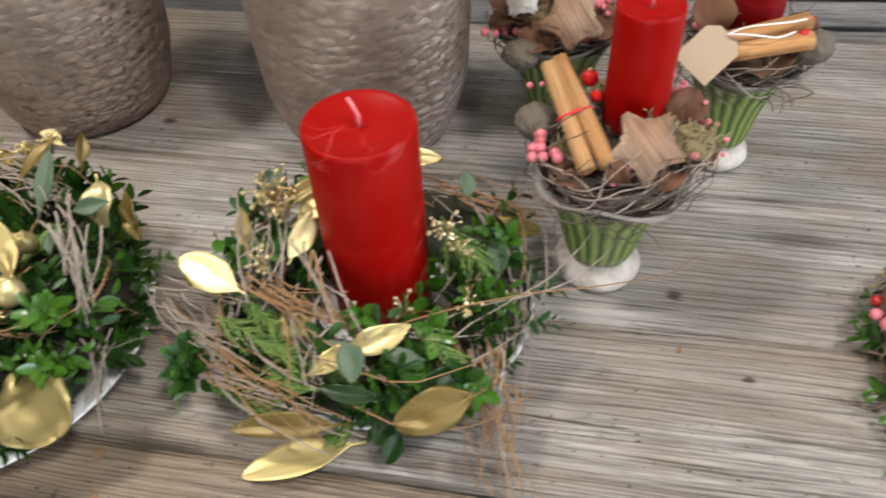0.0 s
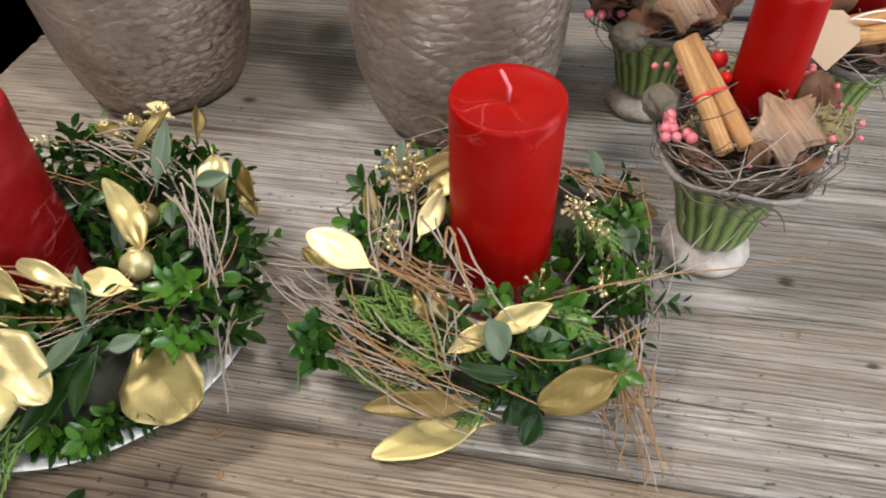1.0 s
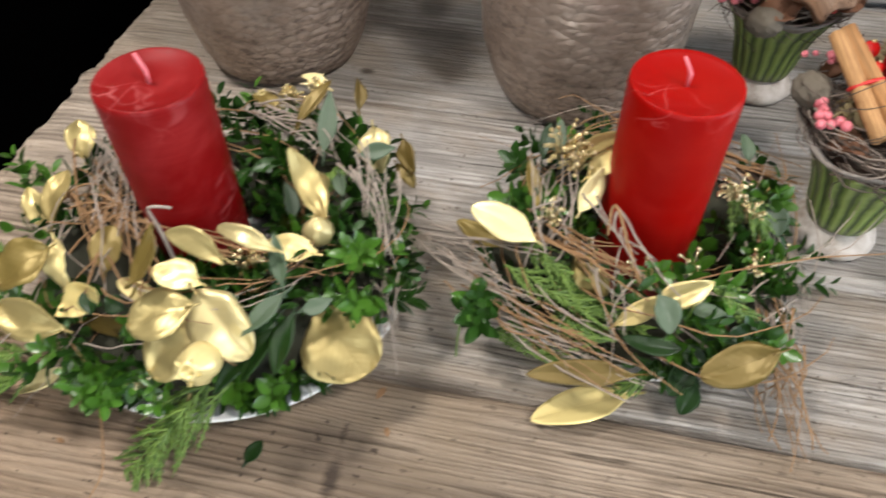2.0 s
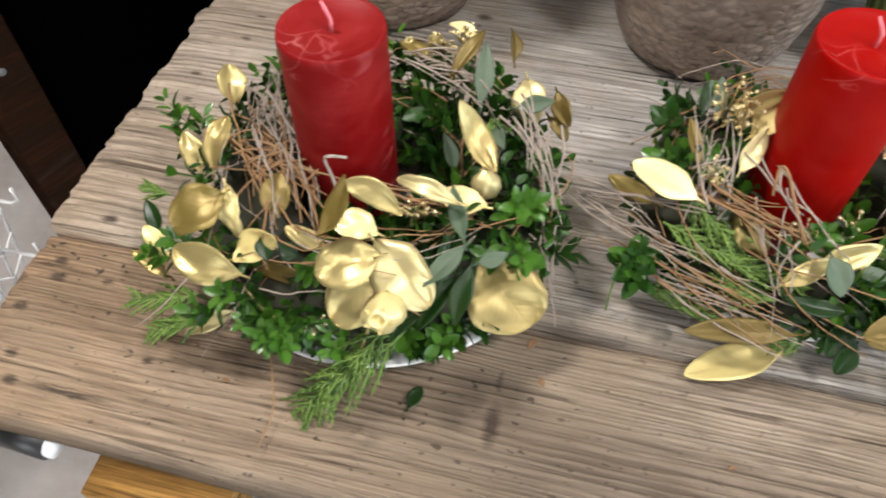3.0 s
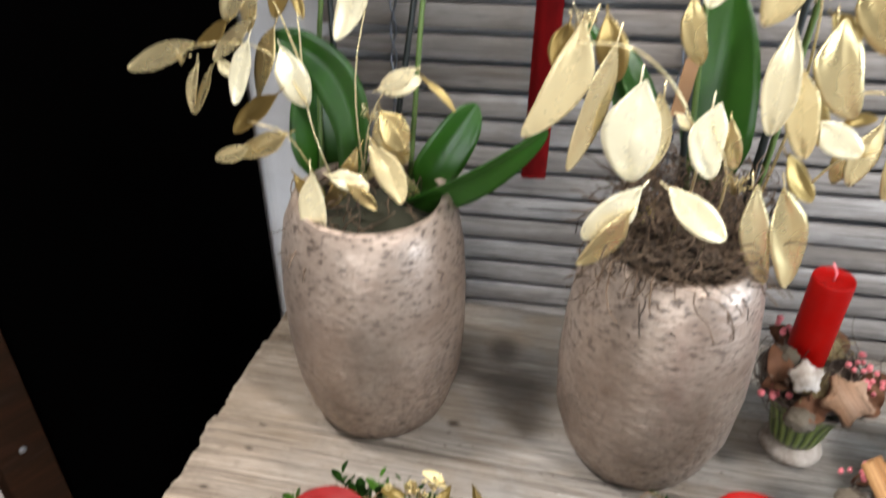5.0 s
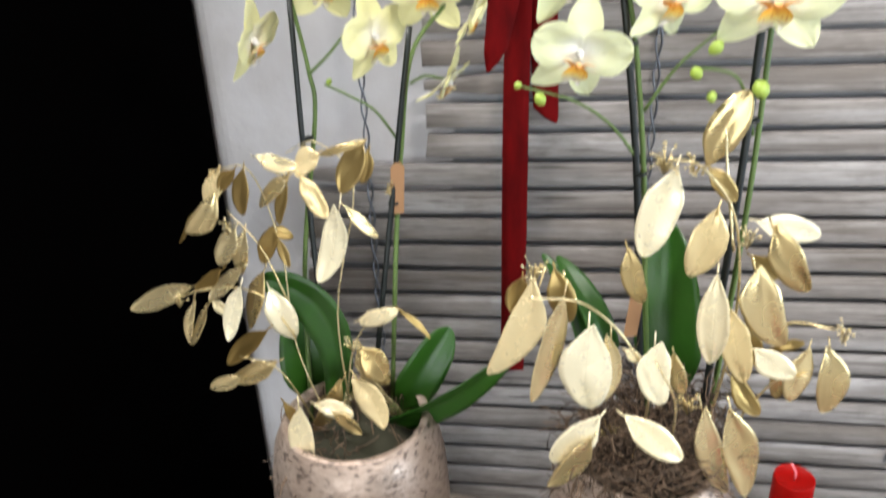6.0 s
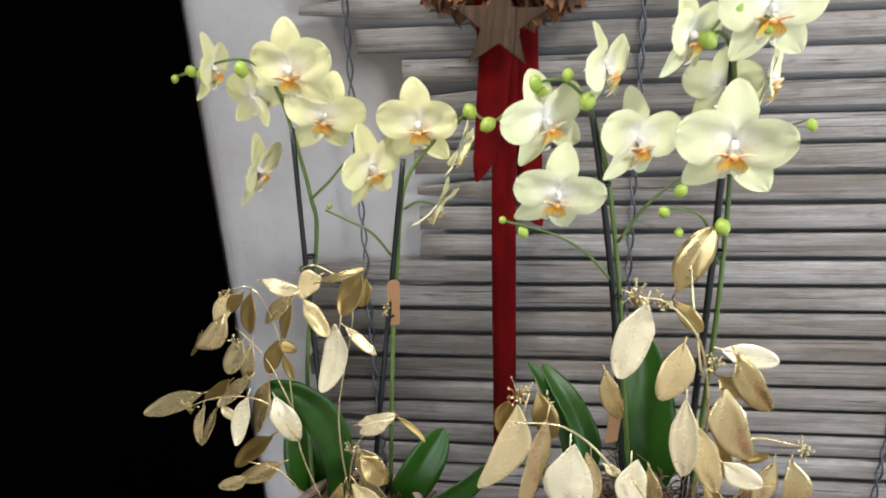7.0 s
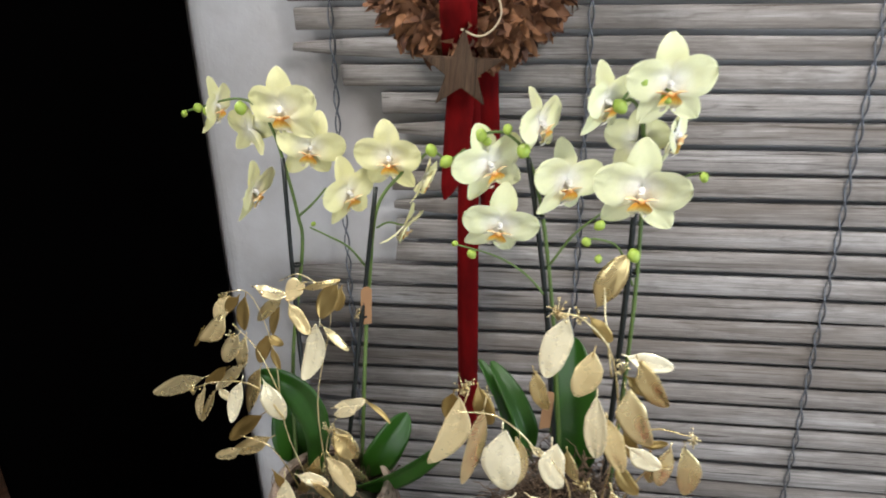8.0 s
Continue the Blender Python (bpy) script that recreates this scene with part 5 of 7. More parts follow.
random.seed(21)
OA = thing("orchid_plant", (POT_A[0], POT_A[1], TOP + 0.222), "pale yellow moth orchid on dark stakes, dressed with gold foliage", "orchid", "potted orchids")
OB = thing("orchid_plant", (POT_B[0], POT_B[1], TOP + 0.216), "lime-white moth orchid with tall stakes and broad gold leaves", "orchid", "potted orchids")
bpy.context.view_layer.update()
YA, YB = 0.915, 0.86
for x, z, size, yaw, dy, nod, lean in [(-0.336, 1.436, 0.090, -8, 0.0, 4, 6), (-0.312, 1.390, 0.082, 16, 0.012, 6, -14), (-0.384, 1.338, 0.076, 84, 0.0, 10, 12), (-0.219, 1.382, 0.084, 2, 0.01, 6, 3), (-0.268, 1.342, 0.082, 56, 0.0, 8, 8), (-0.203, 1.303, 0.066, 82, 0.0, 35, 0), (-0.415, 1.438, 0.066, 84, 0.0, 6, 4), (-0.385, 1.408, 0.068, 160, 0.015, 0, 0), (-0.181, 1.358, 0.062, 95, 0.01, 20, 0)]:
    flower(OA, FLOWER_A, x, YA + dy, z, size, yaw, nod, lean)
for x, z, size, yaw, dy, nod, lean in [(-0.099, 1.400, 0.086, 38, 0.0, 4, 16), (-0.087, 1.338, 0.084, 14, -0.005, 10, -14), (-0.022, 1.380, 0.086, 42, 0.015, 4, -6), (0.051, 1.382, 0.098, 2, -0.005, 4, -2), (-0.050, 1.440, 0.074, 66, 0.01, 0, 10), (0.011, 1.466, 0.074, 58, 0.0, 5, 4), (0.068, 1.484, 0.088, 8, 0.0, 4, 0), (0.080, 1.428, 0.074, 74, 0.03, 5, 10), (0.045, 1.420, 0.068, 172, 0.03, 0, 0)]:
    flower(OB, FLOWER_B, x, YB + dy, z, size, yaw, nod, lean)

stem(OA, "stake", [(-0.318, 0.845, 0.955), (-0.336, 0.89, 1.18), (-0.340, 0.91, 1.381)], 0.0028, 0.0026, M_STAKE)
stem(OA, "stake", [(-0.283, 0.85, 0.955), (-0.252, 0.90, 1.219), (-0.233, 0.91, 1.351)], 0.0028, 0.0026, M_STAKE)
stem(OA, "flower_stem", [(-0.345, 0.85, 0.955), (-0.352, 0.90, 1.119), (-0.329, 0.912, 1.267), (-0.331, 0.915, 1.309), (-0.339, 0.915, 1.361), (-0.351, 0.92, 1.405), (-0.367, 0.925, 1.432), (-0.393, 0.92, 1.445), (-0.454, 0.915, 1.430)], 0.0026, 0.0012, M_STEM)
stem(OA, "flower_stem", [(-0.262, 0.86, 0.955), (-0.256, 0.90, 1.139), (-0.248, 0.912, 1.232), (-0.235, 0.915, 1.322), (-0.208, 0.925, 1.362), (-0.186, 0.92, 1.380), (-0.169, 0.915, 1.394), (-0.150, 0.915, 1.385), (-0.131, 0.91, 1.399)], 0.0026, 0.0012, M_STEM)
stem(OA, "side_stem", [(-0.330, 0.914, 1.309), (-0.312, 0.918, 1.325), (-0.295, 0.92, 1.344)], 0.0016, 0.0012, M_STEM)
stem(OA, "side_stem", [(-0.248, 0.912, 1.245), (-0.268, 0.905, 1.277), (-0.290, 0.90, 1.292), (-0.312, 0.90, 1.302)], 0.0015, 0.0010, M_STEM)
stem(OA, "side_stem", [(-0.236, 0.914, 1.30), (-0.222, 0.915, 1.307), (-0.205, 0.918, 1.303)], 0.0014, 0.0010, M_STEM)
for x, z, r in [(-0.383, 1.437, 0.0085), (-0.434, 1.436, 0.0065), (-0.452, 1.429, 0.0045), (-0.424, 1.432, 0.0060), (-0.168, 1.396, 0.0080), (-0.152, 1.384, 0.0085), (-0.311, 1.302, 0.0035)]:
    bud(OA, x, YA - 0.005, z, r)
stem(OB, "stake", [(-0.010, 0.85, 0.95), (-0.024, 0.862, 1.10), (-0.036, 0.866, 1.237), (-0.050, 0.866, 1.343), (-0.060, 0.866, 1.405)], 0.0030, 0.0028, M_STAKE)
stem(OB, "stake", [(0.036, 0.85, 0.95), (0.044, 0.862, 1.177), (0.047, 0.868, 1.283), (0.048, 0.874, 1.445)], 0.0034, 0.0032, M_STAKE)
stem(OB, "flower_stem", [(-0.004, 0.86, 0.95), (-0.020, 0.87, 1.12), (-0.030, 0.87, 1.237), (-0.044, 0.87, 1.343), (-0.058, 0.868, 1.400), (-0.068, 0.865, 1.419), (-0.085, 0.862, 1.432), (-0.107, 0.86, 1.431)], 0.0027, 0.0012, M_STEM)
stem(OB, "flower_stem", [(0.044, 0.86, 0.95), (0.054, 0.868, 1.177), (0.056, 0.872, 1.283), (0.053, 0.872, 1.40), (0.046, 0.868, 1.449), (0.036, 0.865, 1.466), (0.026, 0.86, 1.466), (0.045, 0.86, 1.486), (0.070, 0.86, 1.476)], 0.0027, 0.0012, M_STEM)
stem(OB, "side_stem", [(-0.034, 0.866, 1.290), (-0.012, 0.864, 1.325), (0.016, 0.862, 1.353)], 0.0016, 0.0011, M_STEM)
stem(OB, "side_stem", [(-0.036, 0.866, 1.250), (-0.060, 0.86, 1.280), (-0.090, 0.856, 1.300), (-0.134, 0.855, 1.312)], 0.0015, 0.0009, M_STEM)
stem(OB, "side_stem", [(0.052, 0.87, 1.27), (0.035, 0.86, 1.315), (0.012, 0.858, 1.325), (-0.002, 0.858, 1.322)], 0.0014, 0.0009, M_STEM)
stem(OB, "side_stem", [(0.056, 0.872, 1.36), (0.085, 0.875, 1.385), (0.108, 0.87, 1.397)], 0.0013, 0.0008, M_STEM)
for x, z, r in [(-0.107, 1.430, 0.0085), (-0.080, 1.437, 0.0060), (-0.064, 1.416, 0.0085), (0.002, 1.322, 0.0060), (0.015, 1.304, 0.0050), (0.050, 1.310, 0.0080), (0.014, 1.341, 0.0065), (0.025, 1.462, 0.0085), (0.043, 1.484, 0.0070), (0.066, 1.470, 0.0060), (0.108, 1.396, 0.0055), (-0.116, 1.301, 0.0060), (-0.134, 1.312, 0.0040), (-0.100, 1.424, 0.0055)]:
    bud(OB, x, YB - 0.004, z, r)
for ob, x, y, z, z2 in ((OA, -0.250, 0.898, 1.205, 0), (OB, -0.030, 0.85, 1.115, 0)):
    bm = box_bm(-0.0065, 0.0065, -0.0004, 0.0004, -0.026, 0.026)
    bmesh.ops.bevel(bm, geom=[e for e in bm.edges if abs(e.verts[0].co.y - e.verts[1].co.y) > 0.0005 and e.verts[0].co.z > 0], offset=0.004, segments=1, affect="EDGES")
    tag = part("name_tag", bm, M_TAG, ob, "brown card tag tied to a stake", smooth=False)
    tag.matrix_local = ob.matrix_world.inverted() @ pose(x, y, z, 4, 3, 25)
for ob, x, y, z, angle, tilt, length, width, curl, roll in [
    (OA, -0.350, 0.875, 1.022, 96, 88, 0.11, 0.06, 0.9, 30), (OA, -0.226, 0.862, 1.026, 60, 80, 0.105, 0.044, 0.7, 10), (OA, -0.200, 0.835, 1.012, 28, 70, 0.165, 0.038, 0.9, 44),
    (OB, 0.002, 0.872, 1.095, 96, 82, 0.182, 0.060, 0.7, -12), (OB, -0.060, 0.868, 1.09, 108, 84, 0.130, 0.030, 1.2, 40), (OB, -0.078, 0.872, 1.09, 102, 86, 0.130, 0.026, 1.1, 55)]:
    thick_leaf("strap_leaf", M_BIGLEAF, ob, put(ob, x, y, z, angle, tilt, roll), length, width, curl, 0.3, 0.05, 0.03, "broad glossy green leaf")



def arched_leaf(parent, points, width):
    """A broad leaf that rises and bends over, its face to the south."""
    inv, bm, rows = parent.matrix_world.inverted(), bmesh.new(), []
    p = [Vector(q) for q in points]
    p = [p[0] * 2 - p[1]] + p + [p[-1] * 2 - p[-2]]
    path = []
    for a, b, c, d in zip(p, p[1:], p[2:], p[3:]):
        for k in range(6):
            q = k / 6
            path.append(0.5 * ((2 * b) + (c - a) * q + (2 * a - 5 * b + 4 * c - d) * q * q + (3 * b - a - 3 * c + d) * q**3))
    path.append(p[-2])
    last = len(path) - 1
    for i, q in enumerate(path):
        u = i / last
        along = (path[min(last, i + 1)] - path[max(0, i - 1)]).normalized()
        side = along.cross(Vector((0, -1, 0.25))).normalized()
        up = side.cross(along)
        w = 0.5 * width * (0.45 + 0.55 * min(1, u / 0.4)) * math.sqrt(max(0.002, 1 - max(0, (u - 0.45) / 0.55) ** 2.2))
        rows.append([bm.verts.new(inv @ (q + side * w * v + up * w * 0.35 * abs(v))) for v in (-1, -0.6, -0.2, 0, 0.2, 0.6, 1)])
    for a, b in zip(rows, rows[1:]):
        for j in range(6):
            bm.faces.new((a[j], b[j], b[j + 1], a[j + 1]))
    ob = part("strap_leaf", bm, M_BIGLEAF, parent, "broad glossy green leaf bending over")
    ob.modifiers.new("thick", "SOLIDIFY").thickness = 0.001


arched_leaf(OA, [(-0.315, 0.85, 0.97), (-0.312, 0.862, 1.04), (-0.324, 0.864, 1.085), (-0.348, 0.860, 1.112), (-0.382, 0.855, 1.126)], 0.043)
for ob, x, y, z in ((OB, -0.033, 0.866, 1.237), (OB, 0.050, 0.868, 1.283), (OB, -0.047, 0.867, 1.343), (OA, -0.255, 0.900, 1.19), (OA, -0.335, 0.905, 1.25)):
    clip = part("stem_clip", lathe_bm([(0.0044, -0.0016), (0.0054, -0.001), (0.0054, 0.001), (0.0044, 0.0016)], 14, loop=True), M_STAKE, ob, "small black clip")
    clip.matrix_local = ob.matrix_world.inverted() @ pose(x, y, z)

# gold foliage of the yellow orchid
for pts in ([(-0.31, 0.83, 0.96), (-0.345, 0.84, 1.06), (-0.352, 0.85, 1.16), (-0.372, 0.85, 1.235), (-0.408, 0.85, 1.235)], [(-0.345, 0.84, 1.07), (-0.375, 0.84, 1.115), (-0.42, 0.83, 1.125), (-0.47, 0.82, 1.108)], [(-0.348, 0.845, 1.10), (-0.372, 0.85, 1.16), (-0.40, 0.85, 1.195)], [(-0.30, 0.83, 0.96), (-0.285, 0.82, 1.06), (-0.268, 0.82, 1.10), (-0.25, 0.82, 1.105)], [(-0.29, 0.83, 0.96), (-0.30, 0.84, 1.10), (-0.28, 0.86, 1.22), (-0.31, 0.86, 1.26), (-0.34, 0.86, 1.25)], [(-0.32, 0.82, 0.97), (-0.35, 0.81, 1.05), (-0.39, 0.81, 1.065)]):
    stem(OA, "gold_stem", pts, 0.0010, 0.0005, M_GOLD)
random.seed(22)
droop(OA, (-0.393, 0.830, 1.241), (-0.411, 0.830, 1.204), 0.016, M_LIT_GOLD)
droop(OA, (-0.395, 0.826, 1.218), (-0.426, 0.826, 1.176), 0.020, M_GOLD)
droop(OA, (-0.431, 0.836, 1.193), (-0.443, 0.836, 1.167), 0.005, M_SHADED_GOLD)
droop(OA, (-0.376, 0.828, 1.244), (-0.394, 0.828, 1.226), 0.012, M_SHADED_GOLD)
droop(OA, (-0.366, 0.824, 1.245), (-0.375, 0.824, 1.203), 0.017, M_SHADED_GOLD)
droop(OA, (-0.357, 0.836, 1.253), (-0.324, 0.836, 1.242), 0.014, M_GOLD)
droop(OA, (-0.308, 0.855, 1.253), (-0.332, 0.855, 1.237), 0.021, M_LIT_GOLD)
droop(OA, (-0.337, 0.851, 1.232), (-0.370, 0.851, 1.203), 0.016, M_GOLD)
droop(OA, (-0.340, 0.850, 1.222), (-0.354, 0.850, 1.187), 0.011, M_SHADED_GOLD)
droop(OA, (-0.316, 0.830, 1.238), (-0.298, 0.830, 1.203), 0.018, M_LIT_GOLD)
droop(OA, (-0.289, 0.841, 1.207), (-0.304, 0.841, 1.134), 0.023, M_LIT_GOLD)
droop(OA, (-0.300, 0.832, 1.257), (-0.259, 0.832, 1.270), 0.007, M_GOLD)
droop(OA, (-0.259, 0.828, 1.268), (-0.281, 0.828, 1.230), 0.023, M_SHADED_GOLD)
droop(OA, (-0.253, 0.826, 1.264), (-0.259, 0.826, 1.236), 0.012, M_SHADED_GOLD)
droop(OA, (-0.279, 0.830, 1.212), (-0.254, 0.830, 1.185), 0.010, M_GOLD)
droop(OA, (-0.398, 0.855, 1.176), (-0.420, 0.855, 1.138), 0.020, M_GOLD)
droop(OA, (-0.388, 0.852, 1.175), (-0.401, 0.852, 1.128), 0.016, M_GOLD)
droop(OA, (-0.356, 0.851, 1.183), (-0.374, 0.851, 1.144), 0.016, M_SHADED_GOLD)
droop(OA, (-0.359, 0.851, 1.180), (-0.340, 0.851, 1.172), 0.011, M_SHADED_GOLD)
droop(OA, (-0.344, 0.829, 1.179), (-0.338, 0.829, 1.153), 0.009, M_SHADED_GOLD)
droop(OA, (-0.407, 0.833, 1.143), (-0.434, 0.833, 1.119), 0.013, M_SHADED_GOLD)
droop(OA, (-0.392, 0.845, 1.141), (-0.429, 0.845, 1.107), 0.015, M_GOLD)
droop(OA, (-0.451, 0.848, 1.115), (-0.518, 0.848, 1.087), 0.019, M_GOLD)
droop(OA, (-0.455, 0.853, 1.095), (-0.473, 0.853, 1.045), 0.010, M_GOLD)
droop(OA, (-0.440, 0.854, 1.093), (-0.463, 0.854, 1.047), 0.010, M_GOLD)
droop(OA, (-0.387, 0.825, 1.131), (-0.408, 0.825, 1.077), 0.017, M_LIT_GOLD)
droop(OA, (-0.428, 0.844, 1.103), (-0.412, 0.844, 1.089), 0.012, M_LIT_GOLD)
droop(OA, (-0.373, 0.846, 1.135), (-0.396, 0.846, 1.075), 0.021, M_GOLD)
droop(OA, (-0.365, 0.840, 1.120), (-0.348, 0.840, 1.069), 0.026, M_LIT_GOLD)
droop(OA, (-0.369, 0.828, 1.084), (-0.413, 0.828, 1.048), 0.018, M_SHADED_GOLD)
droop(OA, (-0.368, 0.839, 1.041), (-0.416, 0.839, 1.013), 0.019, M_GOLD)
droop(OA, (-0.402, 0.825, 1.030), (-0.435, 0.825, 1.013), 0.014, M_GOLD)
droop(OA, (-0.285, 0.856, 1.084), (-0.247, 0.856, 1.095), 0.016, M_LIT_GOLD)
droop(OA, (-0.243, 0.853, 1.101), (-0.214, 0.853, 1.076), 0.006, M_SHADED_GOLD)
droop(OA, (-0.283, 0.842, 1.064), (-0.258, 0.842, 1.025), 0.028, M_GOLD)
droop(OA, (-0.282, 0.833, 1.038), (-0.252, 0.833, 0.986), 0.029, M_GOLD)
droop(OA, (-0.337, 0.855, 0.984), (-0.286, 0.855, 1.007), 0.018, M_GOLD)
droop(OA, (-0.318, 0.765, 1.046), (-0.321, 0.765, 0.976), 0.022, M_LIT_GOLD)
droop(OA, (-0.240, 0.810, 1.124), (-0.267, 0.810, 1.107), 0.013, M_LIT_GOLD)
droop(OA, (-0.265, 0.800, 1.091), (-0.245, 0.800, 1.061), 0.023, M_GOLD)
droop(OA, (-0.271, 0.790, 1.065), (-0.243, 0.790, 1.019), 0.023, M_LIT_GOLD)
droop(OA, (-0.312, 0.790, 1.032), (-0.277, 0.790, 1.026), 0.017, M_LIT_GOLD)
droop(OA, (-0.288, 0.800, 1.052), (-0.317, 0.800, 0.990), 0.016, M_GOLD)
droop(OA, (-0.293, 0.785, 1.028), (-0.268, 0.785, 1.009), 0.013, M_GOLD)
droop(OA, (-0.348, 0.800, 1.022), (-0.330, 0.800, 0.991), 0.013, M_SHADED_GOLD)
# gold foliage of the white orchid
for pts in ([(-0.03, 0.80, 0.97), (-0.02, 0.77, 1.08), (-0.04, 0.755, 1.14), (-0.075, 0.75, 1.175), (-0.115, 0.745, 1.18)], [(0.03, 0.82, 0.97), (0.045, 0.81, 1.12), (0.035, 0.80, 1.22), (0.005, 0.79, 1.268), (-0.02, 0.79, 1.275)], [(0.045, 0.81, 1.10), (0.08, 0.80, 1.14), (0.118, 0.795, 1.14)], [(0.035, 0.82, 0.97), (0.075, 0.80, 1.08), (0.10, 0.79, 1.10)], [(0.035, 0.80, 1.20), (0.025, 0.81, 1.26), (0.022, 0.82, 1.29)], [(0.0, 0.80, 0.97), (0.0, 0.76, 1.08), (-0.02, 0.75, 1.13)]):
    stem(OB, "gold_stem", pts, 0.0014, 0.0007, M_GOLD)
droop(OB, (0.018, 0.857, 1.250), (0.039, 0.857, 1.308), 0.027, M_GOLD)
droop(OB, (-0.013, 0.800, 1.263), (-0.032, 0.800, 1.194), 0.028, M_LIT_GOLD)
droop(OB, (0.015, 0.770, 1.243), (0.004, 0.770, 1.191), 0.029, M_LIT_GOLD)
droop(OB, (0.011, 0.800, 1.265), (0.032, 0.800, 1.240), 0.014, M_SHADED_GOLD)
droop(OB, (0.050, 0.800, 1.225), (0.093, 0.800, 1.217), 0.019, M_LIT_GOLD)
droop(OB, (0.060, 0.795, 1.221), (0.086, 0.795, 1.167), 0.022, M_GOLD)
droop(OB, (0.053, 0.820, 1.187), (0.074, 0.820, 1.169), 0.015, M_SHADED_GOLD)
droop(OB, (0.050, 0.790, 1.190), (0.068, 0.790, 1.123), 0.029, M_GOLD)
droop(OB, (0.021, 0.775, 1.188), (0.024, 0.775, 1.114), 0.022, M_LIT_GOLD)
droop(OB, (0.034, 0.780, 1.159), (0.050, 0.780, 1.097), 0.022, M_LIT_GOLD)
droop(OB, (0.053, 0.800, 1.138), (0.065, 0.800, 1.098), 0.015, M_SHADED_GOLD)
droop(OB, (0.059, 0.790, 1.120), (0.089, 0.790, 1.097), 0.021, M_LIT_GOLD)
droop(OB, (0.099, 0.795, 1.121), (0.090, 0.795, 1.073), 0.018, M_GOLD)
droop(OB, (0.115, 0.795, 1.123), (0.127, 0.795, 1.064), 0.024, M_GOLD)
droop(OB, (0.075, 0.800, 1.117), (0.096, 0.800, 1.125), 0.009, M_SHADED_GOLD)
droop(OB, (0.081, 0.800, 1.110), (0.085, 0.800, 1.069), 0.013, M_GOLD)
droop(OB, (-0.107, 0.752, 1.188), (-0.131, 0.752, 1.104), 0.027, M_LIT_GOLD)
droop(OB, (-0.089, 0.758, 1.174), (-0.108, 0.758, 1.083), 0.019, M_GOLD)
droop(OB, (-0.097, 0.775, 1.188), (-0.085, 0.775, 1.143), 0.021, M_SHADED_GOLD)
droop(OB, (-0.122, 0.770, 1.183), (-0.125, 0.770, 1.151), 0.020, M_SHADED_GOLD)
droop(OB, (-0.070, 0.756, 1.151), (-0.072, 0.756, 1.077), 0.037, M_LIT_GOLD)
droop(OB, (-0.053, 0.762, 1.142), (-0.049, 0.762, 1.085), 0.016, M_GOLD)
droop(OB, (-0.020, 0.760, 1.139), (-0.021, 0.760, 1.085), 0.026, M_LIT_GOLD)
droop(OB, (-0.005, 0.770, 1.124), (0.003, 0.770, 1.088), 0.015, M_GOLD)
droop(OB, (-0.043, 0.800, 1.197), (-0.032, 0.800, 1.151), 0.017, M_GOLD)
droop(OB, (-0.041, 0.770, 1.125), (-0.028, 0.770, 1.115), 0.008, M_LIT_GOLD)
droop(OB, (-0.059, 0.745, 1.076), (-0.092, 0.745, 1.029), 0.025, M_LIT_GOLD)
droop(OB, (-0.063, 0.742, 1.057), (-0.090, 0.742, 1.006), 0.021, M_GOLD)
droop(OB, (-0.038, 0.750, 1.076), (0.006, 0.750, 1.039), 0.022, M_LIT_GOLD)
droop(OB, (0.022, 0.770, 1.073), (0.042, 0.770, 0.989), 0.020, M_GOLD)
droop(OB, (0.045, 0.775, 1.072), (0.069, 0.775, 0.991), 0.027, M_GOLD)
droop(OB, (-0.016, 0.770, 1.094), (-0.006, 0.770, 1.118), 0.013, M_SHADED_GOLD)
droop(OB, (0.046, 0.800, 1.088), (0.070, 0.800, 1.051), 0.017, M_SHADED_GOLD)
rng = random.Random(8)
for ob, y, spots in ((OB, 0.79, [(-0.021, 1.272, 26, 0.012), (-0.115, 1.179, 30, 0.013), (0.0, 1.268, 12, 0.009), (0.120, 1.142, 14, 0.011), (0.044, 1.212, 16, 0.010), (0.015, 1.066, 26, 0.012), (-0.05, 1.032, 18, 0.010), (-0.09, 1.172, 14, 0.010)]), (OA, 0.83, [(-0.455, 1.112, 14, 0.010), (-0.40, 1.238, 14, 0.009), (-0.285, 1.075, 16, 0.010), (-0.392, 1.19, 14, 0.009), (-0.243, 1.228, 8, 0.007), (-0.30, 1.01, 14, 0.010), (-0.335, 1.235, 10, 0.008)])):
    for x, z, count, spread in spots:
        bm = bmesh.new()
        berries_into(bm, (0, 0, 0), spread, count, 0.0013, rng, bm, 0.8)
        c = part("seed_head", bm, M_GOLD, ob, "seed head painted gold")
        c.matrix_local = put(ob, x, y if z < 1.2 else y + 0.01, z, 0, 0)


def fibre_into(bm, rng, count, r0, r1, z0, z1, length, rad, drop):
    for _ in range(count):
        a = rng.random() * math.tau
        r = rng.uniform(r0, r1)
        p = Vector((r * math.cos(a), r * math.sin(a), rng.uniform(z0, z1)))
        d = Vector((-math.sin(a) * rng.choice((1, -1)), math.cos(a), rng.gauss(0, 0.5)))
        tube_bm(wander(p, d, length * rng.uniform(0.5, 1.2), 7, 0.38, rng, drop), rad, 4, bm)


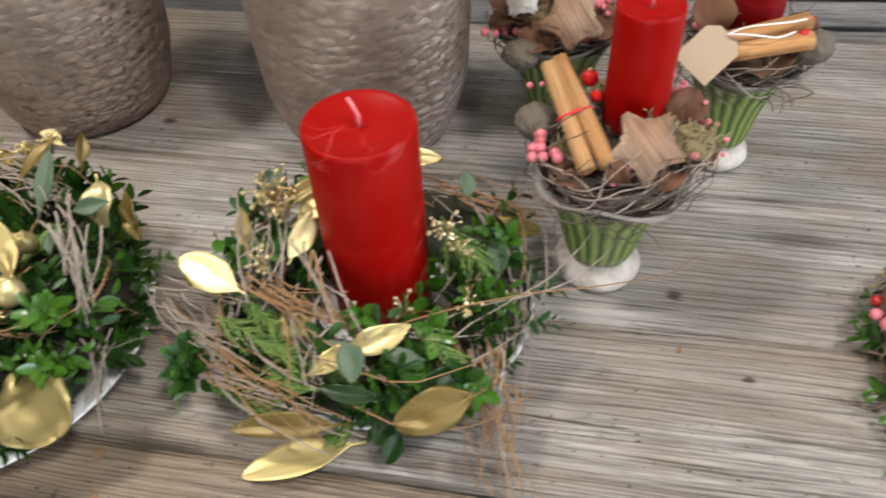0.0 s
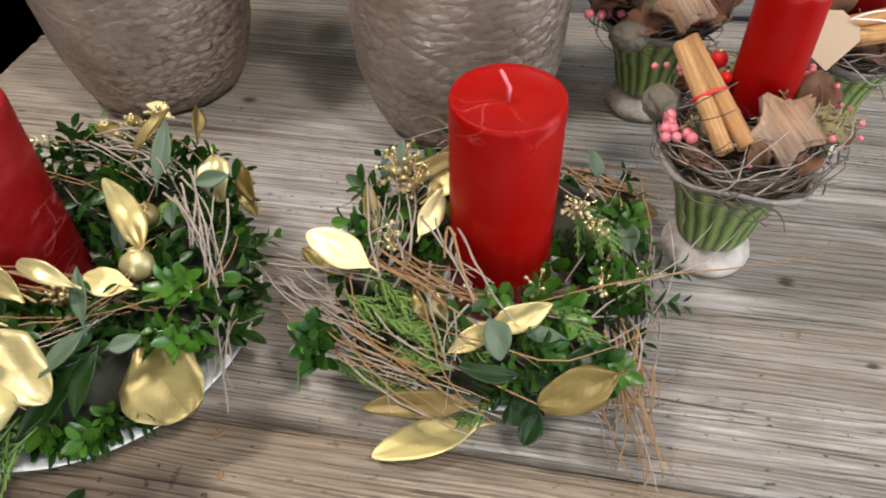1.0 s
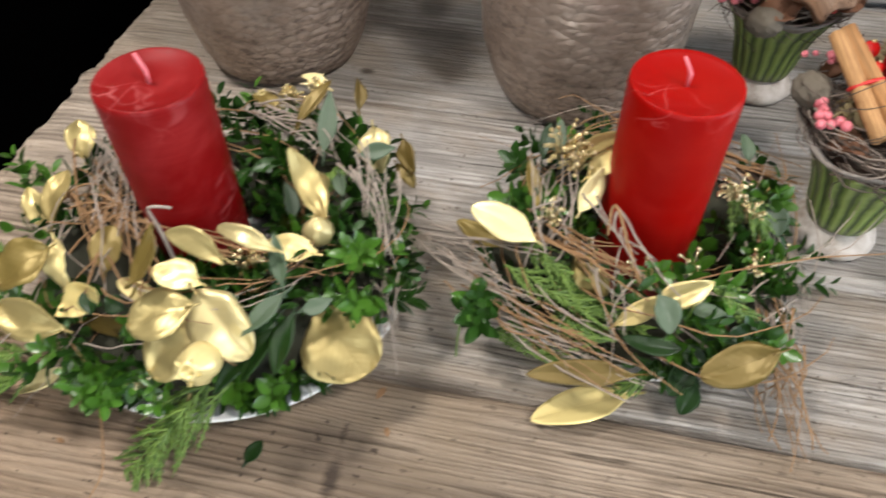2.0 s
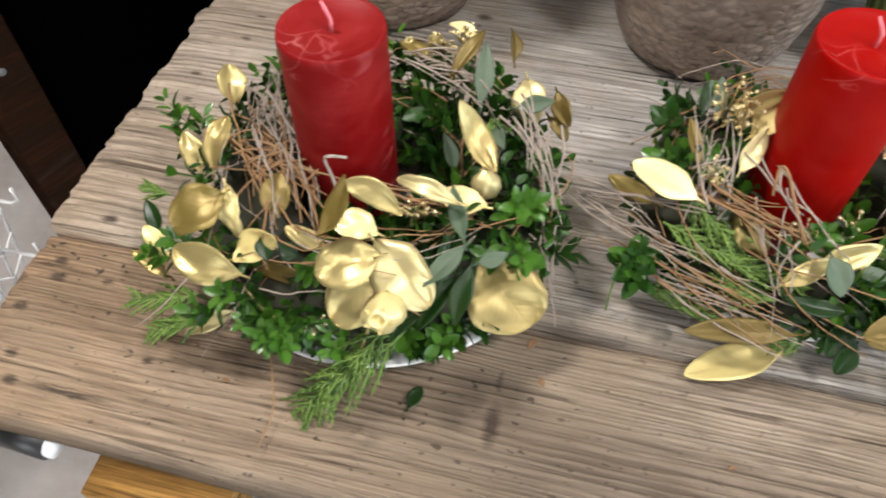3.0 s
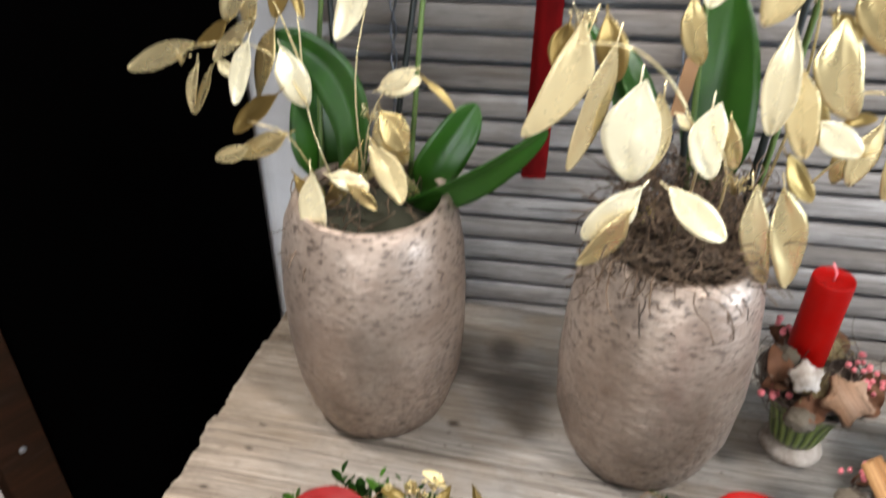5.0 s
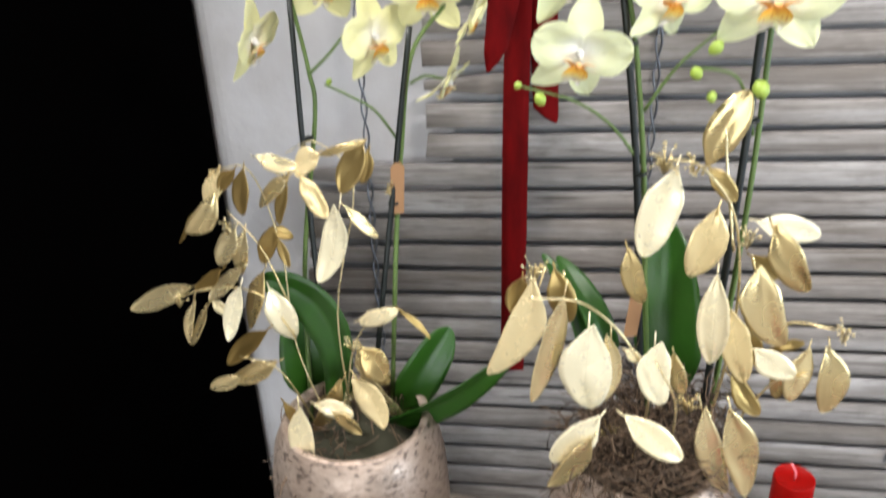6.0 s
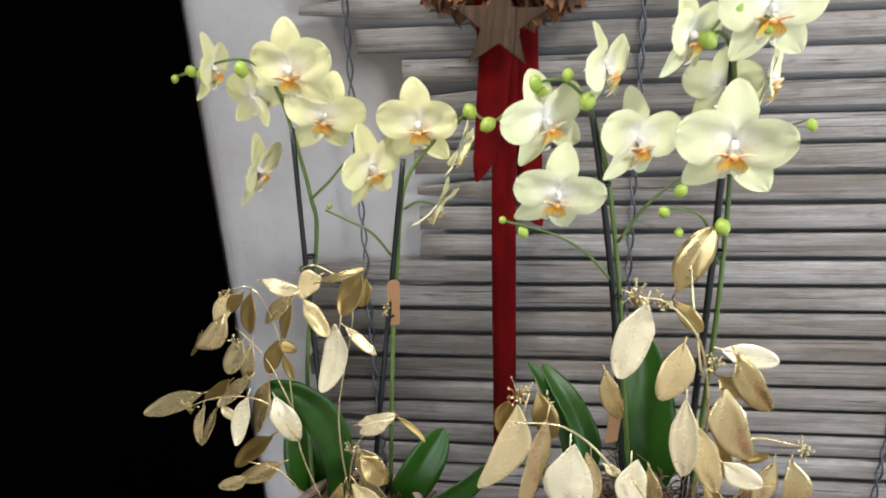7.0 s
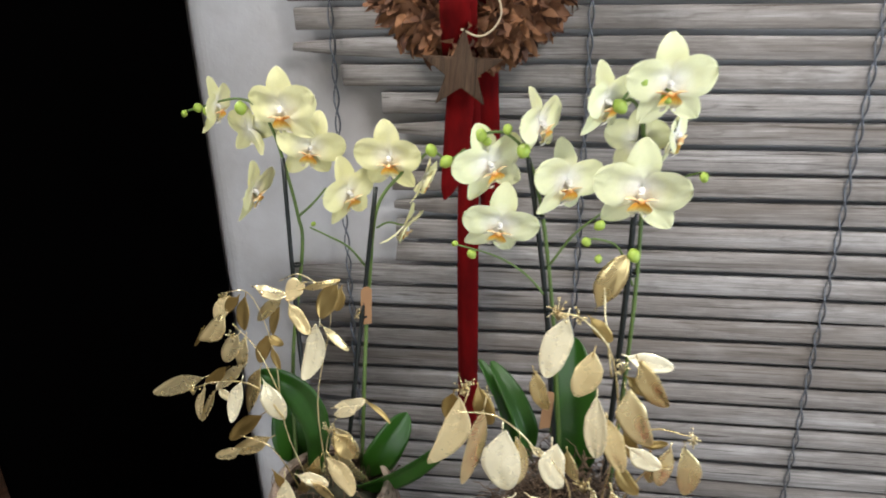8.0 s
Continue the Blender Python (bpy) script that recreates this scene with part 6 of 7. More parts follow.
for ob, count, r1, seed in ((OA, 420, 0.056, 1), (OB, 460, 0.058, 2)):
    part("soil", lathe_bm([(0.004, -0.012), (r1, -0.014), (r1 - 0.004, 0.006), (r1 * 0.6, 0.014), (0.004, 0.018)], 24, 0.12, seed), M_DARK_FILL, ob, "potting bark, near black for the shade in the pot")
    bm = bmesh.new()
    fibre_into(bm, random.Random(seed), count, 0.01, r1 + 0.004, -0.006, 0.040 if seed == 2 else 0.010, 0.05, 0.0006, 0.06)
    if seed == 2:
        fibre_into(bm, random.Random(12), 420, 0.020, 0.058, 0.020, 0.085, 0.050, 0.0006, 0.02)
        fibre_into(bm, random.Random(13), 340, 0.050, 0.070, 0.026, 0.060, 0.055, 0.0006, 0.05)
    part("moss", bm, M_MOSS, ob, "dry brown fibre round the stems")


# ---- on the wall: chains, ribbon, star, dried wreath ----
M_WIRE = mat("blue_grey_wire", (0.16, 0.17, 0.19), 0.45, 0.8)
for x in (-0.337, -0.007, 0.317):
    bm = bmesh.new()
    for s in (0, math.pi):
        pts = []
        for i in range(0, 24 * 12):
            z = 1.62 - i * PITCH / 12
            a = math.tau * i / 24 + s
            pts.append((x + 0.0032 * math.cos(a) + 0.003 * noise.noise((z * 6, x, 0)), -0.0075 + 0.003 * math.sin(a), z))
        tube_bm(pts, 0.0013, 5, bm)
    part("wire_chain", bm, M_WIRE, SHUTTER, "twisted blue-grey wire chain")


def velvet():
    m = mat("red_velvet", (0.20, 0.006, 0.010), 0.85, 0, 0.1)
    n = Nodes(m)
    n.b.inputs["Sheen Weight"].default_value = 0.04
    n.b.inputs["Sheen Tint"].default_value = (0.9, 0.25, 0.22, 1)
    n.colour(n.ramp(n.noise(40, 4, 0.6, n.scaled((1, 1, 0.3))), (0.3, (0.060, 0.0008, 0.0012)), (0.7, (0.15, 0.0016, 0.0022))))
    return m


M_VELVET = velvet()


def strip_bm(rows, thick=0.0012):
    """A ribbon down rows of (x, y, z, width, twist in degrees)."""
    bm = bmesh.new()
    prev = None
    fine = []
    for a, b in zip(rows, rows[1:]):
        for k in range(6):
            fine.append([u + (v - u) * (3 * (k / 6) ** 2 - 2 * (k / 6) ** 3) for u, v in zip(a, b)])
    fine.append(rows[-1])
    for x, y, z, w, tw in fine:
        s = Vector((math.cos(radians(tw)), math.sin(radians(tw)), 0.0)) * w / 2
        c = Vector((x, y, z))
        out = Vector((-s.y, s.x, 0)).normalized() * thick
        ring = [bm.verts.new(v) for v in (c - s, c - s * 0.4 - out * 0.8, c + s * 0.4 - out * 0.8, c + s, c + s + out, c - s + out)]
        if prev:
            for k in range(6):
                bm.faces.new((prev[k], prev[(k + 1) % 6], ring[(k + 1) % 6], ring[k]))
        else:
            bm.faces.new(ring)
        prev = ring
    bm.faces.new(prev[::-1])
    return bm


rib = thing("velvet_ribbon", (-0.158, 1.08, 1.53), "dark red velvet ribbon hanging down the slatted shutter", "ribbon")
bpy.context.view_layer.update()
o = Vector((-0.158, 1.08, 1.53))
part("long_tail", strip_bm([(0.006, -0.050, 0.10, 0.034, 4), (0.006, -0.054, 0.0, 0.034, 4), (0.004, -0.030, -0.06, 0.033, 8), (0.003, 0.000, -0.11, 0.032, 0), (0.003, 0.004, -0.165, 0.031, -8), (0.002, 0.005, -0.235, 0.029, -6), (0.001, 0.004, -0.29, 0.029, -2), (0.0, 0.004, -0.42, 0.030, 6), (-0.001, 0.004, -0.54, 0.030, -4), (-0.002, 0.004, -0.643, 0.030, 6)]), M_VELVET, rib)
part("side_tail", strip_bm([(0.022, 0.007, 0.08, 0.032, 4), (0.023, 0.008, -0.03, 0.033, 14), (0.025, 0.009, -0.112, 0.032, 10), (0.031, 0.009, -0.230, 0.030, -8), (0.034, 0.009, -0.295, 0.028, 6), (0.040, 0.009, -0.306, 0.016, 6), (0.045, 0.009, -0.312, 0.004, 6)]), M_VELVET, rib)
part("short_tail", strip_bm([(0.0, -0.053, 0.10, 0.036, 8), (-0.002, -0.057, 0.0, 0.036, 10), (-0.004, -0.034, -0.06, 0.036, 4), (-0.005, -0.009, -0.112, 0.036, -8), (-0.010, -0.012, -0.175, 0.034, 12), (-0.019, -0.012, -0.228, 0.026, 24), (-0.024, -0.010, -0.243, 0.014, 24), (-0.028, -0.009, -0.252, 0.003, 24)]), M_VELVET, rib)


def star_bm(r, inner, thick, bevel=0.0008):
    bm = bmesh.new()
    ring = [((r if k % 2 == 0 else inner) * math.sin(math.pi * k / 5), (r if k % 2 == 0 else inner) * math.cos(math.pi * k / 5)) for k in range(10)]
    lo = [bm.verts.new((x, y, -thick / 2)) for x, y in ring]
    hi = [bm.verts.new((x, y, thick / 2)) for x, y in ring]
    bm.faces.new(lo)
    bm.faces.new(hi[::-1])
    for k in range(10):
        bm.faces.new((lo[k], hi[k], hi[(k + 1) % 10], lo[(k + 1) % 10]))
    bmesh.ops.recalc_face_normals(bm, faces=bm.faces)
    bmesh.ops.bevel(bm, geom=bm.edges[:], offset=bevel, segments=2, affect="EDGES")
    return bm


M_STARWOOD = weathered_wood("dark_star_wood", (0.03, 0.013, 0.006), (0.066, 0.034, 0.018), (0.105, 0.062, 0.036), along=1, strong=0.6)
M_TWINE = mat("twine", (0.45, 0.36, 0.24), 0.9)
st = thing("wooden_star", (-0.151, 1.012, 1.462), "dark wooden star hung on twine before the ribbon", "star")
bpy.context.view_layer.update()
ob = part("star", star_bm(0.050, 0.0195, 0.007, 0.0012), M_STARWOOD, st, smooth=False)
ob.matrix_local = pose(0, 0, 0, 90, 0, 0) @ pose(0, 0, 0, 4, 12, -4)
stem(st, "twine", [(-0.151, 1.010, 1.509), (-0.130, 1.006, 1.502), (-0.112, 1.006, 1.512), (-0.106, 1.01, 1.535), (-0.13, 1.03, 1.58)], 0.0012, 0.0012, M_TWINE)

M_DRY = leafy("dried_leaf", (0.05, 0.018, 0.010), (0.27, 0.12, 0.05), 0.8)
dw = thing("dried_wreath", (-0.150, 1.068, 1.585), "thick wreath of dried brown leaves hung over the shutter", "wreath")
rng, bm = random.Random(31), bmesh.new()
for k in range(1250):
    a, b = rng.random() * math.tau, rng.uniform(0, math.tau)
    c = Vector((math.cos(a), 0, math.sin(a)))
    p = c * (0.092 + 0.024 * math.cos(b)) + Vector((0, -0.022 * math.sin(b), 0))
    d = (c * (math.cos(b) + 0.7) + Vector((0, -math.sin(b) * 0.8, 0)) + Vector((rng.gauss(0, 0.35), rng.gauss(0, 0.3), rng.gauss(0, 0.35)))).normalized()
    nrm = d.cross(Vector((rng.gauss(0, 1), rng.gauss(0, 1), rng.gauss(0, 1)))).normalized()
    m = Matrix((d, nrm.cross(d), nrm)).transposed().to_4x4()
    m.translation = p + d * 0.012
    leaf_into(bm, m, rng.uniform(0.016, 0.032), rng.uniform(0.008, 0.016), rng.uniform(-2.0, 2.2), rng.uniform(0.2, 1.0), 0.4, 5, 2, 0.3)
tagged(part("dried_leaves", bm, M_DRY, dw), kind="stuff")
part("ring", tube_bm([(0.092 * math.cos(math.tau * k / 40), 0, 0.092 * math.sin(math.tau * k / 40)) for k in range(41)], 0.022, 8), M_DRY, dw)


# ---- footed cups with small candles ----
def ribbed_green():
    """Green glaze that runs dark in the furrows between ribs."""
    m = mat("ribbed_green_glaze", (0.16, 0.26, 0.05), 0.4)
    n = Nodes(m)
    sep = n.t.nodes.new("ShaderNodeSeparateXYZ")
    n.link(n.co, sep.inputs[0])
    ang = n.maths("ARCTAN2", sep.outputs[1], sep.outputs[0])
    wob = n.maths("MULTIPLY", n.noise(32, 4), 5.0)
    wave = n.maths("SINE", n.maths("ADD", n.maths("MULTIPLY", ang, 22.0), wob))
    c = n.ramp(n.maths("ADD", n.maths("MULTIPLY", wave, 0.5), 0.5), (0.04, (0.055, 0.085, 0.025)), (0.30, (0.15, 0.22, 0.05)), (0.95, (0.25, 0.33, 0.085)))
    n.colour(n.mix(n.ramp(n.noise(18, 4), (0.45, BLACK3), (0.75, grey(0.6))), c, (0.09, 0.06, 0.03)))
    n.bump(wave, 0.5, 0.0015)
    return m


def limed(name, f=1.0):
    m = mat(name, (0.62, 0.58, 0.54), 0.85)
    n = Nodes(m)
    n.colour(n.ramp(n.noise(45, 5, 0.65), (0.32, (0.22 * f, 0.17 * f, 0.13 * f)), (0.5, (0.44 * f, 0.39 * f, 0.34 * f)), (0.7, (0.62 * f, 0.58 * f, 0.54 * f))))
    n.bump(n.noise(120, 4), 0.4, 0.001)
    return m


M_GLAZE, M_LIMED, M_RIM = ribbed_green(), limed("limed_clay"), limed("limed_rim", 0.55)
M_CINNAMON = weathered_wood("cinnamon_bark", (0.30, 0.14, 0.05), (0.46, 0.23, 0.085), (0.56, 0.32, 0.14), along=0, bump=0.2, strong=0.6)
M_RED = mat("red_band", (0.55, 0.02, 0.015), 0.5)
M_BALL = mat("red_glass_ball", (0.55, 0.012, 0.010), 0.12)
M_PINK = leafy("pink_berry", (0.38, 0.03, 0.06), (0.66, 0.18, 0.21), 0.35)
M_REDBERRY = leafy("red_berry", (0.30, 0.006, 0.010), (0.50, 0.02, 0.02), 0.3)
M_BARK = leafy("brown_bark", (0.03, 0.022, 0.017), (0.14, 0.105, 0.08), 0.9)
M_POD = leafy("grey_pod", (0.085, 0.07, 0.05), (0.22, 0.185, 0.14), 0.9)
M_PALEWOOD = weathered_wood("pale_star_wood", (0.20, 0.105, 0.055), (0.34, 0.21, 0.135), (0.48, 0.35, 0.26), along=1, bump=0.25, strong=0.5)
M_CARD = mat("pale_card", (0.38, 0.28, 0.19), 0.85)


def footed_cup(place, seed, wide=1.0):
    t = thing("footed_cup", place, "small green ribbed cup with a limed foot and wavy rim", "cup", "footed cups with candles")
    part("foot", lathe_bm([(0.020, 0.0), (0.0275, 0.001), (0.030, 0.006), (0.0285, 0.011), (0.022, 0.017), (0.017, 0.020), (0.004, 0.021)], 40, 0.03, seed), M_LIMED, t, "limed white foot")
    part("bowl", lathe_bm([(0.016, 0.018), (0.023, 0.022), (0.026, 0.032), (0.029, 0.048), (0.034, 0.064), (0.042, 0.080), (0.046, 0.086), (0.040, 0.082), (0.030, 0.064), (0.006, 0.060)], 66, 0.01, seed), M_GLAZE, t, "green ribbed bowl")
    bm, prev = bmesh.new(), None
    rows = []
    for r, z in ((0.040, 0.080), (0.044, 0.084), (0.0485, 0.088), (0.0515, 0.091), (0.0512, 0.093), (0.047, 0.091), (0.041, 0.086)):
        rows.append([bm.verts.new((r * (1 + 0.05 * math.sin(5 * a + seed)) * math.cos(a), r * (1 + 0.05 * math.sin(5 * a + seed)) * math.sin(a), z + 0.0035 * (r / 0.06) ** 3 * math.sin(3 * a + seed * 2))) for a in (math.tau * k / 60 for k in range(60))])
    for a, b in zip(rows, rows[1:]):
        for k in range(60):
            bm.faces.new((a[k], a[(k + 1) % 60], b[(k + 1) % 60], b[k]))
    part("rim", bm, M_RIM, t, "wavy limed rim")
    for ob in t.children:
        ob.data.transform(Matrix.Diagonal((wide, wide, 1, 1)))
    return t


def nest(place, r, seed, label):
    """The twiggy filling of a cup, top-level, on which the small things lie."""
    rng = random.Random(seed)
    t = thing("twig_nest", place, label, "twig nest", "twig nests in the cups")
    bm = lathe_bm([(0.004, -0.024), (r * 0.55, -0.018), (r * 0.72, -0.010), (r * 0.66, -0.003), (r * 0.4, 0.003), (0.004, 0.004)], 30, 0.22, seed)
    fibre_into(bm, rng, 160, r * 0.1, r * 0.72, -0.012, 0.006, r * 0.5, 0.0005, 0.0)
    part("moss", bm, M_BARK, t)
    for k in range(260):
        a = rng.random() * math.tau
        rr = r * rng.uniform(0.30, 1.02)
        p = Vector((rr * math.cos(a), rr * math.sin(a), rng.uniform(-0.006, 0.010)))
        d = Vector((-math.sin(a), math.cos(a), rng.gauss(0, 0.2)))
        pull = lambda q: Vector((-q.x, -q.y, 0)) * (9 if q.to_2d().length > rr else -1)
        pts = wander(p, d, rng.uniform(0.03, 0.08), 8, 0.16, rng, 0.0, pull)
        part("twig", tube_bm(pts, [0.00058 * (1.1 - 0.08 * i) for i in range(len(pts))], 5), M_BARK if k % 4 else M_TWIG_GREY, t)
    return t


def cinnamon(a, b, r, label, tie=True):
    """Two rolled sticks of bark, tied in the middle."""
    a, b = Vector(a), Vector(b)
    t = thing("cinnamon_bundle", a.lerp(b, 0.5), label, "cinnamon sticks", "cinnamon bundles")
    bpy.context.view_layer.update()
    d = (b - a).normalized()
    side = d.cross(Vector((0, -0.6, 0.8))).normalized()
    up = side.cross(d)
    base = Matrix((d, side, up)).transposed().to_4x4()
    for s in (-1, 1):
        bm = bmesh.new()
        rows = []
        for i in range(9):
            u = i / 8 - 0.5
            row = []
            for k in range(23):
                th = math.tau * 1.55 * k / 22
                rr = r * (0.52 + 0.48 * k / 22) * (1 + 0.05 * noise.noise((u * 4, k * 0.4, s * 3)))
                row.append(bm.verts.new(((b - a).length * u * (1 - 0.04 * (s > 0)) + 0.001 * noise.noise((k, u * 9, s)), s * r * 0.98 + rr * math.cos(th), rr * math.sin(th))))
            rows.append(row)
        for p, q in zip(rows, rows[1:]):
            for k in range(22):
                bm.faces.new((p[k], q[k], q[k + 1], p[k + 1]))
        ob = part("stick", bm, M_CINNAMON, t)
        ob.modifiers.new("thick", "SOLIDIFY").thickness = 0.0012
        ob.matrix_local = base @ pose(0, 0, 0, 0, 0, s * 2.5)
    if tie:
        pts = [(0.001 * math.sin(th), 2.15 * r * math.cos(th), 1.15 * r * math.sin(th)) for th in (math.tau * k / 26 for k in range(27))]
        ob = part("red_tie", tube_bm(pts, 0.0013, 6), M_RED, t, "red string tie")
        ob.matrix_local = base
    return t


def loose(name, bm, material, m, label, category, group="", smooth=True):
    ob = part(name, bm, material, None, "", smooth)
    ob.matrix_world = m
    return tagged(ob, label, category, group)


def wood_star(x, y, z, r, tilt, turn, roll=0, material=None):
    loose("wooden_star", star_bm(r * 0.98, r * 0.54, 0.013, 0.0026), material or M_PALEWOOD, pose(x, y, z, tilt, roll, 0) @ pose(0, 0, 0, 0, 0, turn), "small rustic brown wooden star lying on twigs", "star", "stars on the cups")


def berry_sprig(x, y, z, count, spread, r, seed, material=None):
    t = thing("berry_sprig", (x, y, z), "cluster of glossy pink berries on fine stalks" if material is None else "cluster of dark red berries", "berries", "berry sprigs")
    rng = random.Random(seed)
    for _ in range(count):
        bm = bmesh.new()
        q = Vector((rng.gauss(0, spread * 0.55), rng.gauss(0, spread * 0.55), rng.uniform(0.3, 1.0) * spread * 0.6))
        bmesh.ops.create_icosphere(bm, subdivisions=2, radius=r * rng.uniform(0.7, 1.1), matrix=Matrix.Translation(q))
        part("berry", bm, material or M_PINK, t)
    part("stalk", tube_bm([(0, 0, -0.010), (0, 0, 0), (spread * 0.4, 0, spread * 0.3)], 0.0006, 5), M_BARK, t)


def seed_pod(x, y, z, r, seed):
    bm = bmesh.new()
    bmesh.ops.create_icosphere(bm, subdivisions=4, radius=r)
    for v in bm.verts:
        v.co *= 1 + 0.14 * noise.noise(v.co * 260 + Vector((seed, 0, 0))) + 0.16 * abs(noise.noise(v.co * 520)) + 0.14 * noise.noise(v.co * 1100)
        v.co.z *= 0.8
    loose("seed_pod", bm, M_POD, pose(x, y, z, 10, 20, seed * 40), "round grey-brown woody seed pod on the twigs", "seed pod", "seed pods")


def moss_tuft(x, y, z, r, seed):
    bm = lathe_bm([(0.002, -r * 0.5), (r * 0.8, -r * 0.3), (r, 0), (r * 0.6, r * 0.5), (0.002, r * 0.6)], 18, 0.25, seed)
    fibre_into(bm, random.Random(seed), 60, r * 0.2, r, -r * 0.2, r * 0.6, r * 1.2, 0.0006, 0.0)
    loose("moss_tuft", bm, M_OLIVE_DRY, pose(x, y, z), "tuft of dry olive-brown moss and lichen", "moss", "moss tufts")


M_OLIVE_DRY = leafy("dry_lichen", (0.10, 0.075, 0.03), (0.30, 0.24, 0.12), 0.9)


def curled_leaf(x, y, z, length, width, angle, tilt, seed):
    random.seed(seed)
    bm = bmesh.new()
    leaf_into(bm, Matrix(), length, width, 1.6, 0.5, 0.4, 9, 6, 0.35)
    ob = loose("dried_leaf", bm, M_DRY, facing(x, y, z, angle, tilt), "curled dry brown leaf tucked among the twigs", "leaf", "dried leaves")
    ob.modifiers.new("thick", "SOLIDIFY").thickness = 0.0006


def red_ball(x, y, z, r):
    bm = bmesh.new()
    bmesh.ops.create_uvsphere(bm, u_segments=20, v_segments=12, radius=r)
    t = thing("glass_ball", (x, y, z), "tiny shiny red glass ball among the twigs", "bauble", "glass balls")
    part("ball", bm, M_BALL, t)
    part("cap", lathe_bm([(r * 0.25, 0), (r * 0.28, r * 0.3), (r * 0.1, r * 0.4)], 12), M_GOLD, t).location = (0, 0, r * 0.92)


CUP_A, CUP_B, CUP_C = (0.181, 0.668, TOP), (0.138, 0.836, TOP), (0.270, 0.800, TOP)
for k, (c, top) in enumerate(((CUP_A, 0.935), (CUP_B, 0.962), (CUP_C, 0.955))):
    footed_cup(c, 1.7 * k + 0.4, (1, 1, 0.8)[k])
    nest((c[0], c[1], TOP + 0.096), (0.056, 0.056, 0.046)[k], 40 + k, "nest of grey twigs and bark filling a green cup")
    dx, dy = ((0.011, 0.028), (-0.016, 0.0), (0.003, 0.006))[k]
    candle((c[0] + dx, c[1] + dy, TOP + 0.104), 0.0195 if k == 0 else 0.0178, top - TOP - 0.104, M_WAX if k < 2 else M_WAX_PALE, "slim red candle standing in a decorated green cup")
# first cup
cinnamon((0.140, 0.698, 0.893), (0.172, 0.636, 0.862), 0.0047, "two cinnamon sticks bound with red string")
wood_star(0.198, 0.650, 0.871, 0.0255, 42, 44, 6)
berry_sprig(0.141, 0.652, 0.856, 9, 0.011, 0.0042, 61)
berry_sprig(0.138, 0.700, 0.868, 7, 0.010, 0.0026, 62)
seed_pod(0.133, 0.680, 0.860, 0.0128, 1)
moss_tuft(0.224, 0.668, 0.862, 0.015, 2)
moss_tuft(0.176, 0.712, 0.862, 0.013, 3)
curled_leaf(0.222, 0.690, 0.872, 0.034, 0.024, 60, 40, 4)
curled_leaf(0.152, 0.644, 0.853, 0.020, 0.016, 200, 20, 5)
red_ball(0.163, 0.702, 0.880, 0.0055)
red_ball(0.168, 0.692, 0.874, 0.0040)
berry_sprig(0.212, 0.706, 0.868, 6, 0.012, 0.0026, 63)
for k, (x, y) in enumerate(((0.158, 0.636), (0.214, 0.640), (0.234, 0.664), (0.232, 0.694), (0.150, 0.712), (0.184, 0.634))):
    curled_leaf(x, y, 0.853 + 0.004 * (k % 3), 0.019, 0.013, 57 * k, 18 + 9 * k, 70 + k)
moss_tuft(0.205, 0.684, 0.858, 0.014, 71)
moss_tuft(0.158, 0.664, 0.856, 0.012, 72)
berry_sprig(0.236, 0.678, 0.862, 5, 0.010, 0.0024, 73)
berry_sprig(0.176, 0.640, 0.852, 3, 0.012, 0.0022, 74)
for k, (x, y, z) in enumerate(((0.150, 0.690, 0.874), (0.196, 0.712, 0.872), (0.224, 0.700, 0.870), (0.230, 0.655, 0.858), (0.190, 0.640, 0.856))):
    berry_sprig(x, y, z, 4, 0.011, 0.0024, 110 + k)
# second cup
for k, (x, y) in enumerate(((0.100, 0.812), (0.130, 0.790), (0.170, 0.800), (0.185, 0.830), (0.160, 0.870), (0.110, 0.868))):
    curled_leaf(x, y, 0.856 + 0.005 * (k % 3), 0.030, 0.020, 63 * k + 20, 20 + 8 * k, 80 + k)
berry_sprig(0.172, 0.830, 0.872, 8, 0.013, 0.0028, 81)
moss_tuft(0.128, 0.806, 0.860, 0.015, 82)
wood_star(0.148, 0.784, 0.872, 0.026, 38, 40, 8)
wood_star(0.112, 0.792, 0.884, 0.018, 55, 10, 0, M_LIMED)
berry_sprig(0.092, 0.800, 0.846, 8, 0.010, 0.0034, 64)
berry_sprig(0.178, 0.806, 0.868, 9, 0.013, 0.0030, 65)
berry_sprig(0.100, 0.850, 0.885, 8, 0.012, 0.0034, 66)
berry_sprig(0.150, 0.786, 0.852, 4, 0.016, 0.0026, 67, M_REDBERRY)
curled_leaf(0.120, 0.780, 0.856, 0.034, 0.026, 190, 25, 6)
curled_leaf(0.168, 0.788, 0.864, 0.024, 0.020, 20, 40, 7)
curled_leaf(0.096, 0.816, 0.872, 0.034, 0.022, 100, 60, 8)
moss_tuft(0.150, 0.862, 0.862, 0.014, 9)
seed_pod(0.114, 0.776, 0.848, 0.013, 3)
seed_pod(0.107, 0.828, 0.876, 0.011, 4)
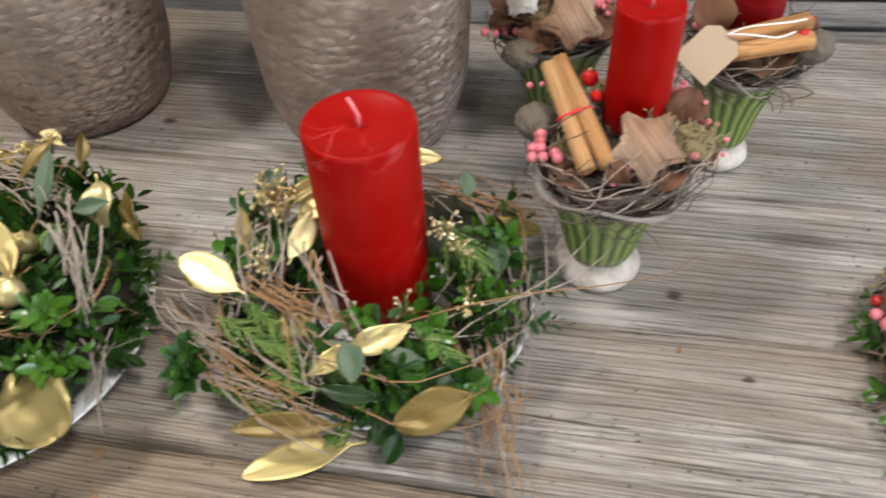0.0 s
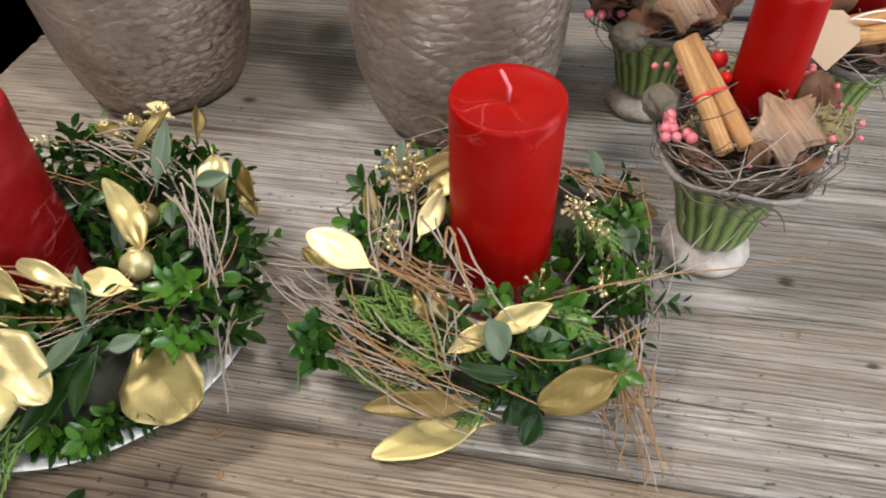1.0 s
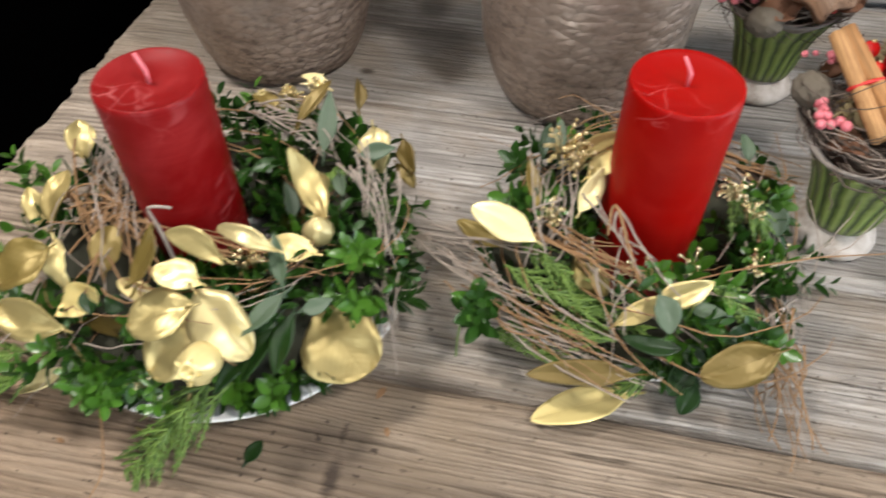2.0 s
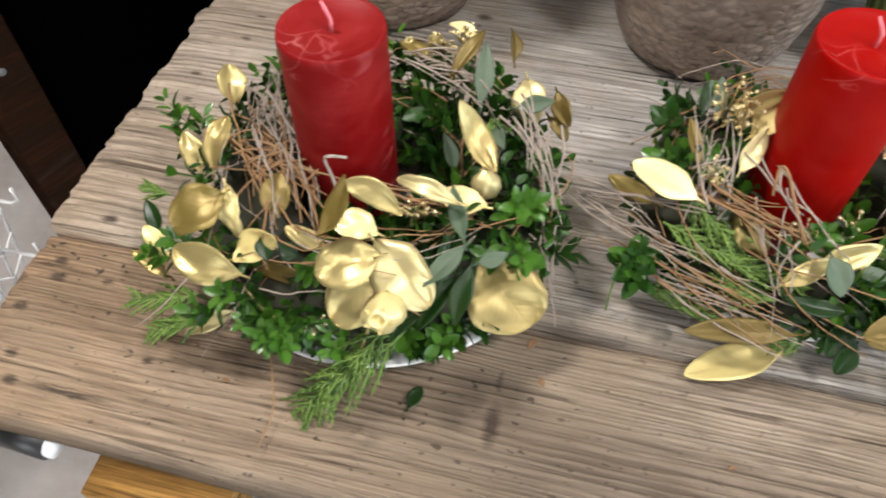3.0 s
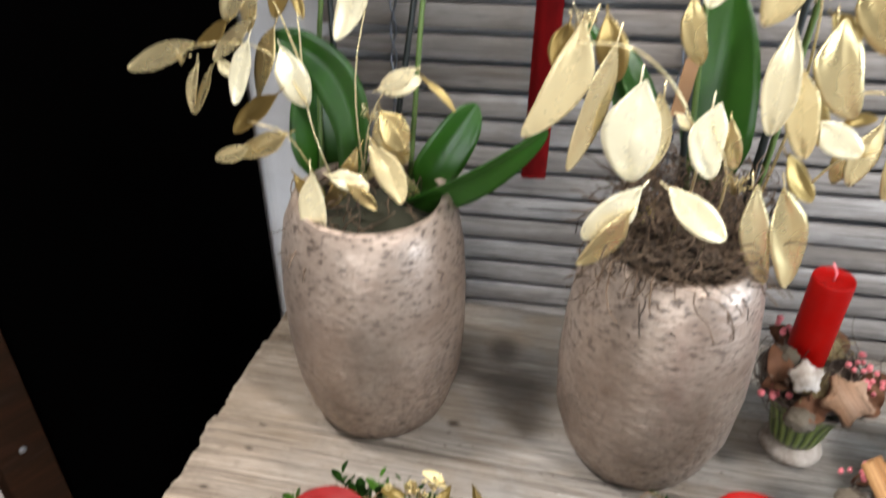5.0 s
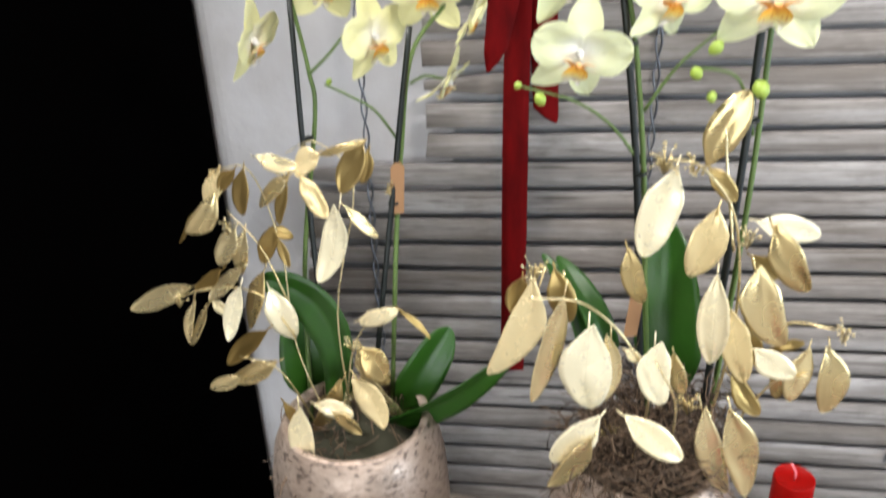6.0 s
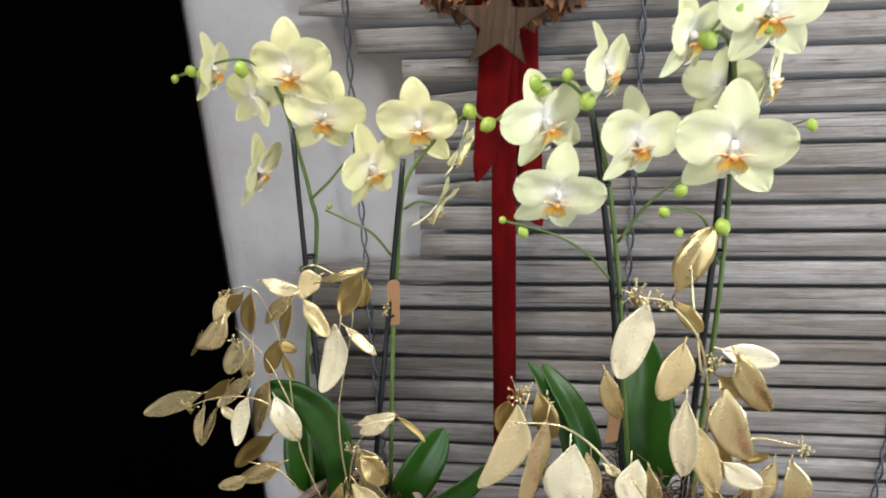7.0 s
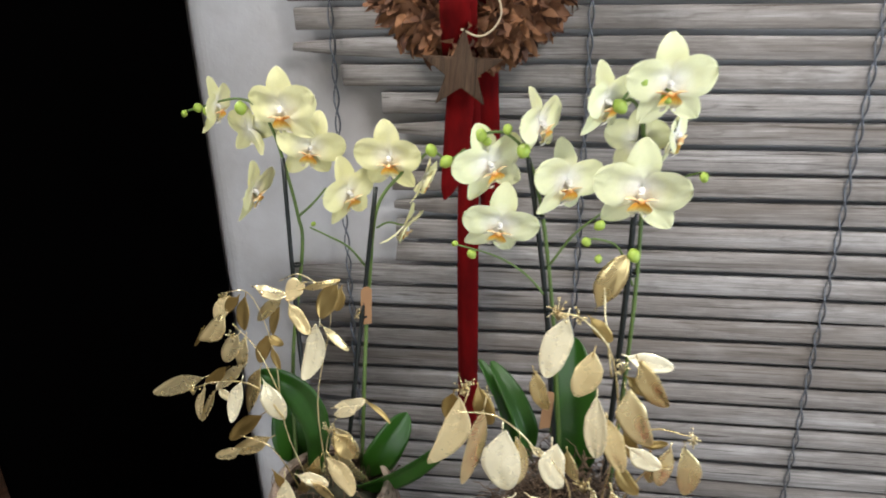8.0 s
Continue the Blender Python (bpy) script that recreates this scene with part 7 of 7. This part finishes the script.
# third cup
for k, (x, y) in enumerate(((0.256, 0.774), (0.288, 0.771), (0.304, 0.800), (0.284, 0.834), (0.244, 0.810))):
    curled_leaf(x, y, 0.856 + 0.005 * (k % 3), 0.030, 0.020, 71 * k, 20 + 8 * k, 90 + k)
moss_tuft(0.288, 0.788, 0.858, 0.016, 91)
berry_sprig(0.241, 0.792, 0.868, 6, 0.012, 0.0028, 92)
cinnamon((0.252, 0.760, 0.872), (0.302, 0.768, 0.882), 0.0056, "two cinnamon sticks laid across a twiggy cup", False)
seed_pod(0.309, 0.779, 0.864, 0.013, 5)
berry_sprig(0.297, 0.779, 0.876, 6, 0.012, 0.0034, 68, M_REDBERRY)
curled_leaf(0.240, 0.781, 0.886, 0.036, 0.028, 100, 55, 10)
curled_leaf(0.273, 0.763, 0.858, 0.036, 0.020, 0, 30, 11)
moss_tuft(0.254, 0.832, 0.862, 0.015, 12)
bm = box_bm(-0.0175, 0.0175, -0.0005, 0.0005, -0.0142, 0.0142)
bmesh.ops.bevel(bm, geom=[e for e in bm.edges if abs(e.verts[0].co.y - e.verts[1].co.y) > 0.0005 and e.verts[0].co.x > 0], offset=0.0065, segments=1, affect="EDGES")
card = thing("gift_tag", (0.238, 0.750, 0.873), "blank pale card tag tied with string to the cinnamon", "tag")
bpy.context.view_layer.update()
part("card", bm, M_CARD, card, smooth=False).matrix_local = pose(0, 0, 0, 40, 0, 0) @ pose(0, 0, 0, -90, 0, 0) @ pose(0, 0, 0, 0, -48, 0)
stem(card, "string", [(0.248, 0.757, 0.883), (0.258, 0.754, 0.890), (0.272, 0.754, 0.893), (0.286, 0.760, 0.892), (0.296, 0.768, 0.890)], 0.0006, 0.0006, M_COLUMN)
stem(card, "string", [(0.248, 0.757, 0.883), (0.262, 0.752, 0.886), (0.278, 0.754, 0.884), (0.290, 0.762, 0.884)], 0.0006, 0.0006, M_COLUMN)

# ---- berry wreath at the far side of the table ----
BW = thing("berry_wreath", (0.436, 0.600, TOP), "low wreath of moss, bark and red berries on the planks", "wreath")
bpy.context.view_layer.update()
bm = lathe_bm([(0.058 + 0.030 * math.cos(a), 0.022 + 0.021 * math.sin(a)) for a in (math.tau * k / 12 - math.pi / 2 for k in range(12))], 50, 0.14, 3, loop=True)
fibre_into(bm, random.Random(77), 200, 0.03, 0.088, 0.006, 0.044, 0.04, 0.0007, 0.02)
part("moss_ring", bm, M_MOSS, BW)
rng = random.Random(78)
for k in range(60):
    a, b = rng.random() * math.tau, rng.uniform(-0.6, 1.4)
    bm = bmesh.new()
    bmesh.ops.create_icosphere(bm, subdivisions=2, radius=rng.uniform(0.003, 0.005))
    part("berry", bm, M_PINK if k % 3 else M_REDBERRY, BW).location = ((0.062 + 0.030 * math.cos(b)) * math.cos(a), (0.062 + 0.030 * math.cos(b)) * math.sin(a), 0.024 + 0.024 * math.sin(b))
for k in range(40):
    a = rng.random() * math.tau
    bm = bmesh.new()
    sprig_into(bm, Vector((0.075 * math.cos(a), 0.075 * math.sin(a), 0.012)), (math.cos(a), math.sin(a), 0.1), 0.022, 0.011, rng, 4)
    part("sprig", bm, M_BOX if k % 2 else M_OLIVE_DRY, BW)

bpy.context.view_layer.update()
arc_twigs(M_TWIG, BW, (0.372, 0.640, TOP + 0.012), (0.352, 0.560, TOP + 0.006), 18, 0.010, -0.012, 81, 0.0006, 0.004)
arc_twigs(M_BARK, BW, (0.380, 0.655, TOP + 0.014), (0.362, 0.575, TOP + 0.010), 16, 0.010, -0.012, 82, 0.0007, 0.006)
arc_twigs(M_THUJA, BW, (0.366, 0.560, TOP + 0.010), (0.344, 0.528, TOP + 0.003), 5, 0.006, -0.006, 83, 0.0006, 0.002)

# ---- below and beside the table ----
M_WHITEWIRE = mat("white_coated_wire", (0.78, 0.77, 0.76), 0.35)
M_BLACKWIRE = mat("black_rod", (0.02, 0.02, 0.02), 0.4)
M_PLY = weathered_wood("orange_plywood", (0.36, 0.17, 0.04), (0.50, 0.26, 0.07), (0.60, 0.34, 0.11), bump=0.1)


def wire_rack():
    t = thing("wire_rack", (-0.80, 0.60, 0.0), "white coated wire display rack with hooks standing on the floor", "rack")
    top, low, along = Vector((-0.035, 0.160, 0.56)), Vector((-0.125, 0.130, 0.003)), Vector((-0.003, -0.026, 0.0))
    for k in range(18):
        part("wire", tube_bm([top + along * k, low + along * k], 0.0024, 6), M_WHITEWIRE, t)
    for k in range(11):
        pts = []
        for i in range(18):
            p = top.lerp(low, min(1, max(0, (k + (0.5 if i % 2 else 0.0)) / 10.6))) + along * i
            pts.append(Vector((p.x + 0.003, p.y, max(p.z, 0.004))))
        part("wire", tube_bm(pts, 0.0022, 6), M_WHITEWIRE, t)
    for u in (0.05, 0.25, 0.45, 0.65):
        for k in (1, 4, 7, 10):
            p = top.lerp(low, u) + along * (k + 0.5)
            part("hook", tube_bm([p, p + Vector((0.075, 0, 0.002)), p + Vector((0.088, 0, 0.012)), p + Vector((0.088, 0, 0.034))], 0.0026, 6), M_WHITEWIRE, t)
    part("upright", tube_bm([(-0.155, 0.050, 0.0), (0.012, 0.020, 0.56)], 0.0045, 8), M_BLACKWIRE, t)


wire_rack()
cr = thing("wooden_crate", (-0.355, 0.40, 0.0), "orange plywood crate standing under the table's front edge", "crate")
part("lid", box_bm(-0.05, 0.06, -0.045, 0.20, 0.600, 0.612, 0.001), M_PLY, cr)
for x in (-0.03, 0.05):
    for y in (-0.02, 0.17):
        part("leg", box_bm(x - 0.012, x + 0.012, y - 0.012, y + 0.012, 0.0, 0.599, 0.001), M_PLY, cr)
part("shelf", box_bm(-0.04, 0.05, -0.03, 0.18, 0.25, 0.262, 0.001), M_PLY, cr)
pc = thing("pipe_clamp", (-0.438, 0.362, TOP - 0.054), "white tube with a dark sleeve fixed under the table corner", "clamp")
part("tube", tube_bm([(-0.055, 0.004, 0), (0.05, -0.002, 0)], 0.008, 14), M_WHITEWIRE, pc)
part("sleeve", tube_bm([(0.002, 0.001, 0), (0.045, -0.0015, 0)], 0.0105, 16), M_BLACKWIRE, pc)
